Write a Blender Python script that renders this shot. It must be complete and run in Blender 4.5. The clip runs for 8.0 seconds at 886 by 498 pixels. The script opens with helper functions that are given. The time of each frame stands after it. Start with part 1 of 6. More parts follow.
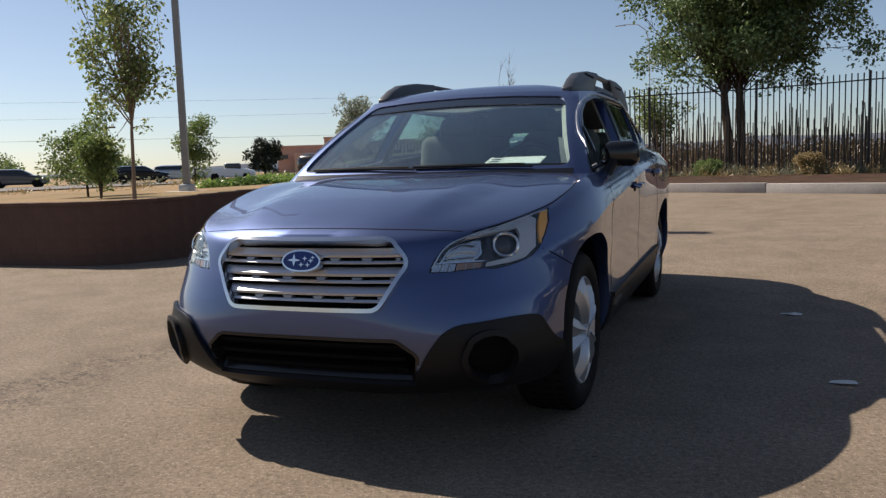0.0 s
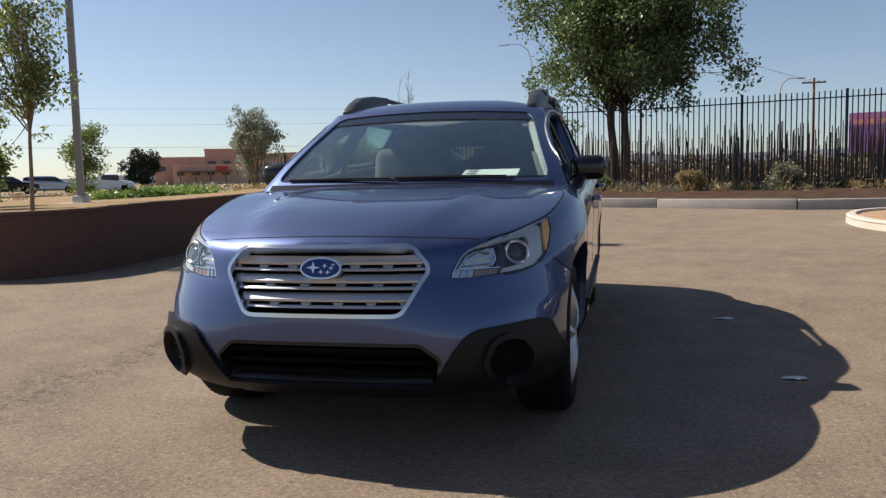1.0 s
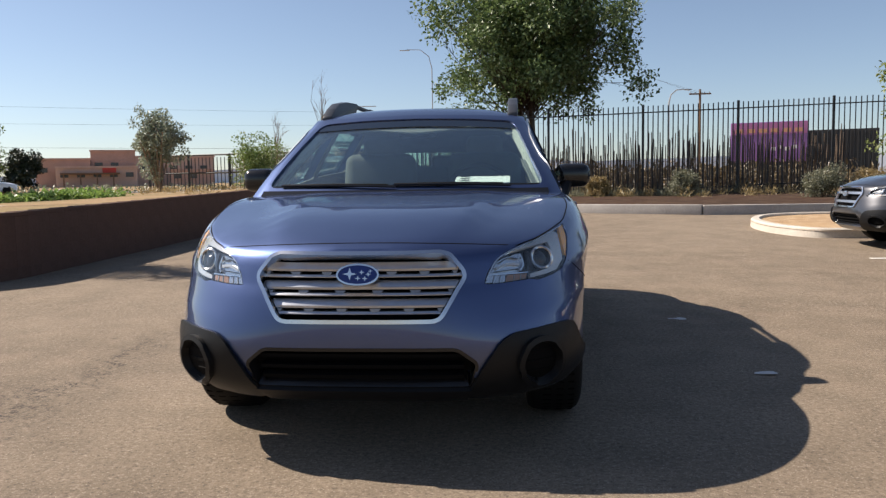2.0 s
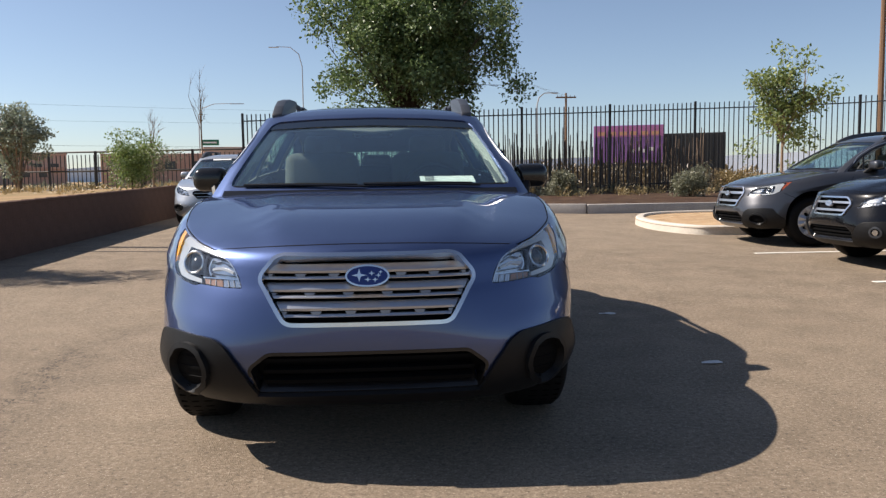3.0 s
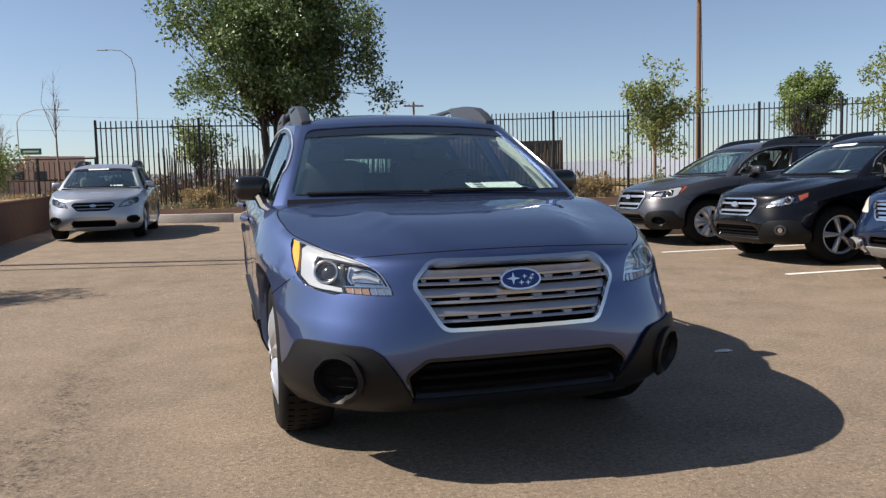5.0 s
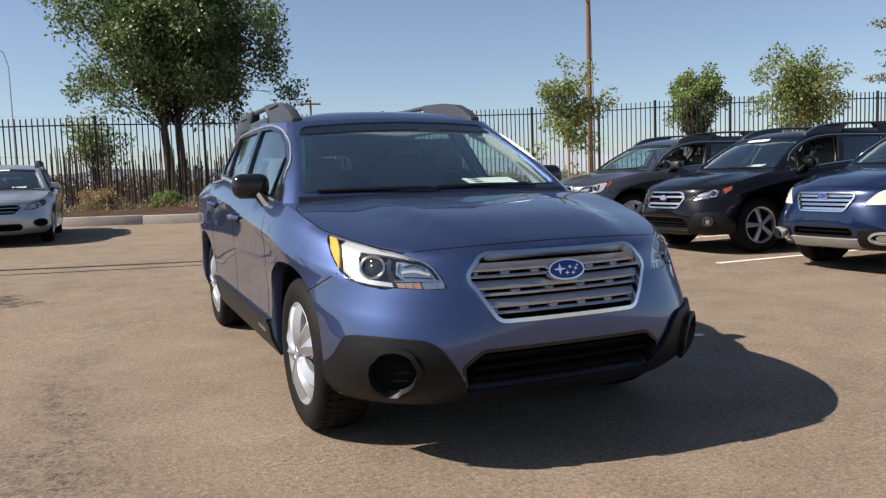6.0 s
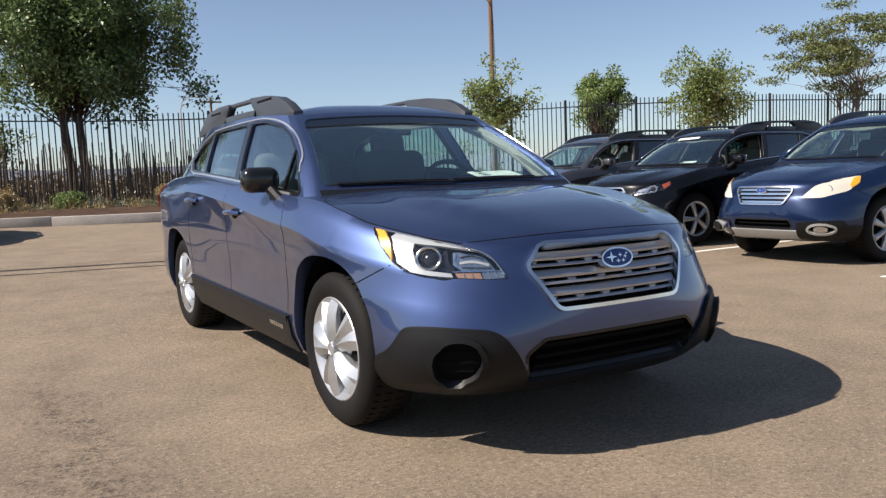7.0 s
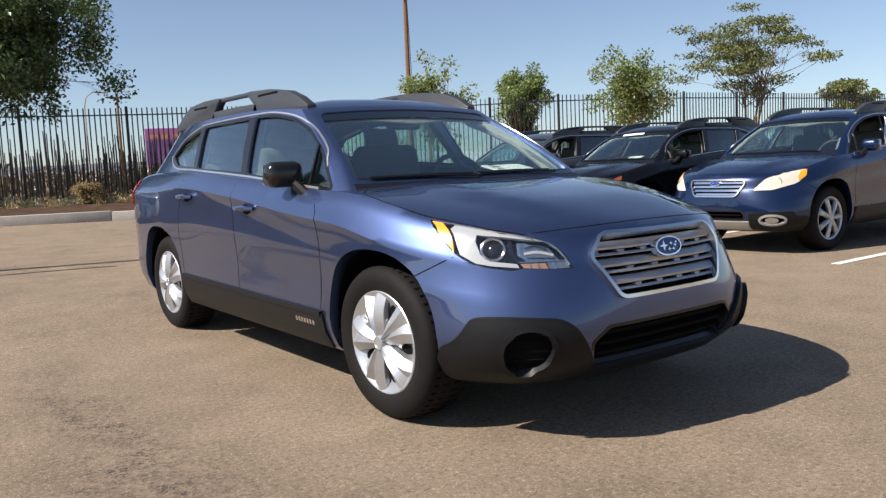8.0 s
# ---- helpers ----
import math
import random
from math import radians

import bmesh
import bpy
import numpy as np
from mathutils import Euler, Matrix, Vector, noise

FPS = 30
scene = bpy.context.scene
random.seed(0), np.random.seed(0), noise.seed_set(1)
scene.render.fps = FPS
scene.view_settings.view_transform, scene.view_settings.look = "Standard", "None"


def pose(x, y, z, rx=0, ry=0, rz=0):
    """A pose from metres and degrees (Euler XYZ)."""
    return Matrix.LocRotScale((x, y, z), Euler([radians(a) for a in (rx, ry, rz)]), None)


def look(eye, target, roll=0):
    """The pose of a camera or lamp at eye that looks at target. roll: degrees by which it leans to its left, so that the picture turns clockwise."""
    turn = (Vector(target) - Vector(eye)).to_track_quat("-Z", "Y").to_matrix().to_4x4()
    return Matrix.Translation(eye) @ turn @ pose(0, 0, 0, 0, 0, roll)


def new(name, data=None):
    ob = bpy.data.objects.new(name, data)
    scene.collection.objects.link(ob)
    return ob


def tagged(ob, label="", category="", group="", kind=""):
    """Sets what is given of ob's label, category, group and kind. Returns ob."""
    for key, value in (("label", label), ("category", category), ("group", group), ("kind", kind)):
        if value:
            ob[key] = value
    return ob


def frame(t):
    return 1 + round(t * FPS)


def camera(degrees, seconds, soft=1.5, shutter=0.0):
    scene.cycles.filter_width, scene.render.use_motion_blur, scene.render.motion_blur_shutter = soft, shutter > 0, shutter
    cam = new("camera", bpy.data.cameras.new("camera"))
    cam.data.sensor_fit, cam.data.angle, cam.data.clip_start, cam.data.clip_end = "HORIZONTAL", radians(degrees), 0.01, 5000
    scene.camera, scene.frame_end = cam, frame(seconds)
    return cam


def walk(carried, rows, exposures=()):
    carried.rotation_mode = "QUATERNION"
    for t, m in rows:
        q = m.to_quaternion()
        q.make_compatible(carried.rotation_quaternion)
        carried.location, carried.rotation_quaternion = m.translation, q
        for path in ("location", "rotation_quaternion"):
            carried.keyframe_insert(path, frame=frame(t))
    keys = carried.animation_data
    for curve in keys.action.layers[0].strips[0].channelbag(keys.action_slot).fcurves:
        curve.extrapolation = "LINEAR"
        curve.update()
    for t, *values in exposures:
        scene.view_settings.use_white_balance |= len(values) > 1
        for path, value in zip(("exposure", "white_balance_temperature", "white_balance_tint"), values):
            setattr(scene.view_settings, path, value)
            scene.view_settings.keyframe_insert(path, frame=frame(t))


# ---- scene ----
from mathutils.bvhtree import BVHTree
from mathutils.geometry import delaunay_2d_cdt

cam = camera(58.3, 8.0, soft=1.35)
PATH = [
    (0, (1.493, -4.788, 1.055), (0.778, -2.932, 0.846), -1.9),
    (0.5, (1.28, -4.923, 1.06), (0.74, -3.008, 0.857), -1.4),
    (1, (1.063, -5.024, 1.052), (0.625, -3.081, 0.871), -1.3),
    (1.5, (0.829, -5.108, 1.063), (0.473, -3.147, 0.896), -1.0),
    (2, (0.581, -5.168, 1.074), (0.395, -3.185, 0.899), -0.9),
    (2.2, (0.481, -5.168, 1.076), (0.386, -3.178, 0.902), -0.9),
    (3.3, (-0.087, -5.167, 1.080), (0.131, -3.188, 0.895), -0.7),
    (3.5, (-0.2, -5.167, 1.08), (0.081, -3.195, 0.892), -0.7),
    (4, (-0.494, -5.157, 1.065), (-0.106, -3.204, 0.881), -0.9),
    (4.5, (-0.771, -5.108, 1.085), (-0.348, -3.161, 0.915), -1.1),
    (4.7, (-0.879, -5.086, 1.089), (-0.418, -3.148, 0.921), -1.2),
    (6, (-1.596, -4.917, 1.095), (-0.823, -3.082, 0.916), -2.0),
    (6.5, (-1.88, -4.805, 1.085), (-0.98, -3.028, 0.898), -2.1),
    (7, (-2.123, -4.664, 1.082), (-1.131, -2.938, 0.893), -2.2),
    (7.5, (-2.348, -4.503, 1.086), (-1.255, -2.84, 0.885), -2.2),
    (8, (-2.62, -4.375, 1.087), (-1.448, -2.768, 0.882), -2.5),
]
walk(cam, [(t, look(eye, target, roll)) for t, eye, target, roll in PATH],
     [(0, 0.44, 6500, 11.5), (1.0, 0.56, 6500, 11.5), (2.0, 0.73, 6480, 11.5), (3.5, 0.74, 6390, 11.3), (4.5, 0.73, 6390, 11.3),
      (6.0, 0.71, 6390, 11.3), (7.0, 0.78, 6390, 11.3), (8.0, 0.80, 6390, 11.3)])
SUN_DIR = Vector((-1.125, 0.275, 1.06)).normalized()

# ---- world and sun ----
world = bpy.data.worlds.new("world")
scene.world = world
world.use_nodes = True
wn = world.node_tree.nodes
sky = wn.new("ShaderNodeTexSky")
sky.sky_type = "NISHITA"
sky.sun_disc = False
sky.sun_elevation = math.asin(SUN_DIR.z)
sky.sun_rotation = math.atan2(SUN_DIR.x, SUN_DIR.y)
sky.altitude = 1600
sky.air_density = 1.0
sky.dust_density = 1.5
sky.ozone_density = 2.2
wn["Background"].inputs["Strength"].default_value = 0.072
haze = wn.new("ShaderNodeHueSaturation")
haze.inputs["Saturation"].default_value = 0.88
world.node_tree.links.new(sky.outputs[0], haze.inputs["Color"])
world.node_tree.links.new(haze.outputs[0], wn["Background"].inputs["Color"])

sun_data = bpy.data.lights.new("sun", "SUN")
sun_data.energy = 5.0
sun_data.angle = radians(0.5)
sun_data.color = (1.0, 0.90, 0.78)
sun = new("sun", sun_data)
sun.matrix_world = look(SUN_DIR * 60, (0, 0, 0))


# ---- materials ----
def mat_base(name):
    m = bpy.data.materials.new(name)
    m.use_nodes = True
    return m, m.node_tree.nodes, m.node_tree.links, m.node_tree.nodes["Principled BSDF"]


def plain(name, color, rough=0.5, metal=0.0, coat=0.0, vary=0.12, scale=8.0, bump=0.0, spec=0.5):
    """Colour with a soft two-scale variation and a little relief."""
    m, n, l, b = mat_base(name)
    co = n.new("ShaderNodeTexCoord")
    a = n.new("ShaderNodeTexNoise")
    a.inputs["Scale"].default_value = scale
    a.inputs["Detail"].default_value = 6
    l.new(co.outputs["Object"], a.inputs["Vector"])
    c = n.new("ShaderNodeTexNoise")
    c.inputs["Scale"].default_value = scale * 9
    c.inputs["Detail"].default_value = 3
    l.new(co.outputs["Object"], c.inputs["Vector"])
    add = n.new("ShaderNodeMath")
    add.operation = "ADD"
    l.new(a.outputs["Fac"], add.inputs[0])
    l.new(c.outputs["Fac"], add.inputs[1])
    ramp = n.new("ShaderNodeMapRange")
    ramp.inputs["From Min"].default_value = 0.6
    ramp.inputs["From Max"].default_value = 1.4
    ramp.inputs["To Min"].default_value = 1 - vary
    ramp.inputs["To Max"].default_value = 1 + vary
    l.new(add.outputs[0], ramp.inputs["Value"])
    mul = n.new("ShaderNodeVectorMath")
    mul.operation = "SCALE"
    mul.inputs[0].default_value = color
    l.new(ramp.outputs[0], mul.inputs["Scale"])
    l.new(mul.outputs[0], b.inputs["Base Color"])
    b.inputs["Roughness"].default_value = rough
    b.inputs["Metallic"].default_value = metal
    b.inputs["Coat Weight"].default_value = coat
    b.inputs["Coat Roughness"].default_value = 0.03
    b.inputs["Specular IOR Level"].default_value = spec
    if bump:
        bp = n.new("ShaderNodeBump")
        bp.inputs["Strength"].default_value = bump
        bp.inputs["Distance"].default_value = 0.01
        l.new(c.outputs["Fac"], bp.inputs["Height"])
        l.new(bp.outputs[0], b.inputs["Normal"])
    return m


def car_paint(name, color, metal=0.35, rough=0.32, coat_ior=1.6):
    m, n, l, b = mat_base(name)
    co = n.new("ShaderNodeTexCoord")
    fl = n.new("ShaderNodeTexNoise")
    fl.inputs["Scale"].default_value = 900
    l.new(co.outputs["Object"], fl.inputs["Vector"])
    mix = n.new("ShaderNodeMix")
    mix.data_type = "RGBA"
    mix.inputs["A"].default_value = (*[c * 0.8 for c in color], 1)
    mix.inputs["B"].default_value = (*[min(1, c * 1.25) for c in color], 1)
    l.new(fl.outputs["Fac"], mix.inputs["Factor"])
    l.new(mix.outputs["Result"], b.inputs["Base Color"])
    du = n.new("ShaderNodeTexNoise")
    du.inputs["Scale"].default_value = 5
    du.inputs["Detail"].default_value = 7
    l.new(co.outputs["Object"], du.inputs["Vector"])
    rr = n.new("ShaderNodeMapRange")
    rr.inputs["To Min"].default_value = rough - 0.06
    rr.inputs["To Max"].default_value = rough + 0.10
    l.new(du.outputs["Fac"], rr.inputs["Value"])
    l.new(rr.outputs[0], b.inputs["Roughness"])
    b.inputs["Metallic"].default_value = metal
    b.inputs["Coat Weight"].default_value = 1.0
    b.inputs["Coat Roughness"].default_value = 0.025
    b.inputs["Coat IOR"].default_value = coat_ior
    b.inputs["Specular IOR Level"].default_value = 0.5 if metal else 0.1
    return m


def clear_glass(name, tint=(0.80, 0.92, 0.89), rough=0.0, low=0.135, high=0.78):
    """A thin pane: see-through with a mirror reflection on top."""
    m, n, l, b = mat_base(name)
    out = n["Material Output"]
    tr = n.new("ShaderNodeBsdfTransparent")
    tr.inputs["Color"].default_value = (*tint, 1)
    gl = n.new("ShaderNodeBsdfGlossy")
    gl.inputs["Roughness"].default_value = rough
    gl.inputs["Color"].default_value = (1, 1, 1, 1)
    lw = n.new("ShaderNodeLayerWeight")
    lw.inputs["Blend"].default_value = 0.5
    pw = n.new("ShaderNodeMath")
    pw.operation = "POWER"
    pw.inputs[1].default_value = 4.0
    l.new(lw.outputs["Facing"], pw.inputs[0])
    fr = n.new("ShaderNodeMapRange")
    fr.inputs["To Min"].default_value = low
    fr.inputs["To Max"].default_value = high
    l.new(pw.outputs[0], fr.inputs["Value"])
    mx = n.new("ShaderNodeMixShader")
    l.new(fr.outputs[0], mx.inputs[0])
    l.new(tr.outputs[0], mx.inputs[1])
    l.new(gl.outputs[0], mx.inputs[2])
    l.new(mx.outputs[0], out.inputs["Surface"])
    n.remove(b)
    return m


def asphalt_mat():
    m, n, l, b = mat_base("asphalt")
    co = n.new("ShaderNodeTexCoord")

    def noise_node(scale, detail=5, rough=0.6):
        t = n.new("ShaderNodeTexNoise")
        t.inputs["Scale"].default_value = scale
        t.inputs["Detail"].default_value = detail
        t.inputs["Roughness"].default_value = rough
        l.new(co.outputs["Object"], t.inputs["Vector"])
        return t

    def mixed(a, bcol, fac, blend="MIX"):
        x = n.new("ShaderNodeMix")
        x.data_type = "RGBA"
        x.blend_type = blend
        for sock, val in (("A", a), ("B", bcol), ("Factor", fac)):
            if hasattr(val, "is_output"):
                l.new(val, x.inputs[sock])
            elif sock == "Factor":
                x.inputs[sock].default_value = val
            else:
                x.inputs[sock].default_value = (*val, 1)
        return x.outputs["Result"]

    def ranged(src, a, c, lo=0.0, hi=1.0):
        r = n.new("ShaderNodeMapRange")
        r.inputs["From Min"].default_value = a
        r.inputs["From Max"].default_value = c
        r.inputs["To Min"].default_value = lo
        r.inputs["To Max"].default_value = hi
        l.new(src, r.inputs["Value"])
        return r.outputs[0]

    grain = noise_node(90, 4, 0.75)
    fine = noise_node(420, 2, 0.5)
    big = noise_node(0.35, 5)
    mid = noise_node(2.2, 8, 0.65)
    vor = n.new("ShaderNodeTexVoronoi")
    vor.inputs["Scale"].default_value = 62
    l.new(co.outputs["Object"], vor.inputs["Vector"])
    col = mixed((0.163, 0.126, 0.089), (0.276, 0.214, 0.153), ranged(mid.outputs["Fac"], 0.3, 0.7))
    col = mixed(col, (0.305, 0.242, 0.176), ranged(big.outputs["Fac"], 0.42, 0.75, 0, 0.55))
    col = mixed(col, (0.055, 0.044, 0.036), ranged(grain.outputs["Fac"], 0.52, 0.66, 0, 0.75))
    chips = noise_node(40, 7, 0.86)
    col = mixed(col, (0.050, 0.040, 0.034), ranged(chips.outputs["Fac"], 0.525, 0.65, 0, 0.85))
    col = mixed(col, (0.42, 0.35, 0.27), ranged(chips.outputs["Fac"], 0.465, 0.36, 0, 0.75))
    col = mixed(col, (0.53, 0.455, 0.35), ranged(vor.outputs["Distance"], 0.22, 0.06, 0, 0.75))
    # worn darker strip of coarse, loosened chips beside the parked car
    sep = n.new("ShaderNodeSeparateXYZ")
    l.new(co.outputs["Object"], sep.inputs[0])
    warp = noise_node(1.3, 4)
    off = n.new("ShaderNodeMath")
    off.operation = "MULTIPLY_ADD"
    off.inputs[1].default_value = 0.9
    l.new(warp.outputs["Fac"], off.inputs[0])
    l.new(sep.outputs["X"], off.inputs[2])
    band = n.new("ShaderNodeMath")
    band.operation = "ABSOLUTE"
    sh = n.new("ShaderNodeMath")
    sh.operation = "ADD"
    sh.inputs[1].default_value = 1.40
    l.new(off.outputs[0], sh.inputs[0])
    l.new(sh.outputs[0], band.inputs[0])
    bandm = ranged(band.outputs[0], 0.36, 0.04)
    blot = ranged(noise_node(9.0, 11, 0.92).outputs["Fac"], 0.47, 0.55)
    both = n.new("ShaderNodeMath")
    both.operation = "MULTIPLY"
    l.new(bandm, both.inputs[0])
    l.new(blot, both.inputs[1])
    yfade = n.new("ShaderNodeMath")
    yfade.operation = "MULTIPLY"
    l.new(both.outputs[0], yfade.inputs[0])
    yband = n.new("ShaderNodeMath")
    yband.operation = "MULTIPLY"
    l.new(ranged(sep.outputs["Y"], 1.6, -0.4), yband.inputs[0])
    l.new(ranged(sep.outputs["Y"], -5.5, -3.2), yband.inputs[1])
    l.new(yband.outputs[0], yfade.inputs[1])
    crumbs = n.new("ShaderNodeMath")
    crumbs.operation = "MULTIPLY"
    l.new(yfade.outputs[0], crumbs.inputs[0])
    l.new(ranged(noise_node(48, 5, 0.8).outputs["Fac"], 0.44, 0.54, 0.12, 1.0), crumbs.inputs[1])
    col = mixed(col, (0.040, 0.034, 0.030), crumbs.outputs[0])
    # scattered oil drips
    drip = n.new("ShaderNodeTexVoronoi")
    drip.inputs["Scale"].default_value = 0.8
    l.new(co.outputs["Object"], drip.inputs["Vector"])
    col = mixed(col, (0.035, 0.03, 0.028), ranged(drip.outputs["Distance"], 0.035, 0.015, 0, 0.8))
    l.new(col, b.inputs["Base Color"])
    b.inputs["Roughness"].default_value = 0.88
    b.inputs["Specular IOR Level"].default_value = 0.25
    hgt = n.new("ShaderNodeMath")
    hgt.operation = "ADD"
    l.new(chips.outputs["Fac"], hgt.inputs[0])
    l.new(fine.outputs["Fac"], hgt.inputs[1])
    bp = n.new("ShaderNodeBump")
    bp.inputs["Strength"].default_value = 0.6
    bp.inputs["Distance"].default_value = 0.007
    l.new(hgt.outputs[0], bp.inputs["Height"])
    l.new(bp.outputs[0], b.inputs["Normal"])
    return m


def ground_mat(name, a, c, d, scale=0.6):
    m, n, l, b = mat_base(name)
    co = n.new("ShaderNodeTexCoord")
    last = None
    for k, (sc, lo, hi) in enumerate(((scale * 0.12, 0.4, 0.6), (scale, 0.42, 0.62), (scale * 18, 0.45, 0.65))):
        t = n.new("ShaderNodeTexNoise")
        t.inputs["Scale"].default_value = sc
        t.inputs["Detail"].default_value = 7
        l.new(co.outputs["Object"], t.inputs["Vector"])
        r = n.new("ShaderNodeMapRange")
        r.inputs["From Min"].default_value = lo
        r.inputs["From Max"].default_value = hi
        r.inputs["To Max"].default_value = (1.0, 0.9, 0.7)[k]
        l.new(t.outputs["Fac"], r.inputs["Value"])
        x = n.new("ShaderNodeMix")
        x.data_type = "RGBA"
        l.new(r.outputs[0], x.inputs["Factor"])
        if last is None:
            x.inputs["A"].default_value = (*a, 1)
        else:
            l.new(last, x.inputs["A"])
        x.inputs["B"].default_value = (*(c, d, a)[k], 1)
        last = x.outputs["Result"]
    l.new(last, b.inputs["Base Color"])
    b.inputs["Roughness"].default_value = 0.95
    b.inputs["Specular IOR Level"].default_value = 0.1
    bp = n.new("ShaderNodeBump")
    bp.inputs["Strength"].default_value = 0.6
    bp.inputs["Distance"].default_value = 0.04
    l.new(t.outputs["Fac"], bp.inputs["Height"])
    l.new(bp.outputs[0], b.inputs["Normal"])
    return m


def leaf_mat(name, dark, light, trans=0.35):
    m, n, l, b = mat_base(name)
    g = n.new("ShaderNodeNewGeometry")
    x = n.new("ShaderNodeMix")
    x.data_type = "RGBA"
    x.inputs["A"].default_value = (*dark, 1)
    x.inputs["B"].default_value = (*light, 1)
    l.new(g.outputs["Random Per Island"], x.inputs["Factor"])
    l.new(x.outputs["Result"], b.inputs["Base Color"])
    b.inputs["Roughness"].default_value = 0.42
    b.inputs["Specular IOR Level"].default_value = 0.5
    tl = n.new("ShaderNodeBsdfTranslucent")
    l.new(x.outputs["Result"], tl.inputs["Color"])
    mx = n.new("ShaderNodeMixShader")
    mx.inputs[0].default_value = trans
    l.new(b.outputs[0], mx.inputs[1])
    l.new(tl.outputs[0], mx.inputs[2])
    l.new(mx.outputs[0], n["Material Output"].inputs["Surface"])
    return m


def block_mat():
    m = plain("wall_block", (0.112, 0.066, 0.050), 0.9, vary=0.14, scale=3, bump=0.4, spec=0.2)
    n, l = m.node_tree.nodes, m.node_tree.links
    b = n["Principled BSDF"]
    src = b.inputs["Base Color"].links[0].from_socket
    info = n.new("ShaderNodeObjectInfo")
    r = n.new("ShaderNodeMapRange")
    r.inputs["To Min"].default_value = 0.97
    r.inputs["To Max"].default_value = 1.03
    l.new(info.outputs["Random"], r.inputs["Value"])
    mul = n.new("ShaderNodeVectorMath")
    mul.operation = "SCALE"
    l.new(src, mul.inputs[0])
    l.new(r.outputs[0], mul.inputs["Scale"])
    l.new(mul.outputs[0], b.inputs["Base Color"])
    return m


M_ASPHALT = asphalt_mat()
M_DIRT = ground_mat("dry_dirt", (0.36, 0.24, 0.14), (0.27, 0.19, 0.10), (0.20, 0.16, 0.08))
M_MULCH = ground_mat("red_mulch", (0.062, 0.034, 0.024), (0.045, 0.029, 0.021), (0.10, 0.066, 0.042), 2.0)
M_GRAVEL = ground_mat("tan_gravel", (0.45, 0.30, 0.17), (0.36, 0.24, 0.14), (0.52, 0.38, 0.24), 4.0)
M_ROAD = plain("far_road", (0.20, 0.185, 0.17), 0.9, vary=0.15, scale=0.6, spec=0.2)
M_CONC = plain("concrete", (0.52, 0.47, 0.40), 0.85, vary=0.16, scale=4, bump=0.3, spec=0.25)
M_KERB = plain("kerb_concrete", (0.36, 0.335, 0.31), 0.88, vary=0.2, scale=3, bump=0.3, spec=0.25)
M_BLOCK = block_mat()
M_LINE = plain("line_paint", (0.72, 0.70, 0.64), 0.7, vary=0.22, scale=14)
# near black for the strip painted as an overhead wire's shadow
M_WIRE_SHADOW = plain("wire_shadow_dark", (0.025, 0.022, 0.02), 0.7, vary=0.2)
M_IRON = plain("black_iron", (0.014, 0.013, 0.013), 0.45, vary=0.25, scale=20)
M_STAKE = plain("weathered_stake", (0.16, 0.115, 0.082), 0.9, vary=0.35, scale=10)
M_POLE = plain("painted_steel", (0.26, 0.25, 0.245), 0.5, 0.3, vary=0.12)
M_GALV = plain("galvanised", (0.42, 0.43, 0.44), 0.45, 0.7)
M_WOODPOLE = plain("pole_wood", (0.16, 0.095, 0.055), 0.9, vary=0.3, scale=6)
M_BARK = plain("bark", (0.085, 0.062, 0.047), 0.95, vary=0.35, scale=12, bump=0.8, spec=0.1)
M_BARKLT = plain("pale_bark", (0.24, 0.18, 0.13), 0.9, vary=0.3, scale=12, bump=0.5, spec=0.1)
M_STUCCO = plain("stucco", (0.46, 0.30, 0.245), 0.95, vary=0.14, scale=0.3, spec=0.1)
M_STUCCO2 = plain("stucco_tan", (0.54, 0.38, 0.31), 0.95, vary=0.14, scale=0.3, spec=0.1)
M_DARKWIN = plain("far_window", (0.04, 0.045, 0.05), 0.15)
M_LEAF = leaf_mat("elm_leaf", (0.042, 0.080, 0.024), (0.215, 0.290, 0.110), 0.30)
M_LEAF_Y = leaf_mat("ash_leaf", (0.085, 0.125, 0.036), (0.30, 0.35, 0.12), 0.45)
M_LEAF_G = leaf_mat("shrub_leaf", (0.10, 0.155, 0.04), (0.24, 0.31, 0.10))
M_LEAF_B = leaf_mat("bright_ground_cover", (0.14, 0.23, 0.05), (0.32, 0.44, 0.12))
M_LEAF_P = leaf_mat("pine_needles", (0.085, 0.105, 0.032), (0.19, 0.21, 0.075), 0.25)
M_LEAF_J = leaf_mat("juniper_needles", (0.008, 0.018, 0.010), (0.025, 0.040, 0.020), 0.1)
M_LEAF_S = leaf_mat("olive_leaf", (0.13, 0.135, 0.085), (0.26, 0.26, 0.17), 0.3)
M_LEAF_O = leaf_mat("grey_olive_leaf", (0.17, 0.20, 0.14), (0.34, 0.38, 0.28), 0.3)
# pale blue air haze over the far hills is put into their colour
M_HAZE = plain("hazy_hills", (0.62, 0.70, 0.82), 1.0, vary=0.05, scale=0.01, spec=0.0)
M_BRUSH = leaf_mat("brown_brush", (0.075, 0.055, 0.032), (0.20, 0.155, 0.085), 0.2)
M_STRAW = leaf_mat("dry_grass", (0.22, 0.16, 0.07), (0.42, 0.32, 0.15), 0.3)

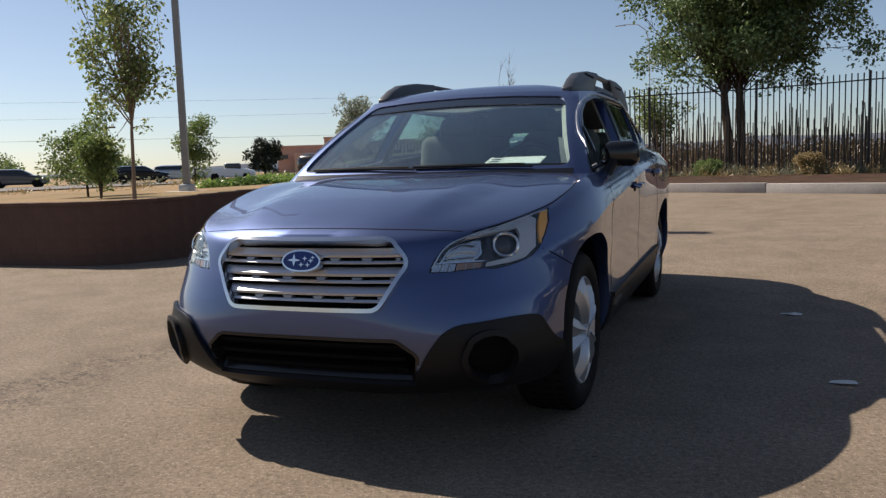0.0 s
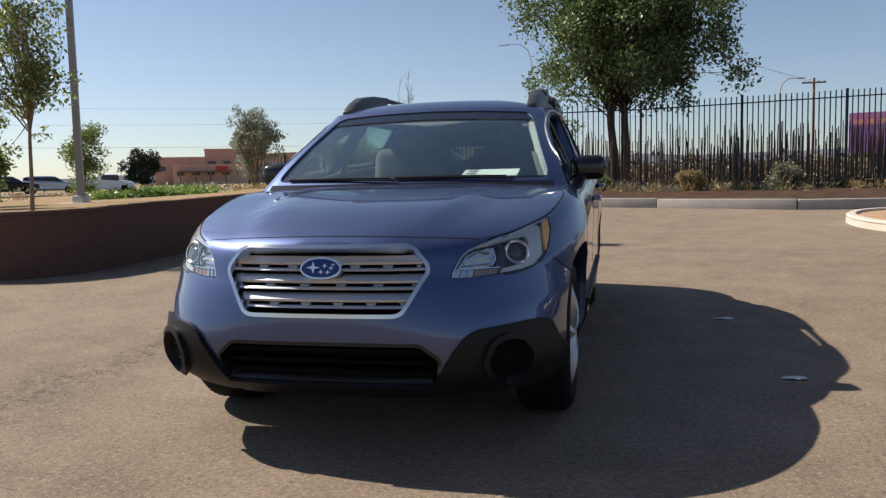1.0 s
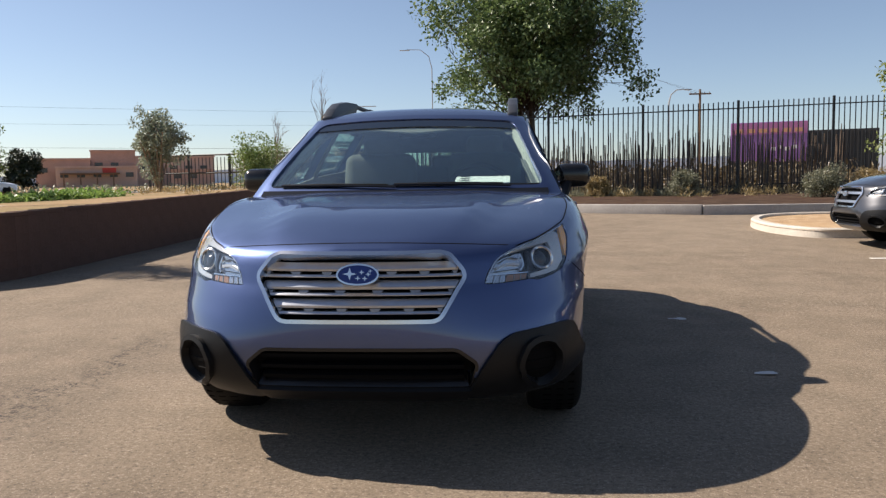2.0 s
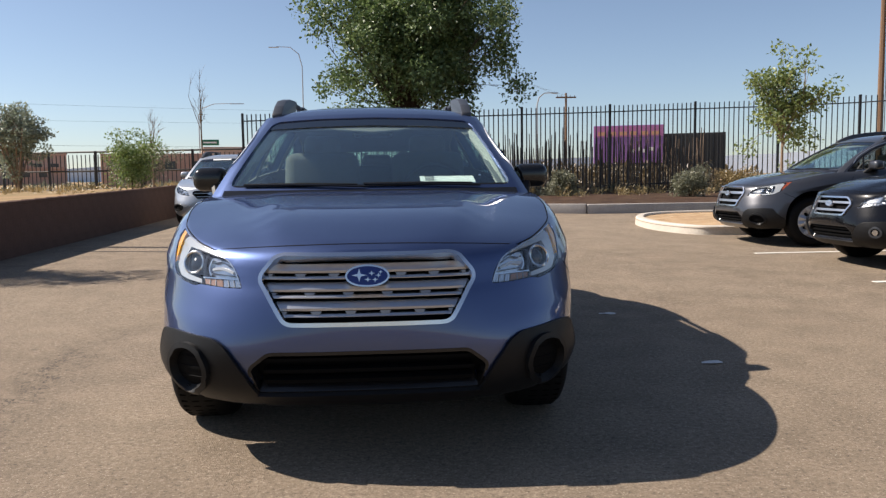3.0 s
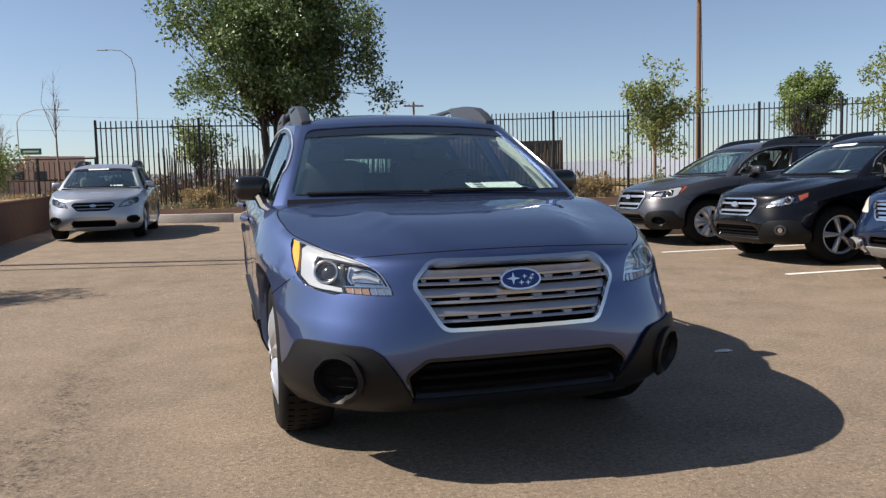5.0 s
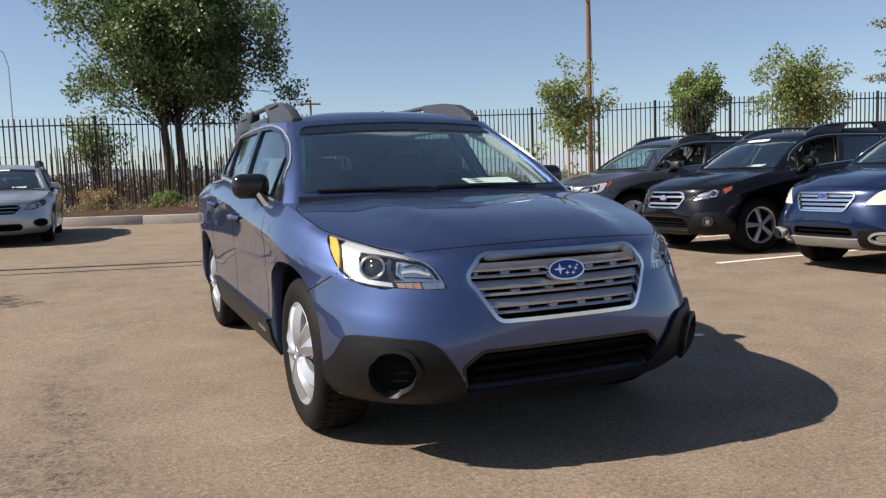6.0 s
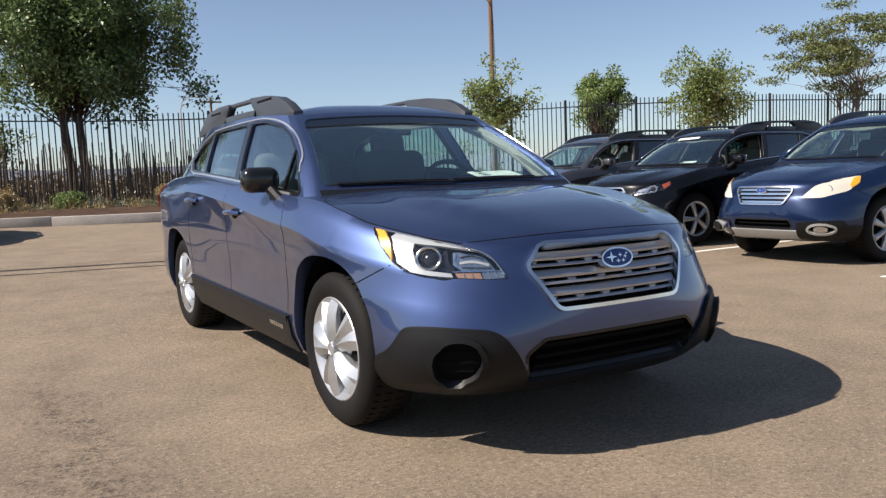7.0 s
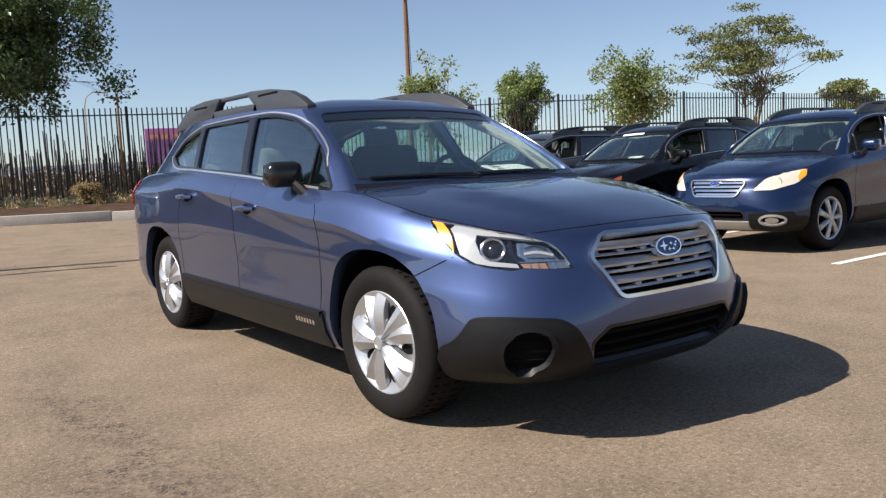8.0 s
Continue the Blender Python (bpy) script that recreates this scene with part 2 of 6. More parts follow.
M_BLUE = car_paint("twilight_blue_paint", (0.055, 0.083, 0.188), 0.96, 0.42, 1.62)
M_SILVER = car_paint("silver_paint", (0.40, 0.42, 0.45), 0.6, 0.34)
M_GREY = car_paint("dark_grey_paint", (0.052, 0.054, 0.062), 0.5, 0.33, 1.45)
M_BLACK = car_paint("black_paint", (0.003, 0.003, 0.004), 0.0, 0.25, 1.35)
M_NAVY = car_paint("navy_paint", (0.006, 0.018, 0.062), 0.5, 0.24, 1.42)
M_WHITE = car_paint("white_paint", (0.70, 0.70, 0.69), 0.0, 0.3)
M_CLAD = plain("grey_black_plastic", (0.0062, 0.0065, 0.0076), 0.48, vary=0.12, scale=30, bump=0.06, spec=0.25)
M_SKID = plain("pale_silver_plastic", (0.34, 0.34, 0.335), 0.42, 0.4, vary=0.1)
M_GLOSSBLK = plain("gloss_black_plastic", (0.010, 0.010, 0.011), 0.16, vary=0.1)
# near black for black plastic, with the shade of recesses put into the colour
M_VOID = plain("recess_shade_black", (0.0025, 0.0025, 0.003), 0.8, spec=0.1)
M_RUBBER = plain("tyre_rubber", (0.0075, 0.0072, 0.0072), 0.7, vary=0.2, scale=20, bump=0.2, spec=0.15)
M_CHROME = plain("chrome", (0.78, 0.78, 0.79), 0.10, 1.0, vary=0.03)
M_FRAME = plain("grille_chrome", (0.68, 0.68, 0.70), 0.20, 1.0, vary=0.04)
M_SATIN = plain("satin_silver", (0.47, 0.49, 0.53), 0.33, 0.85, vary=0.05)
M_TEETH = plain("grille_teeth", (0.27, 0.27, 0.28), 0.4, 0.7, vary=0.05)
M_SIGNAL = plain("turn_signal_lens", (0.28, 0.17, 0.12), 0.25, vary=0.1)
M_TRIM = plain("bright_trim", (0.60, 0.60, 0.61), 0.34, 0.95, vary=0.03)
M_HUB = plain("silver_wheel_cover", (0.47, 0.485, 0.51), 0.36, 0.75, vary=0.08)
M_RAIL = plain("rail_grey", (0.040, 0.043, 0.050), 0.42, 0.2, vary=0.1)
M_REFLECT = plain("lamp_reflector", (0.62, 0.62, 0.63), 0.2, 0.95, vary=0.02)
M_DRL = plain("lamp_light_guide", (0.46, 0.47, 0.48), 0.2, 0.3, vary=0.02)
M_AMBER = plain("amber_lens", (0.82, 0.36, 0.03), 0.18, vary=0.06)
M_MARKER = plain("red_orange_lens", (0.26, 0.055, 0.02), 0.2, vary=0.06)
M_CLOUDY = plain("clouded_lamp_lens", (0.54, 0.51, 0.44), 0.3, vary=0.08, scale=5)
M_RED = plain("red_lens", (0.40, 0.012, 0.012), 0.15)
M_GLASS = clear_glass("car_glass")
M_GLASS_DK = clear_glass("tinted_glass", (0.42, 0.47, 0.47))
M_GLASS_SH = clear_glass("shade_band_glass", (0.10, 0.16, 0.16))
M_LENS = clear_glass("lamp_cover", (0.97, 0.98, 0.98), 0.0, 0.04, 0.35)
M_SEAT = plain("grey_seat_cloth", (0.115, 0.118, 0.112), 0.9, vary=0.15, scale=60)
M_TRIMIN = plain("interior_plastic", (0.032, 0.034, 0.035), 0.6, vary=0.1)
M_LINING = plain("grey_headliner", (0.20, 0.20, 0.19), 0.9)
M_HEADLINER = plain("pale_headliner", (0.42, 0.41, 0.38), 0.9)
M_EMBLEM = plain("emblem_blue", (0.010, 0.025, 0.16), 0.12)
M_PAPER = plain("paper", (0.80, 0.81, 0.80), 0.7, vary=0.03)
M_PURPLE = plain("purple_trailer", (0.26, 0.13, 0.36), 0.45, vary=0.15, scale=0.8)
M_PURPLE2 = plain("magenta_print", (0.44, 0.17, 0.38), 0.45, vary=0.12)
M_ORANGE = plain("orange_print", (0.60, 0.33, 0.20), 0.45, vary=0.12)
M_DARKBOX = plain("dark_container", (0.030, 0.032, 0.034), 0.6, vary=0.15)
M_GREENSIGN = plain("green_sign", (0.02, 0.16, 0.09), 0.5)
M_REDTARP = plain("red_sheet", (0.55, 0.06, 0.04), 0.7)
M_LITTER = plain("pale_litter", (0.62, 0.60, 0.56), 0.8)
M_TREAD = plain("tyre_tread", (0.004, 0.004, 0.004), 0.95, spec=0.05)


# ---- mesh helpers ----
def finish(me, mat, smooth=35.0):
    me.materials.clear()
    me.materials.append(mat)
    if smooth:
        me.polygons.foreach_set("use_smooth", [True] * len(me.polygons))
        me.set_sharp_from_angle(angle=radians(smooth))
    me.update()
    return me


def mesh_of(bm, mat, smooth=35.0, name="mesh"):
    me = bpy.data.meshes.new(name)
    bm.to_mesh(me)
    bm.free()
    return finish(me, mat, smooth)


def thing(name, label, category, group="", kind="", at=None):
    ob = new(name)
    ob.empty_display_size = 0.2
    if at is not None:
        ob.matrix_basis = at
    return tagged(ob, label, category, group, kind)


def part(name, bm, mat, parent=None, label="", smooth=35.0):
    """Links a bmesh (or a mesh) as ONE mesh object under a thing or a part."""
    me = bm if isinstance(bm, bpy.types.Mesh) else mesh_of(bm, mat, smooth, name)
    ob = new(name, me)
    if parent is not None:
        ob.parent = parent
    return tagged(ob, label)


def add_box(bm, c, s, bevel=0.0, rot=None, seg=2):
    res = bmesh.ops.create_cube(bm, size=1.0)
    vs = res["verts"]
    m = Matrix.Translation(c) @ (rot if rot is not None else Matrix()) @ Matrix.Diagonal((*s, 1))
    bmesh.ops.transform(bm, matrix=m, verts=vs)
    if bevel > 0:
        es = list({e for v in vs for e in v.link_edges})
        bmesh.ops.bevel(bm, geom=es, offset=bevel, segments=seg, affect="EDGES", profile=0.5)
    return vs


def box(c, s, bevel=0.0, rot=None, seg=2):
    bm = bmesh.new()
    add_box(bm, c, s, bevel, rot, seg)
    return bm


def add_tube(bm, pts, radii, seg=8, cap=True):
    """A tapered tube along points."""
    pts = [Vector(p) for p in pts]
    rings = []
    ref = Vector((0.31, 0.87, 0.21)).normalized()
    for i, p in enumerate(pts):
        d = (pts[min(i + 1, len(pts) - 1)] - pts[max(i - 1, 0)]).normalized()
        u = d.cross(ref)
        if u.length < 1e-3:
            u = d.cross(Vector((1, 0, 0)))
        u.normalize()
        w = d.cross(u)
        r = radii[i] if hasattr(radii, "__len__") else radii
        rings.append([bm.verts.new(p + (u * math.cos(a) + w * math.sin(a)) * r) for a in [2 * math.pi * k / seg for k in range(seg)]])
    for a, c in zip(rings, rings[1:]):
        for k in range(seg):
            bm.faces.new((a[k], a[(k + 1) % seg], c[(k + 1) % seg], c[k]))
    if cap:
        bm.faces.new(rings[0][::-1])
        bm.faces.new(rings[-1])
    return bm


def tube(pts, radii, seg=8):
    bm = bmesh.new()
    add_tube(bm, pts, radii, seg)
    bmesh.ops.recalc_face_normals(bm, faces=bm.faces)
    return bm


def lathe(profile, seg=40, axis="X", capped=True):
    """Turns (radius, along) pairs round an axis."""
    bm = bmesh.new()
    rings = []
    for r, h in profile:
        ring = []
        for k in range(seg):
            a = 2 * math.pi * k / seg
            c, s = r * math.cos(a), r * math.sin(a)
            ring.append(bm.verts.new((h, c, s) if axis == "X" else (c, h, s) if axis == "Y" else (c, s, h)))
        rings.append(ring)
    for a, c in zip(rings, rings[1:]):
        for k in range(seg):
            bm.faces.new((a[k], a[(k + 1) % seg], c[(k + 1) % seg], c[k]))
    for ring in (rings[0], rings[-1]) if capped else ():
        bm.faces.new(ring)
    bmesh.ops.remove_doubles(bm, verts=bm.verts, dist=1e-5)
    bmesh.ops.recalc_face_normals(bm, faces=bm.faces)
    return bm


def curve_at(x, keys):
    """Smooth monotone interpolation through (x, value) keys."""
    xs = [k[0] for k in keys]
    ys = [k[1] for k in keys]
    if x <= xs[0]:
        return ys[0]
    if x >= xs[-1]:
        return ys[-1]
    d = [(ys[i + 1] - ys[i]) / (xs[i + 1] - xs[i]) for i in range(len(xs) - 1)]
    m = [d[0]] + [0 if d[i - 1] * d[i] <= 0 else 2 * d[i - 1] * d[i] / (d[i - 1] + d[i]) for i in range(1, len(d))] + [d[-1]]
    i = max(j for j in range(len(d)) if xs[j] <= x)
    h = xs[i + 1] - xs[i]
    t = (x - xs[i]) / h
    return (ys[i] * (1 + 2 * t) + h * m[i] * t) * (1 - t) ** 2 + (ys[i + 1] * (3 - 2 * t) - h * m[i + 1] * (1 - t)) * t * t


def carve(mesh, cutters):
    """The mesh with every cutter mesh taken out of it, one after the other."""
    for c in cutters:
        for solver, shift in (("EXACT", 0.0), ("EXACT", 0.0007), ("EXACT", -0.0011), ("FAST", 0.0)):
            ob, tool = new("work", mesh), new("tool", c)
            tool.location = (shift * 0.3, shift, shift * 0.7)
            mod = ob.modifiers.new("cut", "BOOLEAN")
            mod.operation, mod.object, mod.solver = "DIFFERENCE", tool, solver
            bpy.context.view_layer.update()
            out = bpy.data.meshes.new_from_object(ob.evaluated_get(bpy.context.evaluated_depsgraph_get()))
            bpy.data.objects.remove(ob)
            bpy.data.objects.remove(tool)
            box0, box1 = [[f(v.co[k] for v in m.vertices) for k in range(3) for f in (min, max)] if len(m.vertices) else [9] * 6 for m in (mesh, out)]
            if len(out.polygons) > 0.6 * len(mesh.polygons) and max(abs(a - b) for a, b in zip(box0, box1)) < 0.3:
                mesh = out
                break
    return mesh


def rounded(poly, r=0.02, n=4):
    """Rounds the corners of a closed polygon."""
    out = []
    k = len(poly)
    for i in range(k):
        p, a, c = Vector(poly[i]), Vector(poly[i - 1]), Vector(poly[(i + 1) % k])
        da, dc = (a - p), (c - p)
        ra = min(r, da.length * 0.45)
        rc = min(r, dc.length * 0.45)
        s, e = p + da.normalized() * ra, p + dc.normalized() * rc
        for j in range(n + 1):
            t = j / n
            out.append(tuple(s * (1 - t) ** 2 + p * 2 * t * (1 - t) + e * t * t))
    return out


def fill2d(poly, step):
    """Triangles that fill a closed 2D polygon, with inner points every step."""
    ring = []
    k = len(poly)
    for i in range(k):
        a, c = Vector(poly[i]), Vector(poly[(i + 1) % k])
        cnt = max(1, int((c - a).length / step))
        ring += [a.lerp(c, j / cnt) for j in range(cnt)]
    n = len(ring)

    arr = np.array([(p[0], p[1]) for p in ring])
    nxt = np.roll(arr, -1, 0)
    (lx, ly), (hx, hy) = arr.min(0), arr.max(0)
    pts = list(ring)
    for x in np.arange(lx + step / 2, hx, step):
        for y in np.arange(ly + step / 2, hy, step):
            over = (arr[:, 1] > y) != (nxt[:, 1] > y)
            cut = (nxt[over, 0] - arr[over, 0]) * (y - arr[over, 1]) / (nxt[over, 1] - arr[over, 1]) + arr[over, 0]
            if (x < cut).sum() % 2 and ((arr - (x, y)) ** 2).sum(1).min() > (0.45 * step) ** 2:
                pts.append(Vector((float(x), float(y))))
    v, _, fs, *_ = delaunay_2d_cdt([Vector(p) for p in pts], [], [list(range(n))], 1, 1e-6)
    return v, [f for f in fs]


def skin_patch(tree, poly, view, offset, thick, step=0.03):
    """A closed shell over part of a surface: poly is drawn in the plane seen along view ('front', 'side+', 'side-', 'rear', 'top')."""
    v2, fs = fill2d(poly, step)
    outer, inner = [], []
    for a, c in v2:
        o, d = {"front": ((a, -6, c), (0, 1, 0)), "rear": ((a, 6, c), (0, -1, 0)), "side-": ((-6, a, c), (1, 0, 0)),
                "side+": ((6, a, c), (-1, 0, 0)), "top": ((a, c, 6), (0, 0, -1))}[view]
        p, nrm, _, _ = tree.ray_cast(Vector(o), Vector(d))
        if p is None:
            p, nrm, _, _ = tree.find_nearest(Vector(o) + Vector(d) * 4.5)
        if nrm.dot(Vector(d)) > 0:
            nrm = -nrm
        outer.append(p + nrm * offset)
        inner.append(p + nrm * (offset - thick))
    n = len(outer)
    edges = {}
    for f in fs:
        for i in range(len(f)):
            e = (f[i], f[(i + 1) % len(f)])
            edges[tuple(sorted(e))] = None if tuple(sorted(e)) in edges else e
    faces = [tuple(f) for f in fs] + [tuple(i + n for i in f[::-1]) for f in fs]
    faces += [(e[1], e[0], e[0] + n, e[1] + n) for e in edges.values() if e]
    me = bpy.data.meshes.new("patch")
    me.from_pydata([tuple(p) for p in outer + inner], [], faces)
    bm = bmesh.new()
    bm.from_mesh(me)
    bpy.data.meshes.remove(me)
    bmesh.ops.recalc_face_normals(bm, faces=bm.faces)
    return bm


def to_mesh(bm):
    me = bpy.data.meshes.new("solid")
    bm.to_mesh(me)
    bm.free()
    return me


def ribbon(tree, pts, view, width, offset=0.001, thick=0.002, closed=False, step=0.03):
    """A narrow raised strip along a drawn line on a surface."""
    pts = [Vector(p) for p in pts]
    line = []
    cnt_pts = len(pts) if closed else len(pts) - 1
    for i in range(cnt_pts):
        a, c = pts[i], pts[(i + 1) % len(pts)]
        cnt = max(1, int((c - a).length / step))
        line += [a.lerp(c, j / cnt) for j in range(cnt)]
    if not closed:
        line.append(pts[-1])
    bm = bmesh.new()
    prof = []
    for p in line:
        a, c = p
        o, d = {"front": ((a, -6, c), (0, 1, 0)), "rear": ((a, 6, c), (0, -1, 0)), "side-": ((-6, a, c), (1, 0, 0)),
                "side+": ((6, a, c), (-1, 0, 0)), "top": ((a, c, 6), (0, 0, -1))}[view]
        q, nrm, _, _ = tree.ray_cast(Vector(o), Vector(d))
        if q is None:
            q, nrm, _, _ = tree.find_nearest(Vector(o) + Vector(d) * 4.5)
        if nrm.dot(Vector(d)) > 0:
            nrm = -nrm
        prof.append((q, nrm))
    k = len(prof)
    rings = []
    for i in range(k):
        q, nrm = prof[i]
        nx = prof[(i + 1) % k][0] if closed or i < k - 1 else q
        pv = prof[i - 1][0] if closed or i > 0 else q
        t = nx - pv
        if t.length < 1e-6:
            t = Vector((0, 0, 1))
        s = nrm.cross(t.normalized()) * (width / 2)
        up, dn = nrm * offset, nrm * (offset - thick)
        rings.append([bm.verts.new(q + s * 0.8 + up), bm.verts.new(q - s * 0.8 + up), bm.verts.new(q - s + dn), bm.verts.new(q + s + dn)])
    for i in range(k if closed else k - 1):
        a, c = rings[i], rings[(i + 1) % k]
        for j in range(4):
            bm.faces.new((a[j], a[(j + 1) % 4], c[(j + 1) % 4], c[j]))
    if not closed:
        bm.faces.new(rings[0])
        bm.faces.new(rings[-1])
    bmesh.ops.recalc_face_normals(bm, faces=bm.faces)
    return bm


def mirror_x(poly):
    return [(-a, c) for a, c in reversed(poly)]


def flowing(pts, n=6):
    """Points of a smooth curve through the given ones."""
    pts = [Vector(p) for p in pts]
    out = []
    for i in range(len(pts) - 1):
        a, b, c, d = pts[max(0, i - 1)], pts[i], pts[i + 1], pts[min(len(pts) - 1, i + 2)]
        for k in range(n):
            t = k / n
            v = 0.5 * (2 * b + (c - a) * t + (2 * a - 5 * b + 4 * c - d) * t * t + (3 * b - a - 3 * c + d) * t ** 3)
            out.append(tuple(v))
    out.append(tuple(pts[-1]))
    return out


# ---- cars: the shared body shapes ----
SHOULDER = ((-2.32, 0.79), (-2.1, 0.822), (-1.78, 0.885), (-1.25, 0.985), (-0.9, 1.005), (0.0, 1.075), (1.2, 1.135), (2.2, 1.125), (2.6, 1.06))
SPINE = ((-2.30, 0.795), (-2.26, 0.832), (-2.15, 0.868), (-1.9, 0.918), (-1.5, 0.975), (-1.1, 1.02), (-0.6, 1.03), (2.2, 1.13), (2.55, 1.08))
# level, half width, nose length, nose squareness, tail length
LEVELS = ((0.0, 0.821, 0.985, 3.0, 0.8), (0.04, 0.85, 1.045, 3.2, 0.86), (0.14, 0.880, 1.105, 3.5, 0.92), (0.22, 0.889, 1.127, 3.6, 0.94),
          (0.3, 0.888, 1.140, 3.6, 0.95), (0.38, 0.885, 1.150, 3.55, 0.95), (0.46, 0.886, 1.152, 3.4, 0.95), (0.535, 0.8915, 1.15, 3.2, 0.945), (0.58, 0.8955, 1.147, 3.1, 0.942),
          (0.615, 0.8945, 1.145, 3.02, 0.94), (0.67, 0.8945, 1.140, 2.92, 0.935), (0.72, 0.8965, 1.134, 2.83, 0.93), (0.765, 0.9005, 1.128, 2.75, 0.925), (0.795, 0.9060, 1.122, 2.69, 0.92),
          (0.825, 0.9000, 1.118, 2.66, 0.915), (0.87, 0.889, 1.113, 2.64, 0.905), (0.92, 0.874, 1.107, 2.63, 0.88), (0.965, 0.851, 1.1, 2.65, 0.86),
          (1.0, 0.819, 1.09, 2.67, 0.83))
# how far the door crease climbs from the front wing to the tail
CREASE = ((-1.5, 0.0), (-1.18, 0.025), (-0.5, 0.050), (0.07, 0.078), (0.74, 0.090), (2.0, 0.06))
HOOD_CREASE = ((-2.2, 0.345), (-1.99, 0.401), (-1.7, 0.46), (-1.33, 0.494), (-0.9, 0.51))
NOSE, TAIL, FLOOR_Z = -1.2, 1.7, 0.235


def shoulder_half(y):
    if y < NOSE:
        t = min(1.0, (NOSE - y) / 1.09)
        return max(0.02, 0.819 * (1 - t ** 2.67) ** (1 / 2.67))
    w = 0.819 * curve_at(y, ((-0.9, 1.0), (1.0, 0.96), (2.0, 0.93)))
    if y > TAIL:
        t = min(1.0, (y - TAIL) / 0.83)
        w *= max(0.02, (1 - t ** 3.2) ** (1 / 3.2))
    return w


def hood_z(x, y):
    zs, zc = curve_at(y, SHOULDER), curve_at(y, SPINE)
    z = zc - (zc - zs) * min(1.0, abs(x) / shoulder_half(y)) ** 3
    if -2.2 < y < -0.9:
        edge = curve_at(y, HOOD_CREASE)
        t = max(0.0, min(1.0, (edge - abs(x)) / 0.075 + 0.5))
        u = max(0.0, min(1.0, (-0.95 - y) / 0.75))
        z += 0.021 * t * t * (3 - 2 * t) * min(1.0, (y + 2.2) / 0.25) * u * u * (3 - 2 * u)
    return z


def body_solid(fine=1.0):
    """The lower body with its hood as one closed solid, nose towards -y."""
    nf, ns, nr = int(26 * fine), int(34 * fine), int(14 * fine)

    def ring(level):
        v, w, lf, n, lr = level
        half = []
        for i in range(nf):
            a = math.pi / 2 * i / nf
            half.append((w * math.sin(a) ** (2 / n), NOSE - lf * math.cos(a) ** (2 / n)))
        for i in range(ns):
            half.append((w, NOSE + (TAIL - NOSE) * i / ns))
        for i in range(nr + 1):
            a = math.pi / 2 * i / nr
            half.append((w * max(0.0, math.cos(a)) ** (2 / 3.2), TAIL + lr * math.sin(a) ** (2 / 3.2)))
        out = []
        for x, y in half:
            if v > 0.75:
                x *= 1 - (1 - curve_at(y, ((-0.9, 1.0), (1.0, 0.96), (2.0, 0.93)))) * (v - 0.75) / 0.25
            if 0.2 < v < 0.9:
                swell = 0.020 * (math.exp(-((y + 1.455) / 0.36) ** 2) + 0.9 * math.exp(-((y - 1.455) / 0.40) ** 2))
                x += swell * math.sin(math.pi * (v - 0.2) / 0.7) * (x > 0.5)
            out.append((x, y))
        return out

    bm = bmesh.new()
    rows = []

    def row(points, zf):
        right = [bm.verts.new((-x, y, zf(x, y))) for x, y in points]
        left = [bm.verts.new((x, y, zf(x, y))) for x, y in points]
        return right[::-1] + left

    for level in LEVELS:
        v = level[0]
        rise = math.sin(math.pi * max(0.0, v - 0.5) / 0.5)
        rows.append(row(ring(level), lambda x, y: FLOOR_Z + (curve_at(y, SHOULDER) - FLOOR_Z) * (v + rise * curve_at(y, CREASE))))
    top = ring(LEVELS[-1])
    for q in (0.985, 0.955, 0.91, 0.85, 0.78, 0.70, 0.62, 0.53, 0.43, 0.32, 0.21, 0.10, 0.0):
        pts = []
        for x, y in top:
            c = max(NOSE, min(TAIL, y))
            pts.append((x * q, c + (y - c) * q))
        rows.append(row(pts, hood_z))
    n = len(rows[0])
    for a, c in zip(rows, rows[1:]):
        for k in range(n):
            q4 = (a[k], a[(k + 1) % n], c[(k + 1) % n], c[k])
            bm.faces.new(q4)
    bm.faces.new(rows[0][::-1])
    bmesh.ops.remove_doubles(bm, verts=bm.verts, dist=2e-4)
    bmesh.ops.dissolve_degenerate(bm, edges=bm.edges, dist=1e-4)
    bmesh.ops.recalc_face_normals(bm, faces=bm.faces)
    return bm


ROOF_EDGE = ((-0.5, 1.424), (-0.3, 1.443), (0.3, 1.475), (1.2, 1.480), (1.8, 1.442), (2.1, 1.39))


def roof_edge(x, y):
    """Height of the roof's edge; the front edge is crowned."""
    return curve_at(y, ROOF_EDGE) + 0.024 * (1 - min(1.0, (x / 0.6) ** 2)) * max(0.0, min(1.0, (0.1 - y) / 0.4))


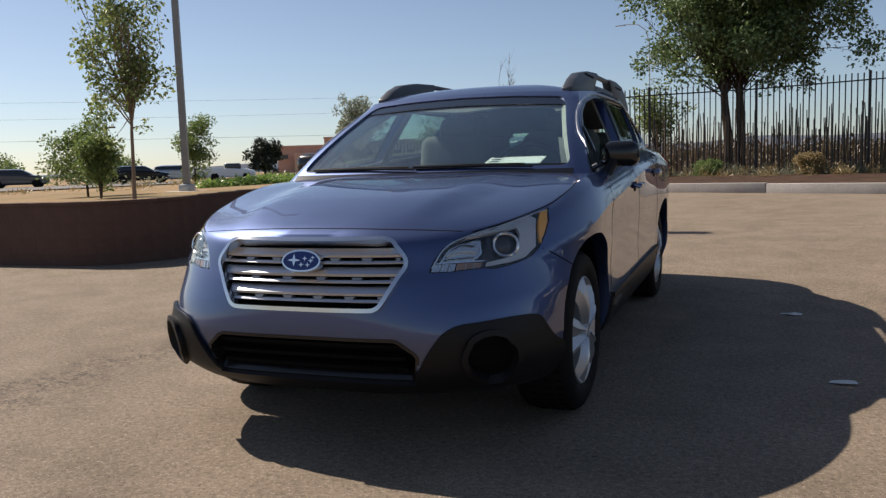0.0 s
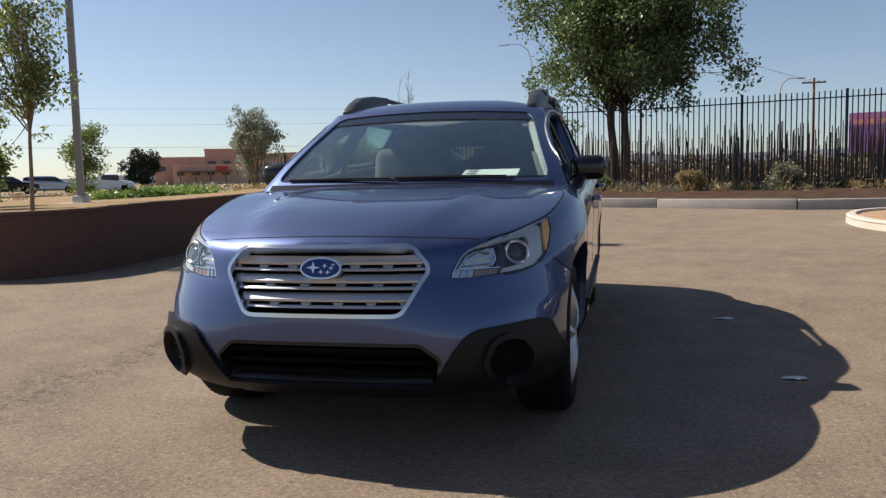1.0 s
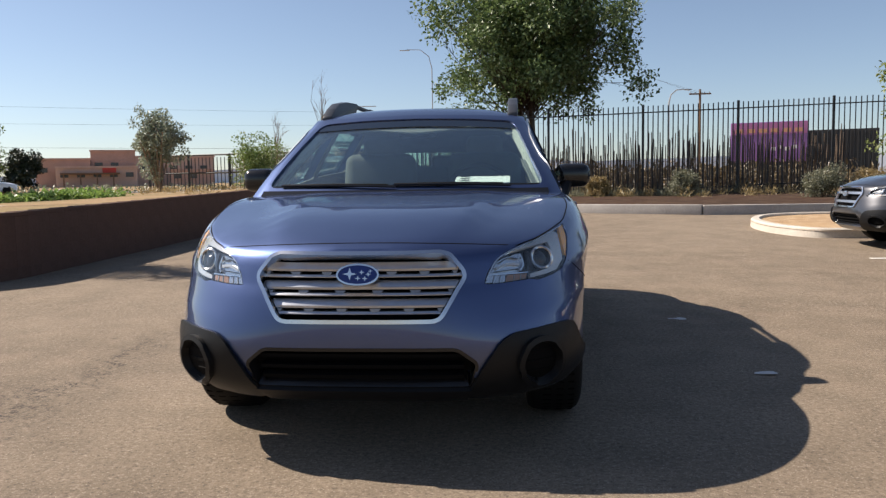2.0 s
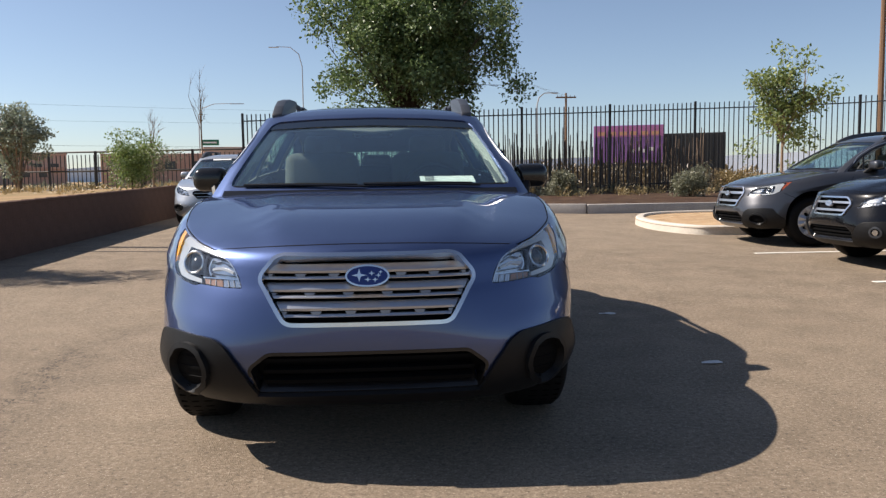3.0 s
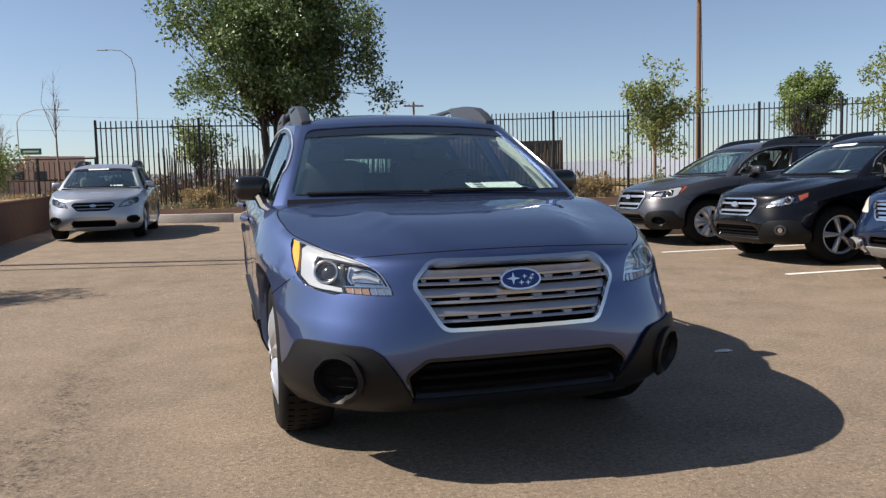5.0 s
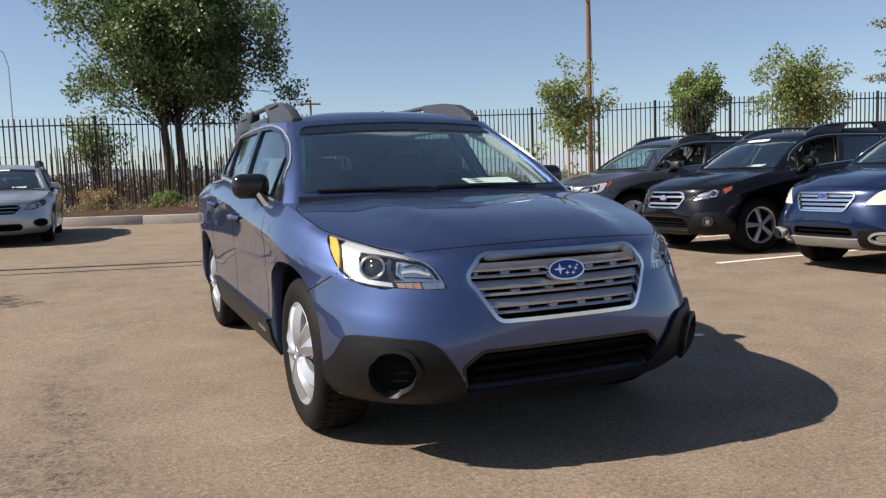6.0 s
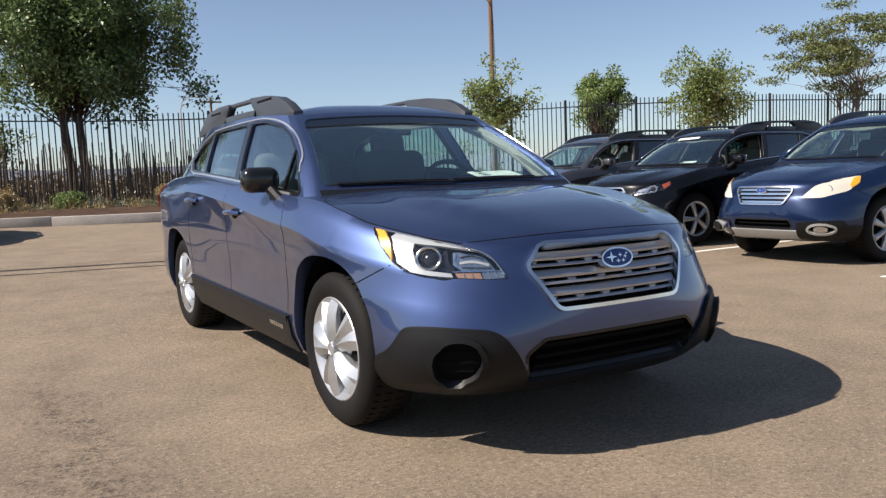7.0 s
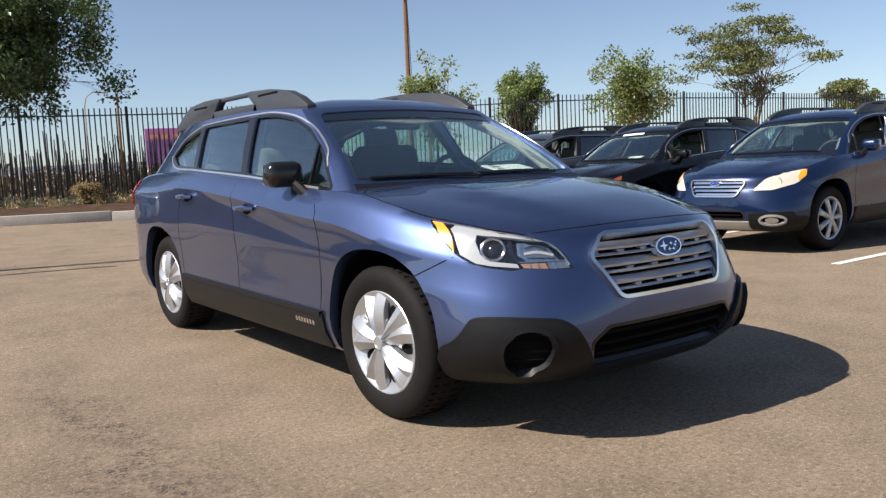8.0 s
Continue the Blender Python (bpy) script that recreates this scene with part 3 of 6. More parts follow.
def cabin_solid(inset=0.0, fine=1.0):
    """The upper cabin (pillars, glass and roof) as one closed solid."""
    base = 0.90 if not inset else 0.70

    def lerp(a, c, h):
        return a + (c - a) * h

    def outline(h):
        d = inset
        arc = 0.085 * math.sin(math.pi * h)
        yc, yk = lerp(-1.34, -0.46, h) + d * 1.2 - arc, lerp(-1.235, -0.42, h) + d * 1.2 - arc
        wk = lerp(0.790, 0.590, h) - d
        px, py = lerp(0.850, 0.622, h) - d, lerp(-1.17, -0.38, h) + d - arc
        wm = lerp(0.868, 0.645, h) + 0.022 * math.sin(math.pi * h) - d
        qx, qy = lerp(0.815, 0.545, h) - d, lerp(2.30, 1.93, h) - d
        rx, ry = lerp(0.74, 0.49, h) - d, lerp(2.48, 2.03, h) - d
        rc = lerp(2.60, 2.11, h) - d
        pts = []
        n = int(12 * fine)
        for i in range(n):
            x = wk * i / n
            pts.append((x, yc + (yk - yc) * (x / wk) ** 2))
        for i in range(3):
            pts.append((lerp(wk, px, i / 3), lerp(yk, py, (i / 3) ** 1.25)))
        n = int(26 * fine)
        for i in range(n):
            t = i / n
            bul = 1 - (2 * t - 1) ** 2
            mid = wm - (px + qx) / 2
            pts.append((lerp(px, qx, t) + mid * bul, lerp(py, qy, t)))
        for i in range(3):
            pts.append((lerp(qx, rx, i / 3), lerp(qy, ry, (i / 3))))
        n = int(8 * fine)
        for i in range(n + 1):
            x = rx * (1 - i / n)
            pts.append((x, rc + (ry - rc) * (x / rx) ** 2))
        return pts

    bm = bmesh.new()

    def row(points, zf):
        return ([bm.verts.new((-x, y, zf(x, y))) for x, y in points][::-1] + [bm.verts.new((x, y, zf(x, y))) for x, y in points])

    rows = []
    drop = 0.6 * inset
    hs = (0.0, 0.1, 0.2, 0.3, 0.4, 0.5, 0.6, 0.7, 0.8, 0.88, 0.94, 1.0)
    for h in hs:
        rows.append(row(outline(h), lambda x, y: (base if h == 0 else 0.90 + (roof_edge(x, y) - drop - 0.90) * h)))
    top = outline(1.0)
    for q in (0.975, 0.94, 0.88, 0.80, 0.70, 0.58, 0.45, 0.30, 0.15, 0.0):
        pts = []
        for x, y in top:
            c = max(0.1, min(1.6, y))
            pts.append((x * q, c + (y - c) * q))
        rows.append(row(pts, lambda x, y: roof_edge(x, y) - drop + 0.058 * (1 - q ** 2.4)))
    n = len(rows[0])
    for a, c in zip(rows, rows[1:]):
        for k in range(n):
            bm.faces.new((a[k], a[(k + 1) % n], c[(k + 1) % n], c[k]))
    bm.faces.new(rows[0][::-1])
    bmesh.ops.remove_doubles(bm, verts=bm.verts, dist=2e-4)
    bmesh.ops.dissolve_degenerate(bm, edges=bm.edges, dist=1e-4)
    bmesh.ops.recalc_face_normals(bm, faces=bm.faces)
    return bm


SQUASH = 0.885


def squashed(bm, k=SQUASH):
    bmesh.ops.scale(bm, vec=(1, 1, k), verts=bm.verts)
    return bm


def make_wheel(parent, at, side, spokes=5, cover=M_HUB, twin=True):
    """One wheel at its hub; side -1 has its outer face towards -x."""
    tyre = lathe(((0.25, -0.100), (0.268, -0.112), (0.300, -0.121), (0.335, -0.121), (0.362, -0.108), (0.378, -0.088), (0.384, -0.05), (0.3845, 0.0),
                  (0.384, 0.05), (0.378, 0.088), (0.36, 0.11), (0.30, 0.12), (0.25, 0.10)), 56, "X", False)
    holder = part("wheel", squashed(tyre), M_RUBBER, parent, "", 50)
    holder.location = at
    if side > 0:
        holder.rotation_euler = (0, 0, math.pi)
    tread = bmesh.new()
    for k in range(54):
        a = 2 * math.pi * k / 54
        rot = Matrix.Rotation(a, 4, "X")
        for h, w in ((-0.070, 0.030), (-0.025, 0.030), (0.03, 0.035)):
            add_box(tread, rot @ Vector((h, 0, 0.3815 if h > -0.05 else 0.379)), (w, 0.008, 0.006), 0, rot @ Matrix.Rotation(0.0, 4, "Z"))
    tagged(part("tread_grooving", squashed(tread), M_TREAD, holder, "", 0), kind="stuff")
    rim = lathe(((0.257, -0.098), (0.257, -0.107), (0.253, -0.110), (0.246, -0.108), (0.232, -0.098), (0.226, -0.060), (0.001, -0.055)), 56, "X", False)
    part("rim_lip", squashed(rim), cover, holder, "")
    if not twin:
        # added black disc gives the shade seen between the spokes
        dark = lathe(((0.224, -0.062), (0.224, -0.066), (0.0, -0.066)), 40)
        part("brake_shadow_disc", squashed(dark), M_VOID, holder, "near-black disc standing in for the shade behind the wheel spokes")
    else:
        dish = lathe(((0.246, -0.106), (0.228, -0.098), (0.20, -0.080), (0.13, -0.074), (0.07, -0.088), (0.001, -0.10)), 48, "X", False)
        part("wheel_cover", squashed(dish), cover, holder, "silver plastic wheel cover")
    sp = bmesh.new()
    if twin:
        section = ((0.020, 0.018, 0.004, -0.126), (0.060, 0.040, 0.010, -0.133), (0.11, 0.058, 0.018, -0.137), (0.16, 0.074, 0.028, -0.134), (0.205, 0.094, 0.040, -0.125), (0.243, 0.128, 0.060, -0.110))
    else:
        section = ((0.030, 0.020, 0.007, -0.124), (0.08, 0.026, 0.009, -0.129), (0.15, 0.030, 0.011, -0.124), (0.232, 0.040, 0.014, -0.112))
    for k in range(spokes):
        rot = Matrix.Rotation(2 * math.pi * k / spokes - 0.26, 3, "X")
        rows = []
        for r, hw, ridge, h in section:
            profile = ((-hw, -0.085), (-hw, h + (0.026 if twin else 0.014)), (-ridge, h), (0, h + (0.020 if twin else 0.0)), (ridge, h), (hw, h + (0.026 if twin else 0.014)), (hw, -0.085))
            rows.append([sp.verts.new(rot @ Vector((hh, off, r))) for off, hh in profile])
        for p, q in zip(rows, rows[1:]):
            for j in range(7):
                sp.faces.new((p[j], p[(j + 1) % 7], q[(j + 1) % 7], q[j]))
        sp.faces.new(rows[0])
        sp.faces.new(rows[-1])
    bmesh.ops.recalc_face_normals(sp, faces=sp.faces)
    part("wheel_cover_spokes", squashed(sp), cover, holder, "silver spoked wheel cover", 22)
    if twin:
        slots = bmesh.new()
        for k in range(spokes):
            rot = Matrix.Rotation(2 * math.pi * k / spokes - 0.26, 3, "X")
            for shift, r0, r1, w in ((math.pi / spokes, 0.120, 0.204, 0.024),):
                rr = Matrix.Rotation(shift, 3, "X")
                hh = -0.0835
                vs = [slots.verts.new(rot @ rr @ Vector((hh, w * math.sin(a), (r0 + r1) / 2 + (r1 - r0) / 2 * math.cos(a)))) for a in [2 * math.pi * j / 12 for j in range(12)]]
                f = slots.faces.new(vs)
                ext = bmesh.ops.extrude_face_region(slots, geom=[f])
                bmesh.ops.translate(slots, vec=(0.012, 0, 0), verts=[v for v in ext["geom"] if isinstance(v, bmesh.types.BMVert)])
        bmesh.ops.recalc_face_normals(slots, faces=slots.faces)
        tagged(part("cooling_slots", squashed(slots), M_VOID, holder, "dark slots in the wheel cover", 0), kind="stuff")
    cap = lathe(((0.040, -0.100), (0.038, -0.122), (0.033, -0.129), (0.026, -0.130), (0.024, -0.128), (0.0, -0.128)), 28)
    part("hub_cap", squashed(cap), cover, holder, "")
    return holder


def spread(poly, d):
    """Moves a polygon's corners away from its middle by d."""
    cx, cz = sum(p[0] for p in poly) / len(poly), sum(p[1] for p in poly) / len(poly)
    out = []
    for x, z in poly:
        v = Vector((x - cx, z - cz))
        v = v * ((v.length + d) / v.length)
        out.append((cx + v.x, cz + v.y))
    return out


GLASS_FRONT = ((-1.02, 1.004), (-0.02, 1.090), (0.12, 1.430), (-0.12, 1.422), (-0.36, 1.384), (-0.57, 1.312), (-0.79, 1.195))
GLASS_REAR = ((0.06, 1.097), (0.86, 1.143), (0.99, 1.427), (0.20, 1.430))
GLASS_QUARTER = ((0.94, 1.150), (1.38, 1.172), (1.60, 1.250), (1.44, 1.345), (1.07, 1.418))
SIDE_GLASS = (GLASS_FRONT, GLASS_REAR, GLASS_QUARTER)
SCREEN = ((-0.722, 1.040), (0.722, 1.040), (0.568, 1.408), (0.3, 1.424), (0.0, 1.430), (-0.3, 1.424), (-0.568, 1.408))
BACKLIGHT = ((-0.60, 1.13), (0.60, 1.13), (0.46, 1.36), (-0.46, 1.36))


def tree_of(bm):
    return BVHTree.FromBMesh(bm)


def ellipse(cx, cz, a, c, n=28):
    return [(cx + a * math.cos(2 * math.pi * k / n), cz + c * math.sin(2 * math.pi * k / n)) for k in range(n)]


def prism_x(poly, x0, x1):
    bm = bmesh.new()
    a = [bm.verts.new((x0, y, z)) for y, z in poly]
    c = [bm.verts.new((x1, y, z)) for y, z in poly]
    n = len(poly)
    for k in range(n):
        bm.faces.new((a[k], a[(k + 1) % n], c[(k + 1) % n], c[k]))
    bm.faces.new(a)
    bm.faces.new(c)
    bmesh.ops.recalc_face_normals(bm, faces=bm.faces)
    return bm


def arch_line(half, high, n=48):
    """The squarish outline of a wheel arch round its middle."""
    out = []
    for k in range(n):
        c, q = math.cos(2 * math.pi * k / n), math.sin(2 * math.pi * k / n)
        out.append((half * math.copysign(abs(c) ** 0.87, c), 0.345 + high * math.copysign(abs(q) ** 0.87, q)))
    return out


def bevelled_bar(skin, half_at, z0, z1):
    """A bar across the grille with a raised crest, following the nose."""
    h = z1 - z0
    bm = bmesh.new()
    rows = []
    for z, back in ((z1, 0.030), (z1 - 0.02 * h, 0.016), (z1 - 0.35 * h, 0.007), (z0 + 0.32 * h, 0.0), (z0 + 0.05 * h, 0.004), (z0, 0.030)):
        hx = half_at(max(z0, min(z1, z))) - 0.013
        row = []
        for i in range(19):
            x = -hx + 2 * hx * i / 18
            p, _, _, _ = skin.ray_cast(Vector((x, -6, z)), Vector((0, 1, 0)))
            row.append(bm.verts.new((x, p.y + (back if back > 0.02 else back * min(1.0, h / 0.032)) + 0.003, z)))
        rows.append(row)
    n = len(rows)
    for j in range(n):
        a, c = rows[j], rows[(j + 1) % n]
        for i in range(18):
            bm.faces.new((a[i], a[i + 1], c[i + 1], c[i]))
    bm.faces.new([r[0] for r in rows])
    bm.faces.new([r[-1] for r in rows])
    bmesh.ops.recalc_face_normals(bm, faces=bm.faces)
    return bm


def build_car(name, label, category, at, paint, spec):
    """A five-door car: body, cabin, glass, lamps, grille, trim, wheels and seats. spec says how its front and trim differ."""
    fine = spec.get("fine", 1.0)
    step = spec.get("step", 0.035)
    car = thing(name, label, category, spec.get("group", ""), "", at)
    raw = body_solid(fine)
    skin = tree_of(raw)
    body_me = to_mesh(raw)
    cab = cabin_solid(0.0, fine)
    cskin = tree_of(cab)
    cab_me = to_mesh(cab)
    lamp_r = spec.get("lamp_r", 0.025)
    lamp, grille, intake, fog = spec["lamp"], spec["grille"], spec["intake"], spec["fog"]
    # what is cut out of the body
    tools = []
    for yw, half in ((-1.478, 0.406), (1.455, 0.425)):
        for s in (-1, 1):
            tools.append(to_mesh(prism_x([(yw + a, c) for a, c in arch_line(half, 0.409)], s * 0.57, s * 1.2)))
    tools.append(to_mesh(skin_patch(skin, rounded(grille, 0.02), "front", 0.03, 0.085, step)))
    tools.append(to_mesh(skin_patch(skin, rounded(intake, 0.02), "front", 0.03, 0.10, step)))
    for sgn in (-1, 1):
        p = rounded(lamp if sgn < 0 else mirror_x(lamp), lamp_r)
        tools.append(to_mesh(skin_patch(skin, p, "front", 0.03, 0.085, step)))
    tools.append(to_mesh(box((0, 0.68, 0.86), (1.50, 3.20, 0.84), 0.05)))
    me = carve(body_me, tools)
    body = part("body", finish(me, paint, 28), paint, car)
    # cabin shell with its openings
    tools = [to_mesh(cabin_solid(0.045, fine))]
    for g in SIDE_GLASS:
        tools.append(to_mesh(prism_x(rounded(g, 0.035), -1.2, -0.35)))
        tools.append(to_mesh(prism_x(rounded(g, 0.035), 0.35, 1.2)))
    tools.append(to_mesh(skin_patch(cskin, rounded(SCREEN, 0.05), "front", 0.05, 0.16, 0.05)))
    tools.append(to_mesh(skin_patch(cskin, rounded(BACKLIGHT, 0.05), "rear", 0.05, 0.16, 0.05)))
    me = carve(cab_me, tools)
    part("cabin_shell", finish(me, paint, 28), paint, car)
    if spec.get("lined"):
        tools = [to_mesh(cabin_solid(0.056, fine))]
        for g in SIDE_GLASS:
            tools.append(to_mesh(prism_x(rounded(g, 0.035), -1.2, -0.35)))
            tools.append(to_mesh(prism_x(rounded(g, 0.035), 0.35, 1.2)))
        tools.append(to_mesh(skin_patch(cskin, rounded(spread(SCREEN, -0.045), 0.05), "front", 0.05, 0.22, 0.05)))
        tools.append(to_mesh(skin_patch(cskin, rounded(BACKLIGHT, 0.05), "rear", 0.05, 0.20, 0.05)))
        tools.append(to_mesh(box((0, 0.6, 0.55), (2.4, 5.0, 0.98))))
        me = carve(to_mesh(cabin_solid(0.0465, fine)), tools)
        part("headliner_and_trim", finish(me, M_LINING, 28), M_LINING, car, "grey cloth headliner and pillar trim")
    tint = spec.get("glass", M_GLASS)

    def pane(nm, poly, view, mat):
        ob = part(nm, skin_patch(cskin, spread(rounded(poly, 0.035), 0.008), view, -0.010, 0.004, 0.05), mat, car)
        ob.visible_shadow = False
        return ob

    screen = pane("windscreen", SCREEN, "front", tint)
    lowband = [(-0.735, 1.030), (0.735, 1.030), (0.722, 1.054), (-0.722, 1.054)]
    part("black_edge_band", skin_patch(cskin, lowband, "front", -0.006, 0.003, 0.05), M_GLOSSBLK, screen, "black printed border of the windscreen")
    topband = [(-0.586, 1.366), (-0.3, 1.378), (0.0, 1.384), (0.3, 1.378), (0.586, 1.366), (0.572, 1.412), (0.3, 1.428), (0.0, 1.435), (-0.3, 1.428), (-0.572, 1.412)]
    part("shade_band", skin_patch(cskin, topband, "front", -0.006, 0.003, 0.05), M_GLASS_SH, screen, "dark shade band along the top of the windscreen").visible_shadow = False
    pane("rear_window", BACKLIGHT, "rear", tint if spec.get("lined") else M_GLASS_DK)
    for view in ("side-", "side+"):
        for g, nm in zip(SIDE_GLASS, ("front_door_window", "rear_door_window", "quarter_window")):
            if nm == "front_door_window" and spec.get("window_down") == view:
                part("window_seal", ribbon(cskin, rounded(g, 0.035), view, 0.022, 0.002, 0.006, True), M_GLOSSBLK, car)
                continue
            w = pane(nm, g, view, spec.get("side_glass", tint) if nm == "front_door_window" else spec.get("rear_glass", tint))
            part("window_seal", ribbon(cskin, rounded(g, 0.035), view, 0.022, 0.002, 0.006, True), M_GLOSSBLK, w)
        pil = [(-0.02, 1.085), (0.12, 1.43), (0.20, 1.43), (0.06, 1.092)]
        part("pillar_cover", skin_patch(cskin, pil, view, 0.004, 0.006, 0.05), M_GLOSSBLK, car)
        pil = [(0.86, 1.140), (0.99, 1.43), (1.07, 1.42), (0.94, 1.148)]
        part("pillar_cover", skin_patch(cskin, pil, view, 0.004, 0.006, 0.05), M_GLOSSBLK, car)
        part("window_divider", ribbon(cskin, [(-0.80, 1.022), (-0.735, 1.225)], view, 0.022, 0.010, 0.016), M_GLOSSBLK, car)
        if spec.get("chrome", True):
            low = [(-0.90, 1.008), (-0.02, 1.082), (0.86, 1.135), (1.39, 1.163), (1.625, 1.25)]
            up = [(-0.905, 1.115), (-0.81, 1.205), (-0.585, 1.326), (-0.37, 1.397), (-0.12, 1.436), (0.14, 1.445), (1.0, 1.441), (1.1, 1.432), (1.46, 1.357), (1.625, 1.25)]
            part("belt_trim", ribbon(cskin, flowing(low), view, 0.014, 0.009, 0.012), M_TRIM, car, "thin chrome trim under the windows")
            part("window_trim", ribbon(cskin, flowing(up), view, 0.012, 0.006, 0.010), M_TRIM, car, "thin chrome trim over the windows")
    # wheel liners and wheels
    for yw in (-1.455, 1.455):
        for s in (-1, 1):
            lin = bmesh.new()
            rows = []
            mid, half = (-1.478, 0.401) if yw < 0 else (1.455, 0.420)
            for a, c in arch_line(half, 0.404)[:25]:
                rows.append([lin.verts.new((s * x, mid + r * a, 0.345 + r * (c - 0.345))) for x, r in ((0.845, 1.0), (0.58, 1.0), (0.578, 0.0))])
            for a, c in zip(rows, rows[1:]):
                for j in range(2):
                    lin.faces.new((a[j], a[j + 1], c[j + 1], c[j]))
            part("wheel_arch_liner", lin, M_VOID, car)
            make_wheel(car, (s * 0.735, yw, 0.338 + spec.get("low", 0.0)), s, spec.get("spokes", 5), spec.get("cover", M_HUB), spec.get("twin", True))
    for yw in (-1.455, 1.455):
        part("axle", tube([(-0.7, yw, 0.31), (0.7, yw, 0.31)], 0.05), M_VOID, car)
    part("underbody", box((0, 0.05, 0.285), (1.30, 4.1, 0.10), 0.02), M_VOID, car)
    # lamps
    for sgn in (-1, 1):
        flip = (lambda p: p) if sgn < 0 else mirror_x
        part("headlight_rim", ribbon(skin, rounded(flip(spread(lamp, -0.001)), lamp_r), "front", 0.008, -0.004, 0.06, True, 0.03), M_GLOSSBLK, car)
        hl = part("headlight", skin_patch(skin, rounded(flip(spread(lamp, -0.002)), lamp_r), "front", -0.046, 0.006, step), spec.get("bowl", M_GLOSSBLK), car)
        if spec.get("clouded"):
            part("lamp_cover", skin_patch(skin, rounded(flip(spread(lamp, -0.003)), lamp_r), "front", 0.001, 0.006, step), M_CLOUDY, hl, "sun-clouded yellowed headlight lens")
        else:
            lens = part("lamp_cover", skin_patch(skin, rounded(flip(spread(lamp, -0.003)), lamp_r), "front", 0.001, 0.004, step), M_LENS, hl, "clear headlight cover")
            lens.visible_shadow = False
        for poly, mat, depth, nm in spec["lamp_pieces"]:
            part(nm, skin_patch(skin, flip(poly), "front", depth, 0.012, step * 0.7), mat, hl)
        for path, wd, dep, mat, nm in spec.get("lamp_lines", ()):
            part(nm, ribbon(skin, flip(flowing(path, 5)), "front", wd, dep, 0.012, False, 0.02), mat, hl)
        px, pz = spec["projector"]
        p, nrm, _, _ = skin.ray_cast(Vector((sgn * -px, -6, pz)), Vector((0, 1, 0)))
        ball = bmesh.new()
        bmesh.ops.create_uvsphere(ball, u_segments=24, v_segments=14, radius=spec.get("proj_r", 0.040))
        axis = (nrm * 0.7 + Vector((0, -0.5, 0))).normalized()
        bmesh.ops.translate(ball, vec=p - nrm * 0.046, verts=ball.verts)
        part("projector_lens", ball, M_REFLECT if spec.get("clouded") else M_GLOSSBLK, hl, "round projector lens")
        ring = bmesh.new()
        e1 = axis.cross(Vector((0, 0, 1))).normalized()
        e2 = e1.cross(axis)
        pts = [p - nrm * 0.014 + e1 * 0.045 * math.cos(a) + e2 * 0.042 * math.sin(a) for a in [2 * math.pi * k / 28 for k in range(29)]]
        add_tube(ring, pts, 0.006, 6)
        part("projector_ring", ring, M_REFLECT, hl, "chrome ring round the projector")
    # grille
    depth = -0.045
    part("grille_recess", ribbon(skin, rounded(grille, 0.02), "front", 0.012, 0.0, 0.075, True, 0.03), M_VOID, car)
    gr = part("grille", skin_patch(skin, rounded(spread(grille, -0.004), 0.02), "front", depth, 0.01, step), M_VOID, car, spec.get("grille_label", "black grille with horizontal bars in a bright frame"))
    part("grille_frame", ribbon(skin, rounded(grille, 0.03), "front", spec.get("frame_w", 0.030), 0.016, 0.040, True, 0.03), spec.get("frame_mat", M_FRAME), gr, "chrome grille frame")
    gx = max(p[0] for p in grille)
    zt, zb = max(p[1] for p in grille), min(p[1] for p in grille)

    def half_at(z):
        out = 0.0
        for i in range(len(grille)):
            (x0, z0), (x1, z1) = grille[i], grille[(i + 1) % len(grille)]
            if (z0 - z) * (z1 - z) <= 0 and abs(z1 - z0) > 1e-6:
                out = max(out, x0 + (x1 - x0) * (z - z0) / (z1 - z0))
        return out

    bars = spec["bars"]
    for i in range(bars):
        if spec.get("slots"):
            # a broad bevelled bar over a row of slots, closed by a thin strip
            tall = zt - zb - 0.024
            top = zt - 0.012 - tall * (0.075 + 0.306 * i)
            z1, z2, z3 = top - tall * 0.150, top - tall * 0.200, top - tall * 0.250
            bar = part("grille_bar", bevelled_bar(skin, half_at, z1, top), M_SATIN, gr, "satin silver grille bar over a row of slots", 20)
            part("lower_strip", bevelled_bar(skin, half_at, z3, z2), M_SATIN, bar, "", 20)
            hx = half_at(z1) - 0.014
            k = round(2 * hx / 0.128)
            for j in range(k + 1):
                cx = -hx + 2 * hx * j / k
                x0, x1 = max(-hx, cx - 0.020), min(hx, cx + 0.020)
                if x1 - x0 > 0.01:
                    part("grille_web", skin_patch(skin, [(x0 + 0.006, z2 - 0.001), (x1 - 0.006, z2 - 0.001), (x1, z1 + 0.001), (x0, z1 + 0.001)], "front", -0.006, 0.020, 0.03), M_TEETH, bar)
            continue
        z = zb + (zt - zb) * (i + 0.62) / (bars + 0.25)
        h = (zt - zb) / (bars + 0.25) * spec.get("bar_fill", 0.5)
        hx = half_at(z) - 0.02
        poly = [(-hx, z - h / 2), (hx, z - h / 2), (hx, z + h / 2), (-hx, z + h / 2)]
        part("grille_bar", skin_patch(skin, poly, "front", -0.004, 0.026, 0.04), spec.get("bar_mat", M_SATIN), gr, "silver horizontal grille bar")
    ex, ez, ea, ec = spec["emblem"]
    em = part("emblem", skin_patch(skin, ellipse(ex, ez, ea, ec), "front", 0.020, 0.03, 0.02), spec.get("emblem_mat", M_EMBLEM), car, "oval emblem with a chrome rim")
    part("emblem_rim", ribbon(skin, ellipse(ex, ez, ea, ec), "front", 0.008, 0.023, 0.03, True, 0.02), M_CHROME, em)
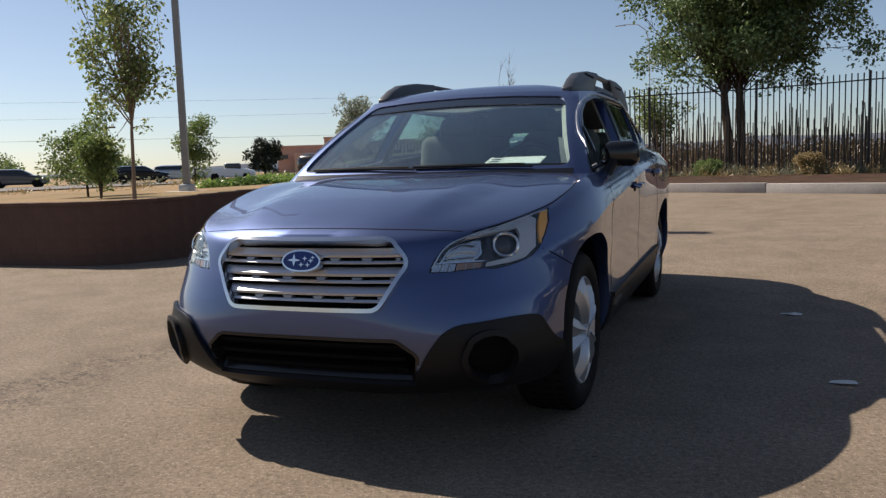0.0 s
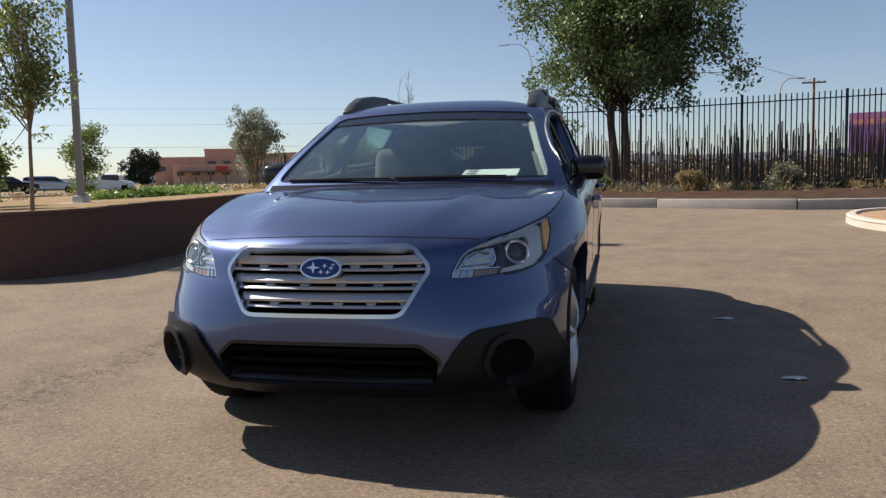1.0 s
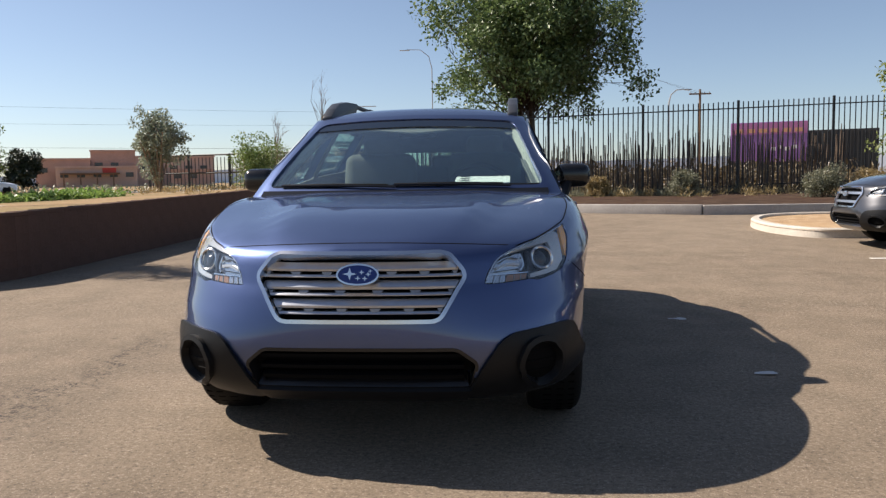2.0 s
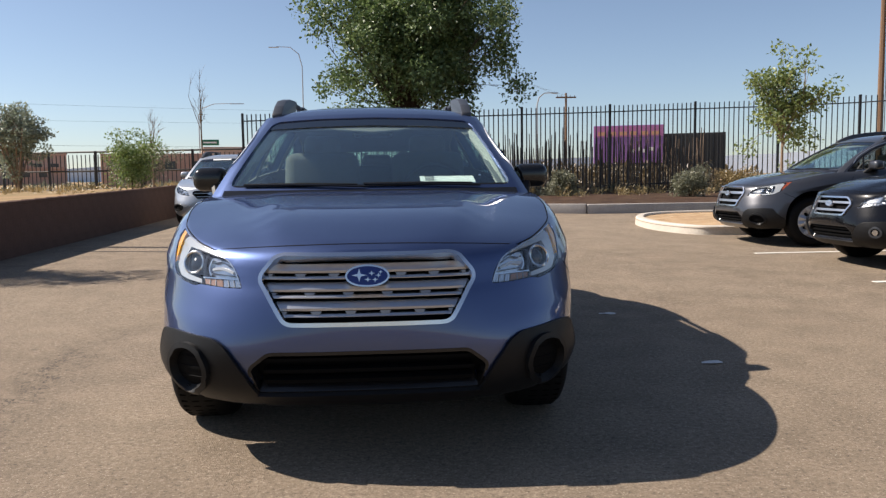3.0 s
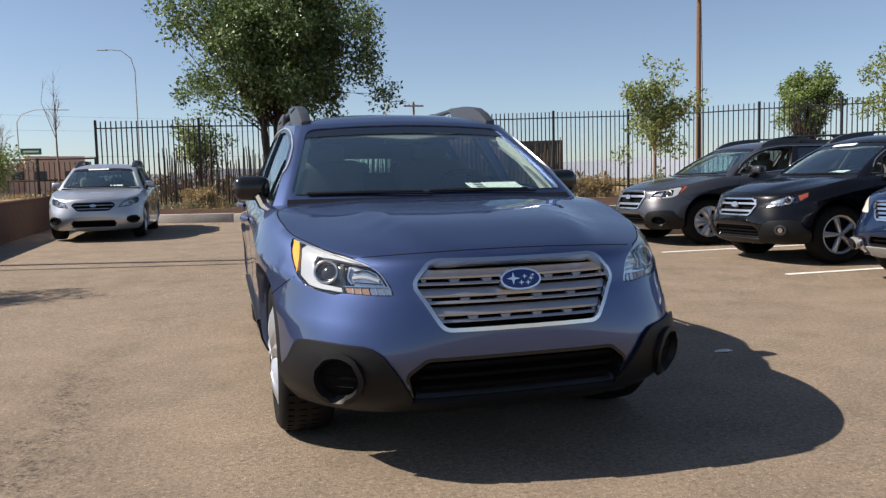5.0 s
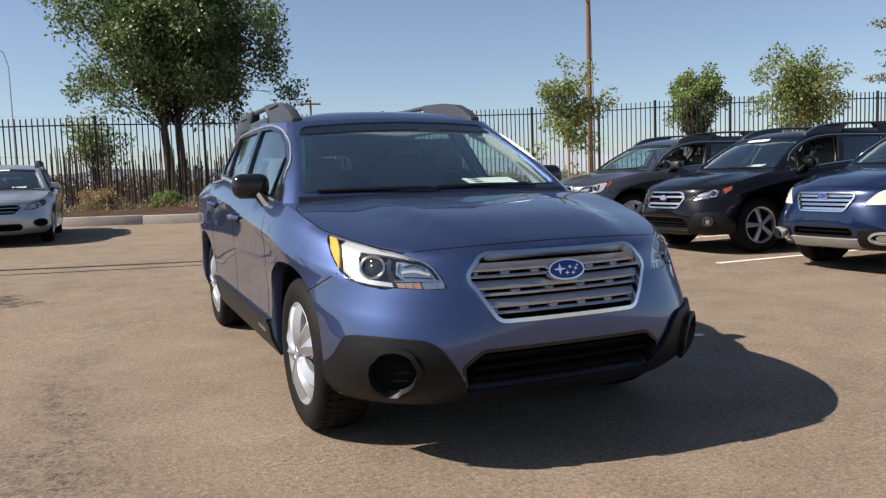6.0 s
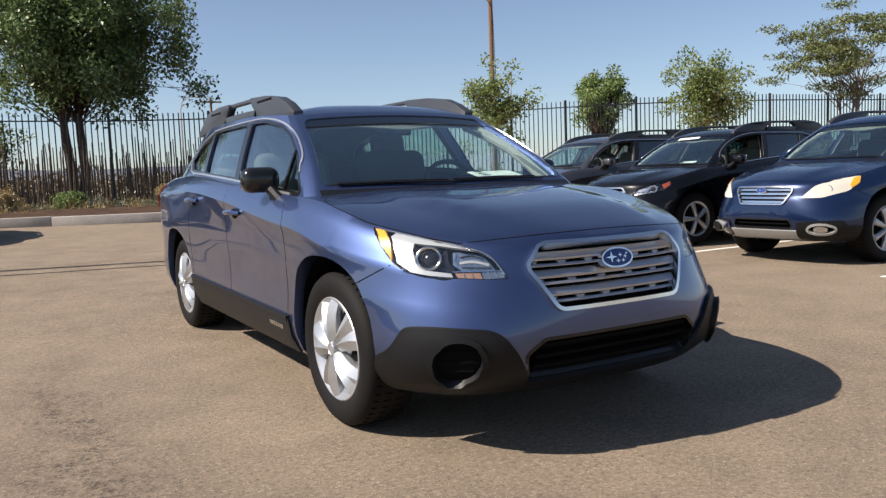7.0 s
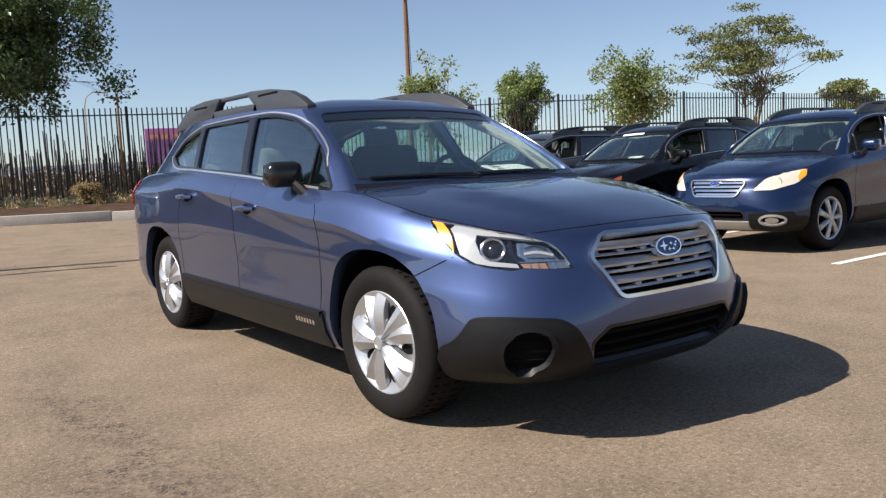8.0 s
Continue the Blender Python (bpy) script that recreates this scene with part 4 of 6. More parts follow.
    for sx, sz, sr in ((-0.38, 0.08, 0.62), (0.20, 0.25, 0.27), (0.52, 0.05, 0.27), (0.36, -0.36, 0.27), (0.02, -0.34, 0.27), (0.62, 0.36, 0.2)):
        star = []
        for k in range(8):
            r = sr * ec * (1.0 if k % 2 == 0 else 0.30)
            star.append((ex + sx * ea + 1.25 * r * math.cos(math.pi * k / 4), ez + sz * ec + r * math.sin(math.pi * k / 4)))
        part("emblem_mark", skin_patch(skin, star, "front", 0.0225, 0.006, 0.02), M_CHROME, em)
    # lower intake
    part("intake_rim", ribbon(skin, rounded(intake, 0.02), "front", 0.016, 0.002, 0.085, True, 0.03), M_GLOSSBLK, car)
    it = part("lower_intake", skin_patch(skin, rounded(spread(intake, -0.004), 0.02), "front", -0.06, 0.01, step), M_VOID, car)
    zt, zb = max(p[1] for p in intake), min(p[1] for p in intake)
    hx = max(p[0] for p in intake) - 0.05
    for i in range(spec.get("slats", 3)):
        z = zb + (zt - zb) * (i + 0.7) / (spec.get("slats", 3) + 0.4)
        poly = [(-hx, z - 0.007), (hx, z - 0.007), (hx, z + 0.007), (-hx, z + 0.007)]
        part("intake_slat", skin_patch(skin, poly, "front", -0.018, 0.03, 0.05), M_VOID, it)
    # bumper cladding and fog lamps
    for sgn in (-1, 1):
        flip = (lambda p: p) if sgn < 0 else mirror_x
        cmat = spec.get("clad_mat", M_CLAD)
        fx, fz, fa, fc = fog
        if spec.get("clad"):
            shell = to_mesh(skin_patch(skin, rounded(flip(spec["clad"]), 0.025), "front", 0.016, 0.03, step))
            if spec.get("deep_fog"):
                shell = carve(shell, [to_mesh(skin_patch(skin, ellipse(sgn * -fx, fz, fa * 1.02, fc * 1.02, 48), "front", 0.06, 0.12, 0.013))])
            cl = part("bumper_cladding", finish(shell, cmat, 35), cmat, car, "dark textured plastic bumper corner")
            part("cladding_edge", ribbon(skin, rounded(flip(spec["clad"]), 0.025), "front", 0.010, 0.0165, 0.012, True, 0.03), cmat, cl)
        else:
            cl = body
        if spec.get("flank"):
            view = "side-" if sgn < 0 else "side+"
            flank = [(-2.075, 0.252), (-2.055, 0.398), (-1.905, 0.392), (-1.895, 0.335), (-1.885, 0.252)]
            part("flank_cladding", skin_patch(skin, flank, view, 0.0155, 0.03, 0.04), cmat, cl)
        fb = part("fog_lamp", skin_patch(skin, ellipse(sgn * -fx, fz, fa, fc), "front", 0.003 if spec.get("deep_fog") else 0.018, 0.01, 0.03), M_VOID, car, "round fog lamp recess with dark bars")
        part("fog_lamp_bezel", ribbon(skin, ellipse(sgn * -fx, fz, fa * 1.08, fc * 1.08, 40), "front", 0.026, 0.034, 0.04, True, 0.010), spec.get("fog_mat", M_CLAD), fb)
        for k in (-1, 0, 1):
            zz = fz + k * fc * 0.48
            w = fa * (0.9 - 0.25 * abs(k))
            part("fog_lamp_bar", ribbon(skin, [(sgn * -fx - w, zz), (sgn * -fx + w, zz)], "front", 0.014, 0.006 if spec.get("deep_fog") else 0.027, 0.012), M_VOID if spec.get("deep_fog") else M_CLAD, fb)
        if spec.get("fog_light"):
            part("fog_lamp_glass", skin_patch(skin, ellipse(sgn * -fx, fz, fa * 0.55, fc * 0.7), "front", 0.026, 0.01, 0.03), M_REFLECT, fb, "clear round fog lamp")
    lip = spec["lip"]
    part("bumper_lip", skin_patch(skin, lip, "front", 0.018, 0.03, step), spec.get("lip_mat", M_CLAD), car, spec.get("lip_label", "dark plastic lower bumper lip"))
    # side trim, seams, handles, mirrors
    for view, s in (("side-", -1), ("side+", 1)):
        sill = [(-1.02, 0.25), (-1.015, 0.415), (0.0, 0.425), (1.015, 0.435), (1.02, 0.25)]
        sc = part("sill_cladding", skin_patch(skin, sill, view, 0.012, 0.03, 0.06), M_CLAD if spec.get("clad") or spec.get("sill") else paint, car, "dark plastic sill cladding" if spec.get("clad") else "")
        part("sill_edge", ribbon(skin, [(-1.0, 0.415), (0.0, 0.425), (1.0, 0.435)], view, 0.03, 0.017, 0.02), M_CLAD if spec.get("clad") or spec.get("sill") else paint, sc)
        if spec.get("badge"):
            for k in range(7):
                y0 = -0.93 + 0.030 * k
                part("badge_mark", skin_patch(skin, [(y0, 0.355), (y0 + 0.019, 0.355), (y0 + 0.019, 0.378), (y0, 0.378)], view, 0.016, 0.006, 0.05), M_CHROME, sc)
        for line in (((-0.99, 0.44), (-1.03, 0.70), (-1.0, 0.90), (-0.93, 0.99)), ((0.02, 0.44), (0.03, 0.75), (0.03, 1.06)), ((0.98, 0.46), (1.02, 0.70), (0.98, 0.86), (0.90, 1.0), (0.90, 1.11))):
            part("door_seam", ribbon(skin, line, view, 0.007, 0.0006, 0.002), M_VOID, car)
        part("bumper_seam", ribbon(skin, [(-1.755, 0.655), (-1.84, 0.695), (-1.925, 0.738)], view, 0.006, 0.0006, 0.002), M_VOID, car)
        for hy, hz in ((-0.04 - 0.14, 0.905), (0.80, 0.965)):
            p, nrm, _, _ = skin.ray_cast(Vector((s * 6, hy, hz)), Vector((-s, 0, 0)))
            # flat dark oval on the door paints the shade of the handle cup
            cup = skin_patch(skin, ellipse(hy, hz - 0.004, 0.062, 0.028), view, 0.0015, 0.004, 0.04)
            h = part("door_handle", cup, M_VOID, car, "painted pull handle over a flat dark oval for the shaded cup")
            bar = tube([p + Vector((s * 0.004, -0.105, 0.0)), p + Vector((s * 0.034, -0.075, 0.004)), p + Vector((s * 0.038, 0.0, 0.006)), p + Vector((s * 0.034, 0.075, 0.004)), p + Vector((s * 0.004, 0.105, 0.0))], [0.012, 0.015, 0.016, 0.015, 0.012], 8)
            part("handle_grip", bar, spec.get("handle", paint), h)
        mr = bmesh.new()
        add_box(mr, (s * 0.890, -0.665, 1.085), (0.190, 0.14, 0.130), 0.05, Matrix.Rotation(s * 0.12, 4, "Z"), 5)
        mirror = part("door_mirror", mr, spec.get("mirror", M_GLOSSBLK), car, "black door mirror housing" if spec.get("mirror") is None else "")
        part("mirror_foot", tube([(s * 0.80, -0.835, 0.955), (s * 0.835, -0.79, 0.985), (s * 0.86, -0.72, 1.04)], [0.030, 0.028, 0.026], 8), M_CLAD, mirror)
        part("mirror_glass", box((s * 0.890, -0.594, 1.085), (0.155, 0.006, 0.10), 0.002), M_CHROME, mirror, "mirror glass")
        part("tail_lamp", skin_patch(skin, [(2.12, 0.90), (2.40, 0.90), (2.42, 1.06), (2.05, 1.08)], view, 0.008, 0.02, 0.04), M_RED, car, "red tail lamp")
    # hood seams
    front_line = [(x, 0.841 - 0.024 * (x / 0.58) ** 2) for x in [-0.58 + 1.16 * i / 14 for i in range(15)]]
    part("hood_seam", ribbon(skin, front_line, "front", 0.006, 0.0006, 0.002), M_VOID, car)
    for s in (-1, 1):
        part("hood_seam", ribbon(skin, flowing([(s * 0.58, -2.108), (s * 0.67, -1.985), (s * 0.765, -1.765), (s * 0.800, -1.563), (s * 0.808, -1.43), (s * 0.79, -1.29), (s * 0.70, -1.17)], 4), "top", 0.006, 0.0006, 0.002), M_VOID, car)
    # cowl and wipers
    part("cowl_panel", skin_patch(cskin, [(-0.745, 0.985), (0.745, 0.985), (0.738, 1.022), (-0.738, 1.022)], "front", 0.004, 0.012, 0.05), M_GLOSSBLK, car, "black plastic cowl under the windscreen")
    for x0, x1 in ((-0.64, -0.03), (-0.04, 0.55)):
        wp = part("wiper", ribbon(cskin, flowing([(x0, 1.043), ((x0 + x1) / 2, 1.042), (x1, 1.032)]), "front", 0.009, 0.014, 0.008), M_GLOSSBLK, car)
        part("wiper_blade", ribbon(cskin, [(x0, 1.050), ((x0 + x1) / 2, 1.052), (x1 - 0.04, 1.047)], "front", 0.007, 0.009, 0.009), M_RUBBER, wp)
    if spec.get("lined"):
        for s in (-1, 1):
            strip = tube([(s * 0.700, -0.985, 1.02), (s * 0.672, -0.86, 1.12), (s * 0.640, -0.72, 1.215), (s * 0.598, -0.54, 1.305), (s * 0.550, -0.36, 1.375)], [0.036, 0.036, 0.036, 0.036, 0.034], 10)
            part("pillar_trim", strip, M_HEADLINER, car, "pale inner trim of the windscreen pillar")
    # roof rails
    if spec.get("rails", True):
        for s in (-1, 1):
            def rz(y):
                return curve_at(y, ROOF_EDGE)
            path = [(s * 0.560, y, rz(y) + h) for y, h in ((0.20, 0.112), (0.5, 0.120), (0.9, 0.122), (1.10, 0.122))]
            rail = part("roof_rail", tube(path, [0.018, 0.016, 0.016, 0.018], 10), M_RAIL, car, "grey plastic roof rail")
            feet = (((-0.39, 0.004), (-0.385, 0.028), (-0.27, 0.075), (-0.14, 0.108), (0.10, 0.125), (0.40, 0.134), (0.46, 0.128), (0.40, 0.090), (0.34, 0.045), (0.36, 0.004)),
                    ((1.00, 0.004), (1.02, 0.045), (0.96, 0.090), (0.90, 0.126), (0.94, 0.138), (1.20, 0.142), (1.48, 0.136), (1.60, 0.112), (1.78, 0.050), (1.84, 0.004)),
                    ((0.28, 0.002), (0.30, 0.052), (0.66, 0.056), (1.04, 0.054), (1.07, 0.002)))
            for poly in feet:
                bm = prism_x([(y, rz(y) + h) for y, h in poly], s * 0.530, s * 0.590)
                bmesh.ops.bevel(bm, geom=list(bm.edges), offset=0.009, segments=2, affect="EDGES", profile=0.5)
                part("rail_foot", bm, M_RAIL, rail)
            for y0, y1 in ((-0.02, 0.26), (1.14, 1.40)):
                part("rail_groove", box((s * 0.591, (y0 + y1) / 2, rz((y0 + y1) / 2) + 0.098), (0.004, y1 - y0, 0.012), 0.001, None, 1), M_VOID, rail)
    # inside
    lining = bmesh.new()
    add_box(lining, (0, 0.68, 0.74), (1.46, 3.16, 0.56))
    bmesh.ops.delete(lining, geom=[f for f in lining.faces if f.normal.z > 0.9], context="FACES")
    bmesh.ops.reverse_faces(lining, faces=lining.faces)
    part("interior_lining", lining, M_TRIMIN, car)
    part("dashboard", box((0, -0.82, 0.965), (1.40, 0.46, 0.15), 0.06, None, 4), M_TRIMIN, car, "dark plastic dashboard")
    for sx in (-0.36, 0.36):
        seat = part("seat", box((sx, -0.02, 0.66), (0.52, 0.52, 0.20), 0.07, None, 4), M_SEAT, car, "grey cloth front seat")
        part("seat_back", box((sx, 0.29, 0.95), (0.50, 0.16, 0.62), 0.075, Matrix.Rotation(-0.22, 4, "X"), 4), M_SEAT, seat)
        part("headrest", box((sx, 0.385, 1.295), (0.25, 0.10, 0.155), 0.045, Matrix.Rotation(-0.18, 4, "X"), 4), M_SEAT, seat)
    bench = part("rear_bench", box((0, 1.05, 0.66), (1.34, 0.5, 0.2), 0.07, None, 4), M_SEAT, car, "grey cloth rear bench")
    part("bench_back", box((0, 1.33, 0.93), (1.30, 0.15, 0.52), 0.07, Matrix.Rotation(-0.3, 4, "X"), 4), M_SEAT, bench)
    for sx in (-0.42, 0.0, 0.42):
        part("headrest", box((sx, 1.43, 1.215), (0.24, 0.09, 0.11), 0.04, None, 3), M_SEAT, bench)
    wheel_pts = [(0.36 + 0.185 * math.cos(a), -0.50 + 0.07 * math.sin(a), 1.0 + 0.155 * math.sin(a)) for a in [2 * math.pi * k / 28 for k in range(29)]]
    sw = part("steering_wheel", tube(wheel_pts, 0.016, 8), M_TRIMIN, car, "dark steering wheel")
    part("steering_hub", box((0.36, -0.52, 1.0), (0.30, 0.06, 0.09), 0.03, None, 3), M_TRIMIN, sw)
    part("rear_view_mirror", box((0.0, -0.44, 1.345), (0.23, 0.035, 0.06), 0.015, None, 3), M_GLOSSBLK, car)
    if spec.get("banner"):
        part("screen_sticker", skin_patch(cskin, [(-0.30, 1.395), (0.10, 1.400), (0.10, 1.425), (-0.30, 1.420)], "front", -0.004, 0.002, 0.05), M_PAPER, screen, "white sticker strip on the windscreen")
    if spec.get("paper"):
        (x0, y0), (x1, y1) = spec["paper"]
        sheet = box(((x0 + x1) / 2, (y0 + y1) / 2, 1.068), (x1 - x0, y1 - y0, 0.004), 0, Matrix.Rotation(0.22, 4, "X"))
        part("paper_sheet", sheet, M_PAPER, car, "white printed sheet lying on the dashboard")
        for k in range(3):
            part("print_bar", box((x0 + 0.05, (y0 + y1) / 2 - 0.05 + 0.045 * k, 1.0655 + 0.0100 * k), (0.05, 0.012, 0.002), 0, Matrix.Rotation(0.22, 4, "X")), M_TRIMIN, car)
    return car


HEX = ((-0.328, 0.800), (-0.392, 0.722), (-0.297, 0.560), (0.297, 0.560), (0.392, 0.722), (0.328, 0.800))
LAMP = ((-0.458, 0.684), (-0.470, 0.725), (-0.497, 0.767), (-0.535, 0.795), (-0.585, 0.815), (-0.635, 0.829), (-0.690, 0.849), (-0.742, 0.870), (-0.775, 0.882),
        (-0.789, 0.834), (-0.787, 0.787), (-0.777, 0.742), (-0.757, 0.714), (-0.720, 0.697), (-0.660, 0.684), (-0.630, 0.691), (-0.520, 0.684))
LAMP_PIECES = (
    (((-0.772, 0.878), (-0.755, 0.868), (-0.766, 0.815), (-0.780, 0.754), (-0.785, 0.790), (-0.786, 0.834)), M_AMBER, -0.004, "amber_marker"),
    (((-0.735, 0.860), (-0.680, 0.841), (-0.620, 0.820), (-0.548, 0.797), (-0.600, 0.806), (-0.655, 0.817), (-0.706, 0.823), (-0.719, 0.800), (-0.723, 0.750), (-0.706, 0.724), (-0.636, 0.712),
      (-0.634, 0.698), (-0.700, 0.704), (-0.744, 0.717), (-0.770, 0.750), (-0.763, 0.800), (-0.752, 0.850)), M_DRL, -0.009, "light_guide"),
    (((-0.615, 0.796), (-0.570, 0.796), (-0.520, 0.770), (-0.492, 0.722), (-0.602, 0.722), (-0.626, 0.748)), M_REFLECT, -0.034, "main_beam_reflector"),
    (((-0.625, 0.714), (-0.548, 0.714), (-0.544, 0.690), (-0.620, 0.697)), M_SIGNAL, -0.014, "turn_signal"),
    (((-0.544, 0.714), (-0.478, 0.714), (-0.466, 0.691), (-0.540, 0.690)), M_REFLECT, -0.014, "side_reflector"),
)
LAMP_LINES = (
    (((-0.768, 0.876), (-0.690, 0.846), (-0.600, 0.816), (-0.535, 0.790), (-0.498, 0.760), (-0.468, 0.700)), 0.006, -0.002, M_REFLECT, "lamp_trim"),
    (((-0.632, 0.800), (-0.640, 0.755), (-0.628, 0.720)), 0.020, -0.020, M_GLOSSBLK, "lamp_fin"),
    (((-0.606, 0.789), (-0.618, 0.755), (-0.606, 0.728)), 0.007, -0.022, M_CHROME, "lamp_fin"),
    (((-0.604, 0.752), (-0.560, 0.756), (-0.512, 0.742)), 0.012, -0.024, M_DRL, "lamp_fin"),
    (((-0.596, 0.775), (-0.560, 0.780), (-0.525, 0.764)), 0.005, -0.026, M_GLOSSBLK, "lamp_fin"),
    (((-0.600, 0.736), (-0.560, 0.734), (-0.505, 0.730)), 0.005, -0.026, M_GLOSSBLK, "lamp_fin"),
    (((-0.630, 0.718), (-0.560, 0.718), (-0.480, 0.717)), 0.005, -0.010, M_CHROME, "lamp_fin"),
    (((-0.600, 0.713), (-0.599, 0.694)), 0.004, -0.011, M_TEETH, "lamp_fin"),
    (((-0.575, 0.713), (-0.573, 0.692)), 0.004, -0.011, M_TEETH, "lamp_fin"),
    (((-0.523, 0.713), (-0.518, 0.691)), 0.004, -0.011, M_TEETH, "lamp_fin"),
    (((-0.500, 0.713), (-0.494, 0.691)), 0.004, -0.011, M_TEETH, "lamp_fin"),
)
CLAD = ((-0.845, 0.387), (-0.823, 0.420), (-0.798, 0.488), (-0.783, 0.513), (-0.722, 0.516), (-0.565, 0.503), (-0.522, 0.480), (-0.472, 0.412), (-0.432, 0.345), (-0.385, 0.262), (-0.60, 0.245), (-0.778, 0.262), (-0.806, 0.290), (-0.834, 0.330))
INTAKE = ((-0.435, 0.40), (-0.362, 0.457), (0.362, 0.457), (0.435, 0.40), (0.408, 0.305), (-0.408, 0.305))
LIP = ((-0.41, 0.303), (0.41, 0.303), (0.385, 0.245), (-0.385, 0.245))

MAIN = dict(window_down="side+", fine=1.35, step=0.028, lamp=LAMP, lamp_pieces=LAMP_PIECES, lamp_lines=LAMP_LINES, projector=(-0.686, 0.768), lamp_r=0.010, grille=HEX, bars=3, bar_fill=0.50, slots=True, frame_w=0.019, lined=True, deep_fog=True,
            emblem=(0, 0.727, 0.076, 0.036), intake=INTAKE, clad=CLAD, fog=(-0.658, 0.392, 0.069, 0.076), lip=LIP, badge=True, paper=((0.255, -0.985), (0.545, -0.83)),
            grille_label="dark grille with three slotted silver bars")


# ---- the lot and the land round it ----
WALL_X, WALL_Y, WALL_R = -4.95, 2.30, 1.1
KERB = ((-7.0, 18.0), (-2.7, 16.1), (-0.8, 15.4), (1.9, 14.3), (4.7, 13.0), (8.0, 13.0), (14.0, 13.6), (40.0, 15.0), (70.0, 16.0))


def lot_z(y):
    return 0.016 * max(0.0, min(y, 18.0) - 1.0)


def left_z(x, y):
    d = math.hypot(max(0.0, WALL_X - x), max(0.0, y - 24.0))
    return 0.25 + (0.45 + 0.016 * max(0.0, min(y, 18) - 2.5)) * math.exp(-d / 24)


def ground_sheet():
    xs = [-3000, -1200, -500, -220, -120, -80, -60, -45, -34, -26, -20, -15, -11, -8, -6.5, -6.2, -6.05, -5.9, -5.75, -5.6, -5.45, -5.3, -5.14, -4.98, -4, 0, 6, 14, 24, 38, 60, 100, 200, 500, 1200, 3000]
    ys = [-3000, -900, -300, -120, -60, -30, -10, 0, 2.34, 2.50, 2.65, 2.8, 2.95, 3.1, 3.25, 3.5, 5, 7, 9, 12, 15, 18, 21, 24, 27, 32, 40, 55, 75, 100, 150, 250, 500, 1200, 3000]

    def h(x, y):
        if x < -5.1 and y > 2.45 and (x < -6.1 or y > 3.45 or math.hypot(x - WALL_X + WALL_R, y - WALL_Y - WALL_R) < WALL_R - 0.19):
            return left_z(x, y)
        if y > 23:
            return 0.38
        return lot_z(y) - 0.06

    me = bpy.data.meshes.new("ground")
    n = len(ys)
    me.from_pydata([(x, y, h(x, y)) for x in xs for y in ys], [],
                   [(i * n + j, (i + 1) * n + j, (i + 1) * n + j + 1, i * n + j + 1) for i in range(len(xs) - 1) for j in range(n - 1)])
    ob = new("ground", finish(me, M_DIRT, 0))
    return tagged(ob, "dry tan dirt and grass land reaching the horizon", "ground", kind="structure")


def kerb_y(x):
    return float(np.interp(x, [k[0] for k in KERB], [k[1] for k in KERB]))


def pavement():
    bm = bmesh.new()
    xs = [-80, -40, -20, -10] + [WALL_X - WALL_R + WALL_R * k / 8 for k in range(8)] + [WALL_X - 0.02, WALL_X, -4, -3, -2, -1, 0, 1, 2, 3, 4, 4.7, 6, 8, 11, 14, 20, 28, 40, 70]
    cols = []
    for x in xs:
        top = kerb_y(x)
        if x < WALL_X - 0.01:
            top = WALL_Y + WALL_R - math.sqrt(max(0.0, WALL_R ** 2 - max(0.0, x - WALL_X + WALL_R) ** 2)) + 0.03
        ys = [-80, -20, -8, -4, -2, 0, 1] + [1 + (top - 1) * k / 8 for k in range(1, 9)]
        cols.append([bm.verts.new((x, y, lot_z(y))) for y in ys])
    for a, c in zip(cols, cols[1:]):
        for j in range(len(a) - 1):
            bm.faces.new((a[j], c[j], c[j + 1], a[j + 1]))
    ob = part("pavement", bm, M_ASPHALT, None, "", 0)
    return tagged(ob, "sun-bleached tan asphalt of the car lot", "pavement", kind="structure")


ground_sheet()
pavement()


def kerb_run(holder, pts, width=0.15, high=0.22, mat=M_KERB, name="kerb_stone", zf=lot_z, piece=2.4):
    """Kerb stones along a line, each a bevelled block with a thin joint."""
    for a, c in zip(pts, pts[1:]):
        a, c = Vector(a), Vector(c)
        cnt = max(1, round((c - a).length / piece))
        for k in range(cnt):
            p, q = a.lerp(c, k / cnt), a.lerp(c, (k + 1) / cnt)
            d = q - p
            mid = (p + q) / 2
            rot = Matrix.Rotation(math.atan2(d.y, d.x), 4, "Z")
            stone = box((0, 0, 0), (d.length - 0.008, width, high + 0.12), 0.022, None, 2)
            ob = part(name, stone, mat, holder)
            ob.matrix_basis = Matrix.Translation((mid.x, mid.y, zf(mid.y) + high / 2 - 0.06)) @ rot


kerb = thing("kerb", "worn concrete kerb along the far side of the lot", "kerb", kind="structure")
kerb_run(kerb, KERB[:7])
kerb_run(kerb, KERB[6:], piece=8)


def bed():
    """Planted strip behind the kerb, up to and past the fence."""
    bm = bmesh.new()
    rows = []
    for x in [-9, -6, -4, -2.7, -1.5, 0, 2, 4, 6, 8, 11, 14, 18, 24, 32, 40, 55, 70]:
        y0 = kerb_y(x) + 0.05
        row = []
        for t in (0, 0.06, 0.2, 0.4, 0.6, 0.8, 1.0):
            y = y0 + (30.0 - y0) * t
            z = lot_z(y0) + 0.17 + 0.03 * min(1, t * 2.2) + 0.04 * noise.noise((x * 0.5, y * 0.5, 3.0))
            row.append(bm.verts.new((x, y, z)))
        rows.append(row)
    for a, c in zip(rows, rows[1:]):
        for j in range(len(a) - 1):
            bm.faces.new((a[j], c[j], c[j + 1], a[j + 1]))
    ob = part("planting_bed", bm, M_MULCH)
    return tagged(ob, "bed of reddish bark mulch and dirt behind the kerb", "planting bed", kind="structure")


bed()

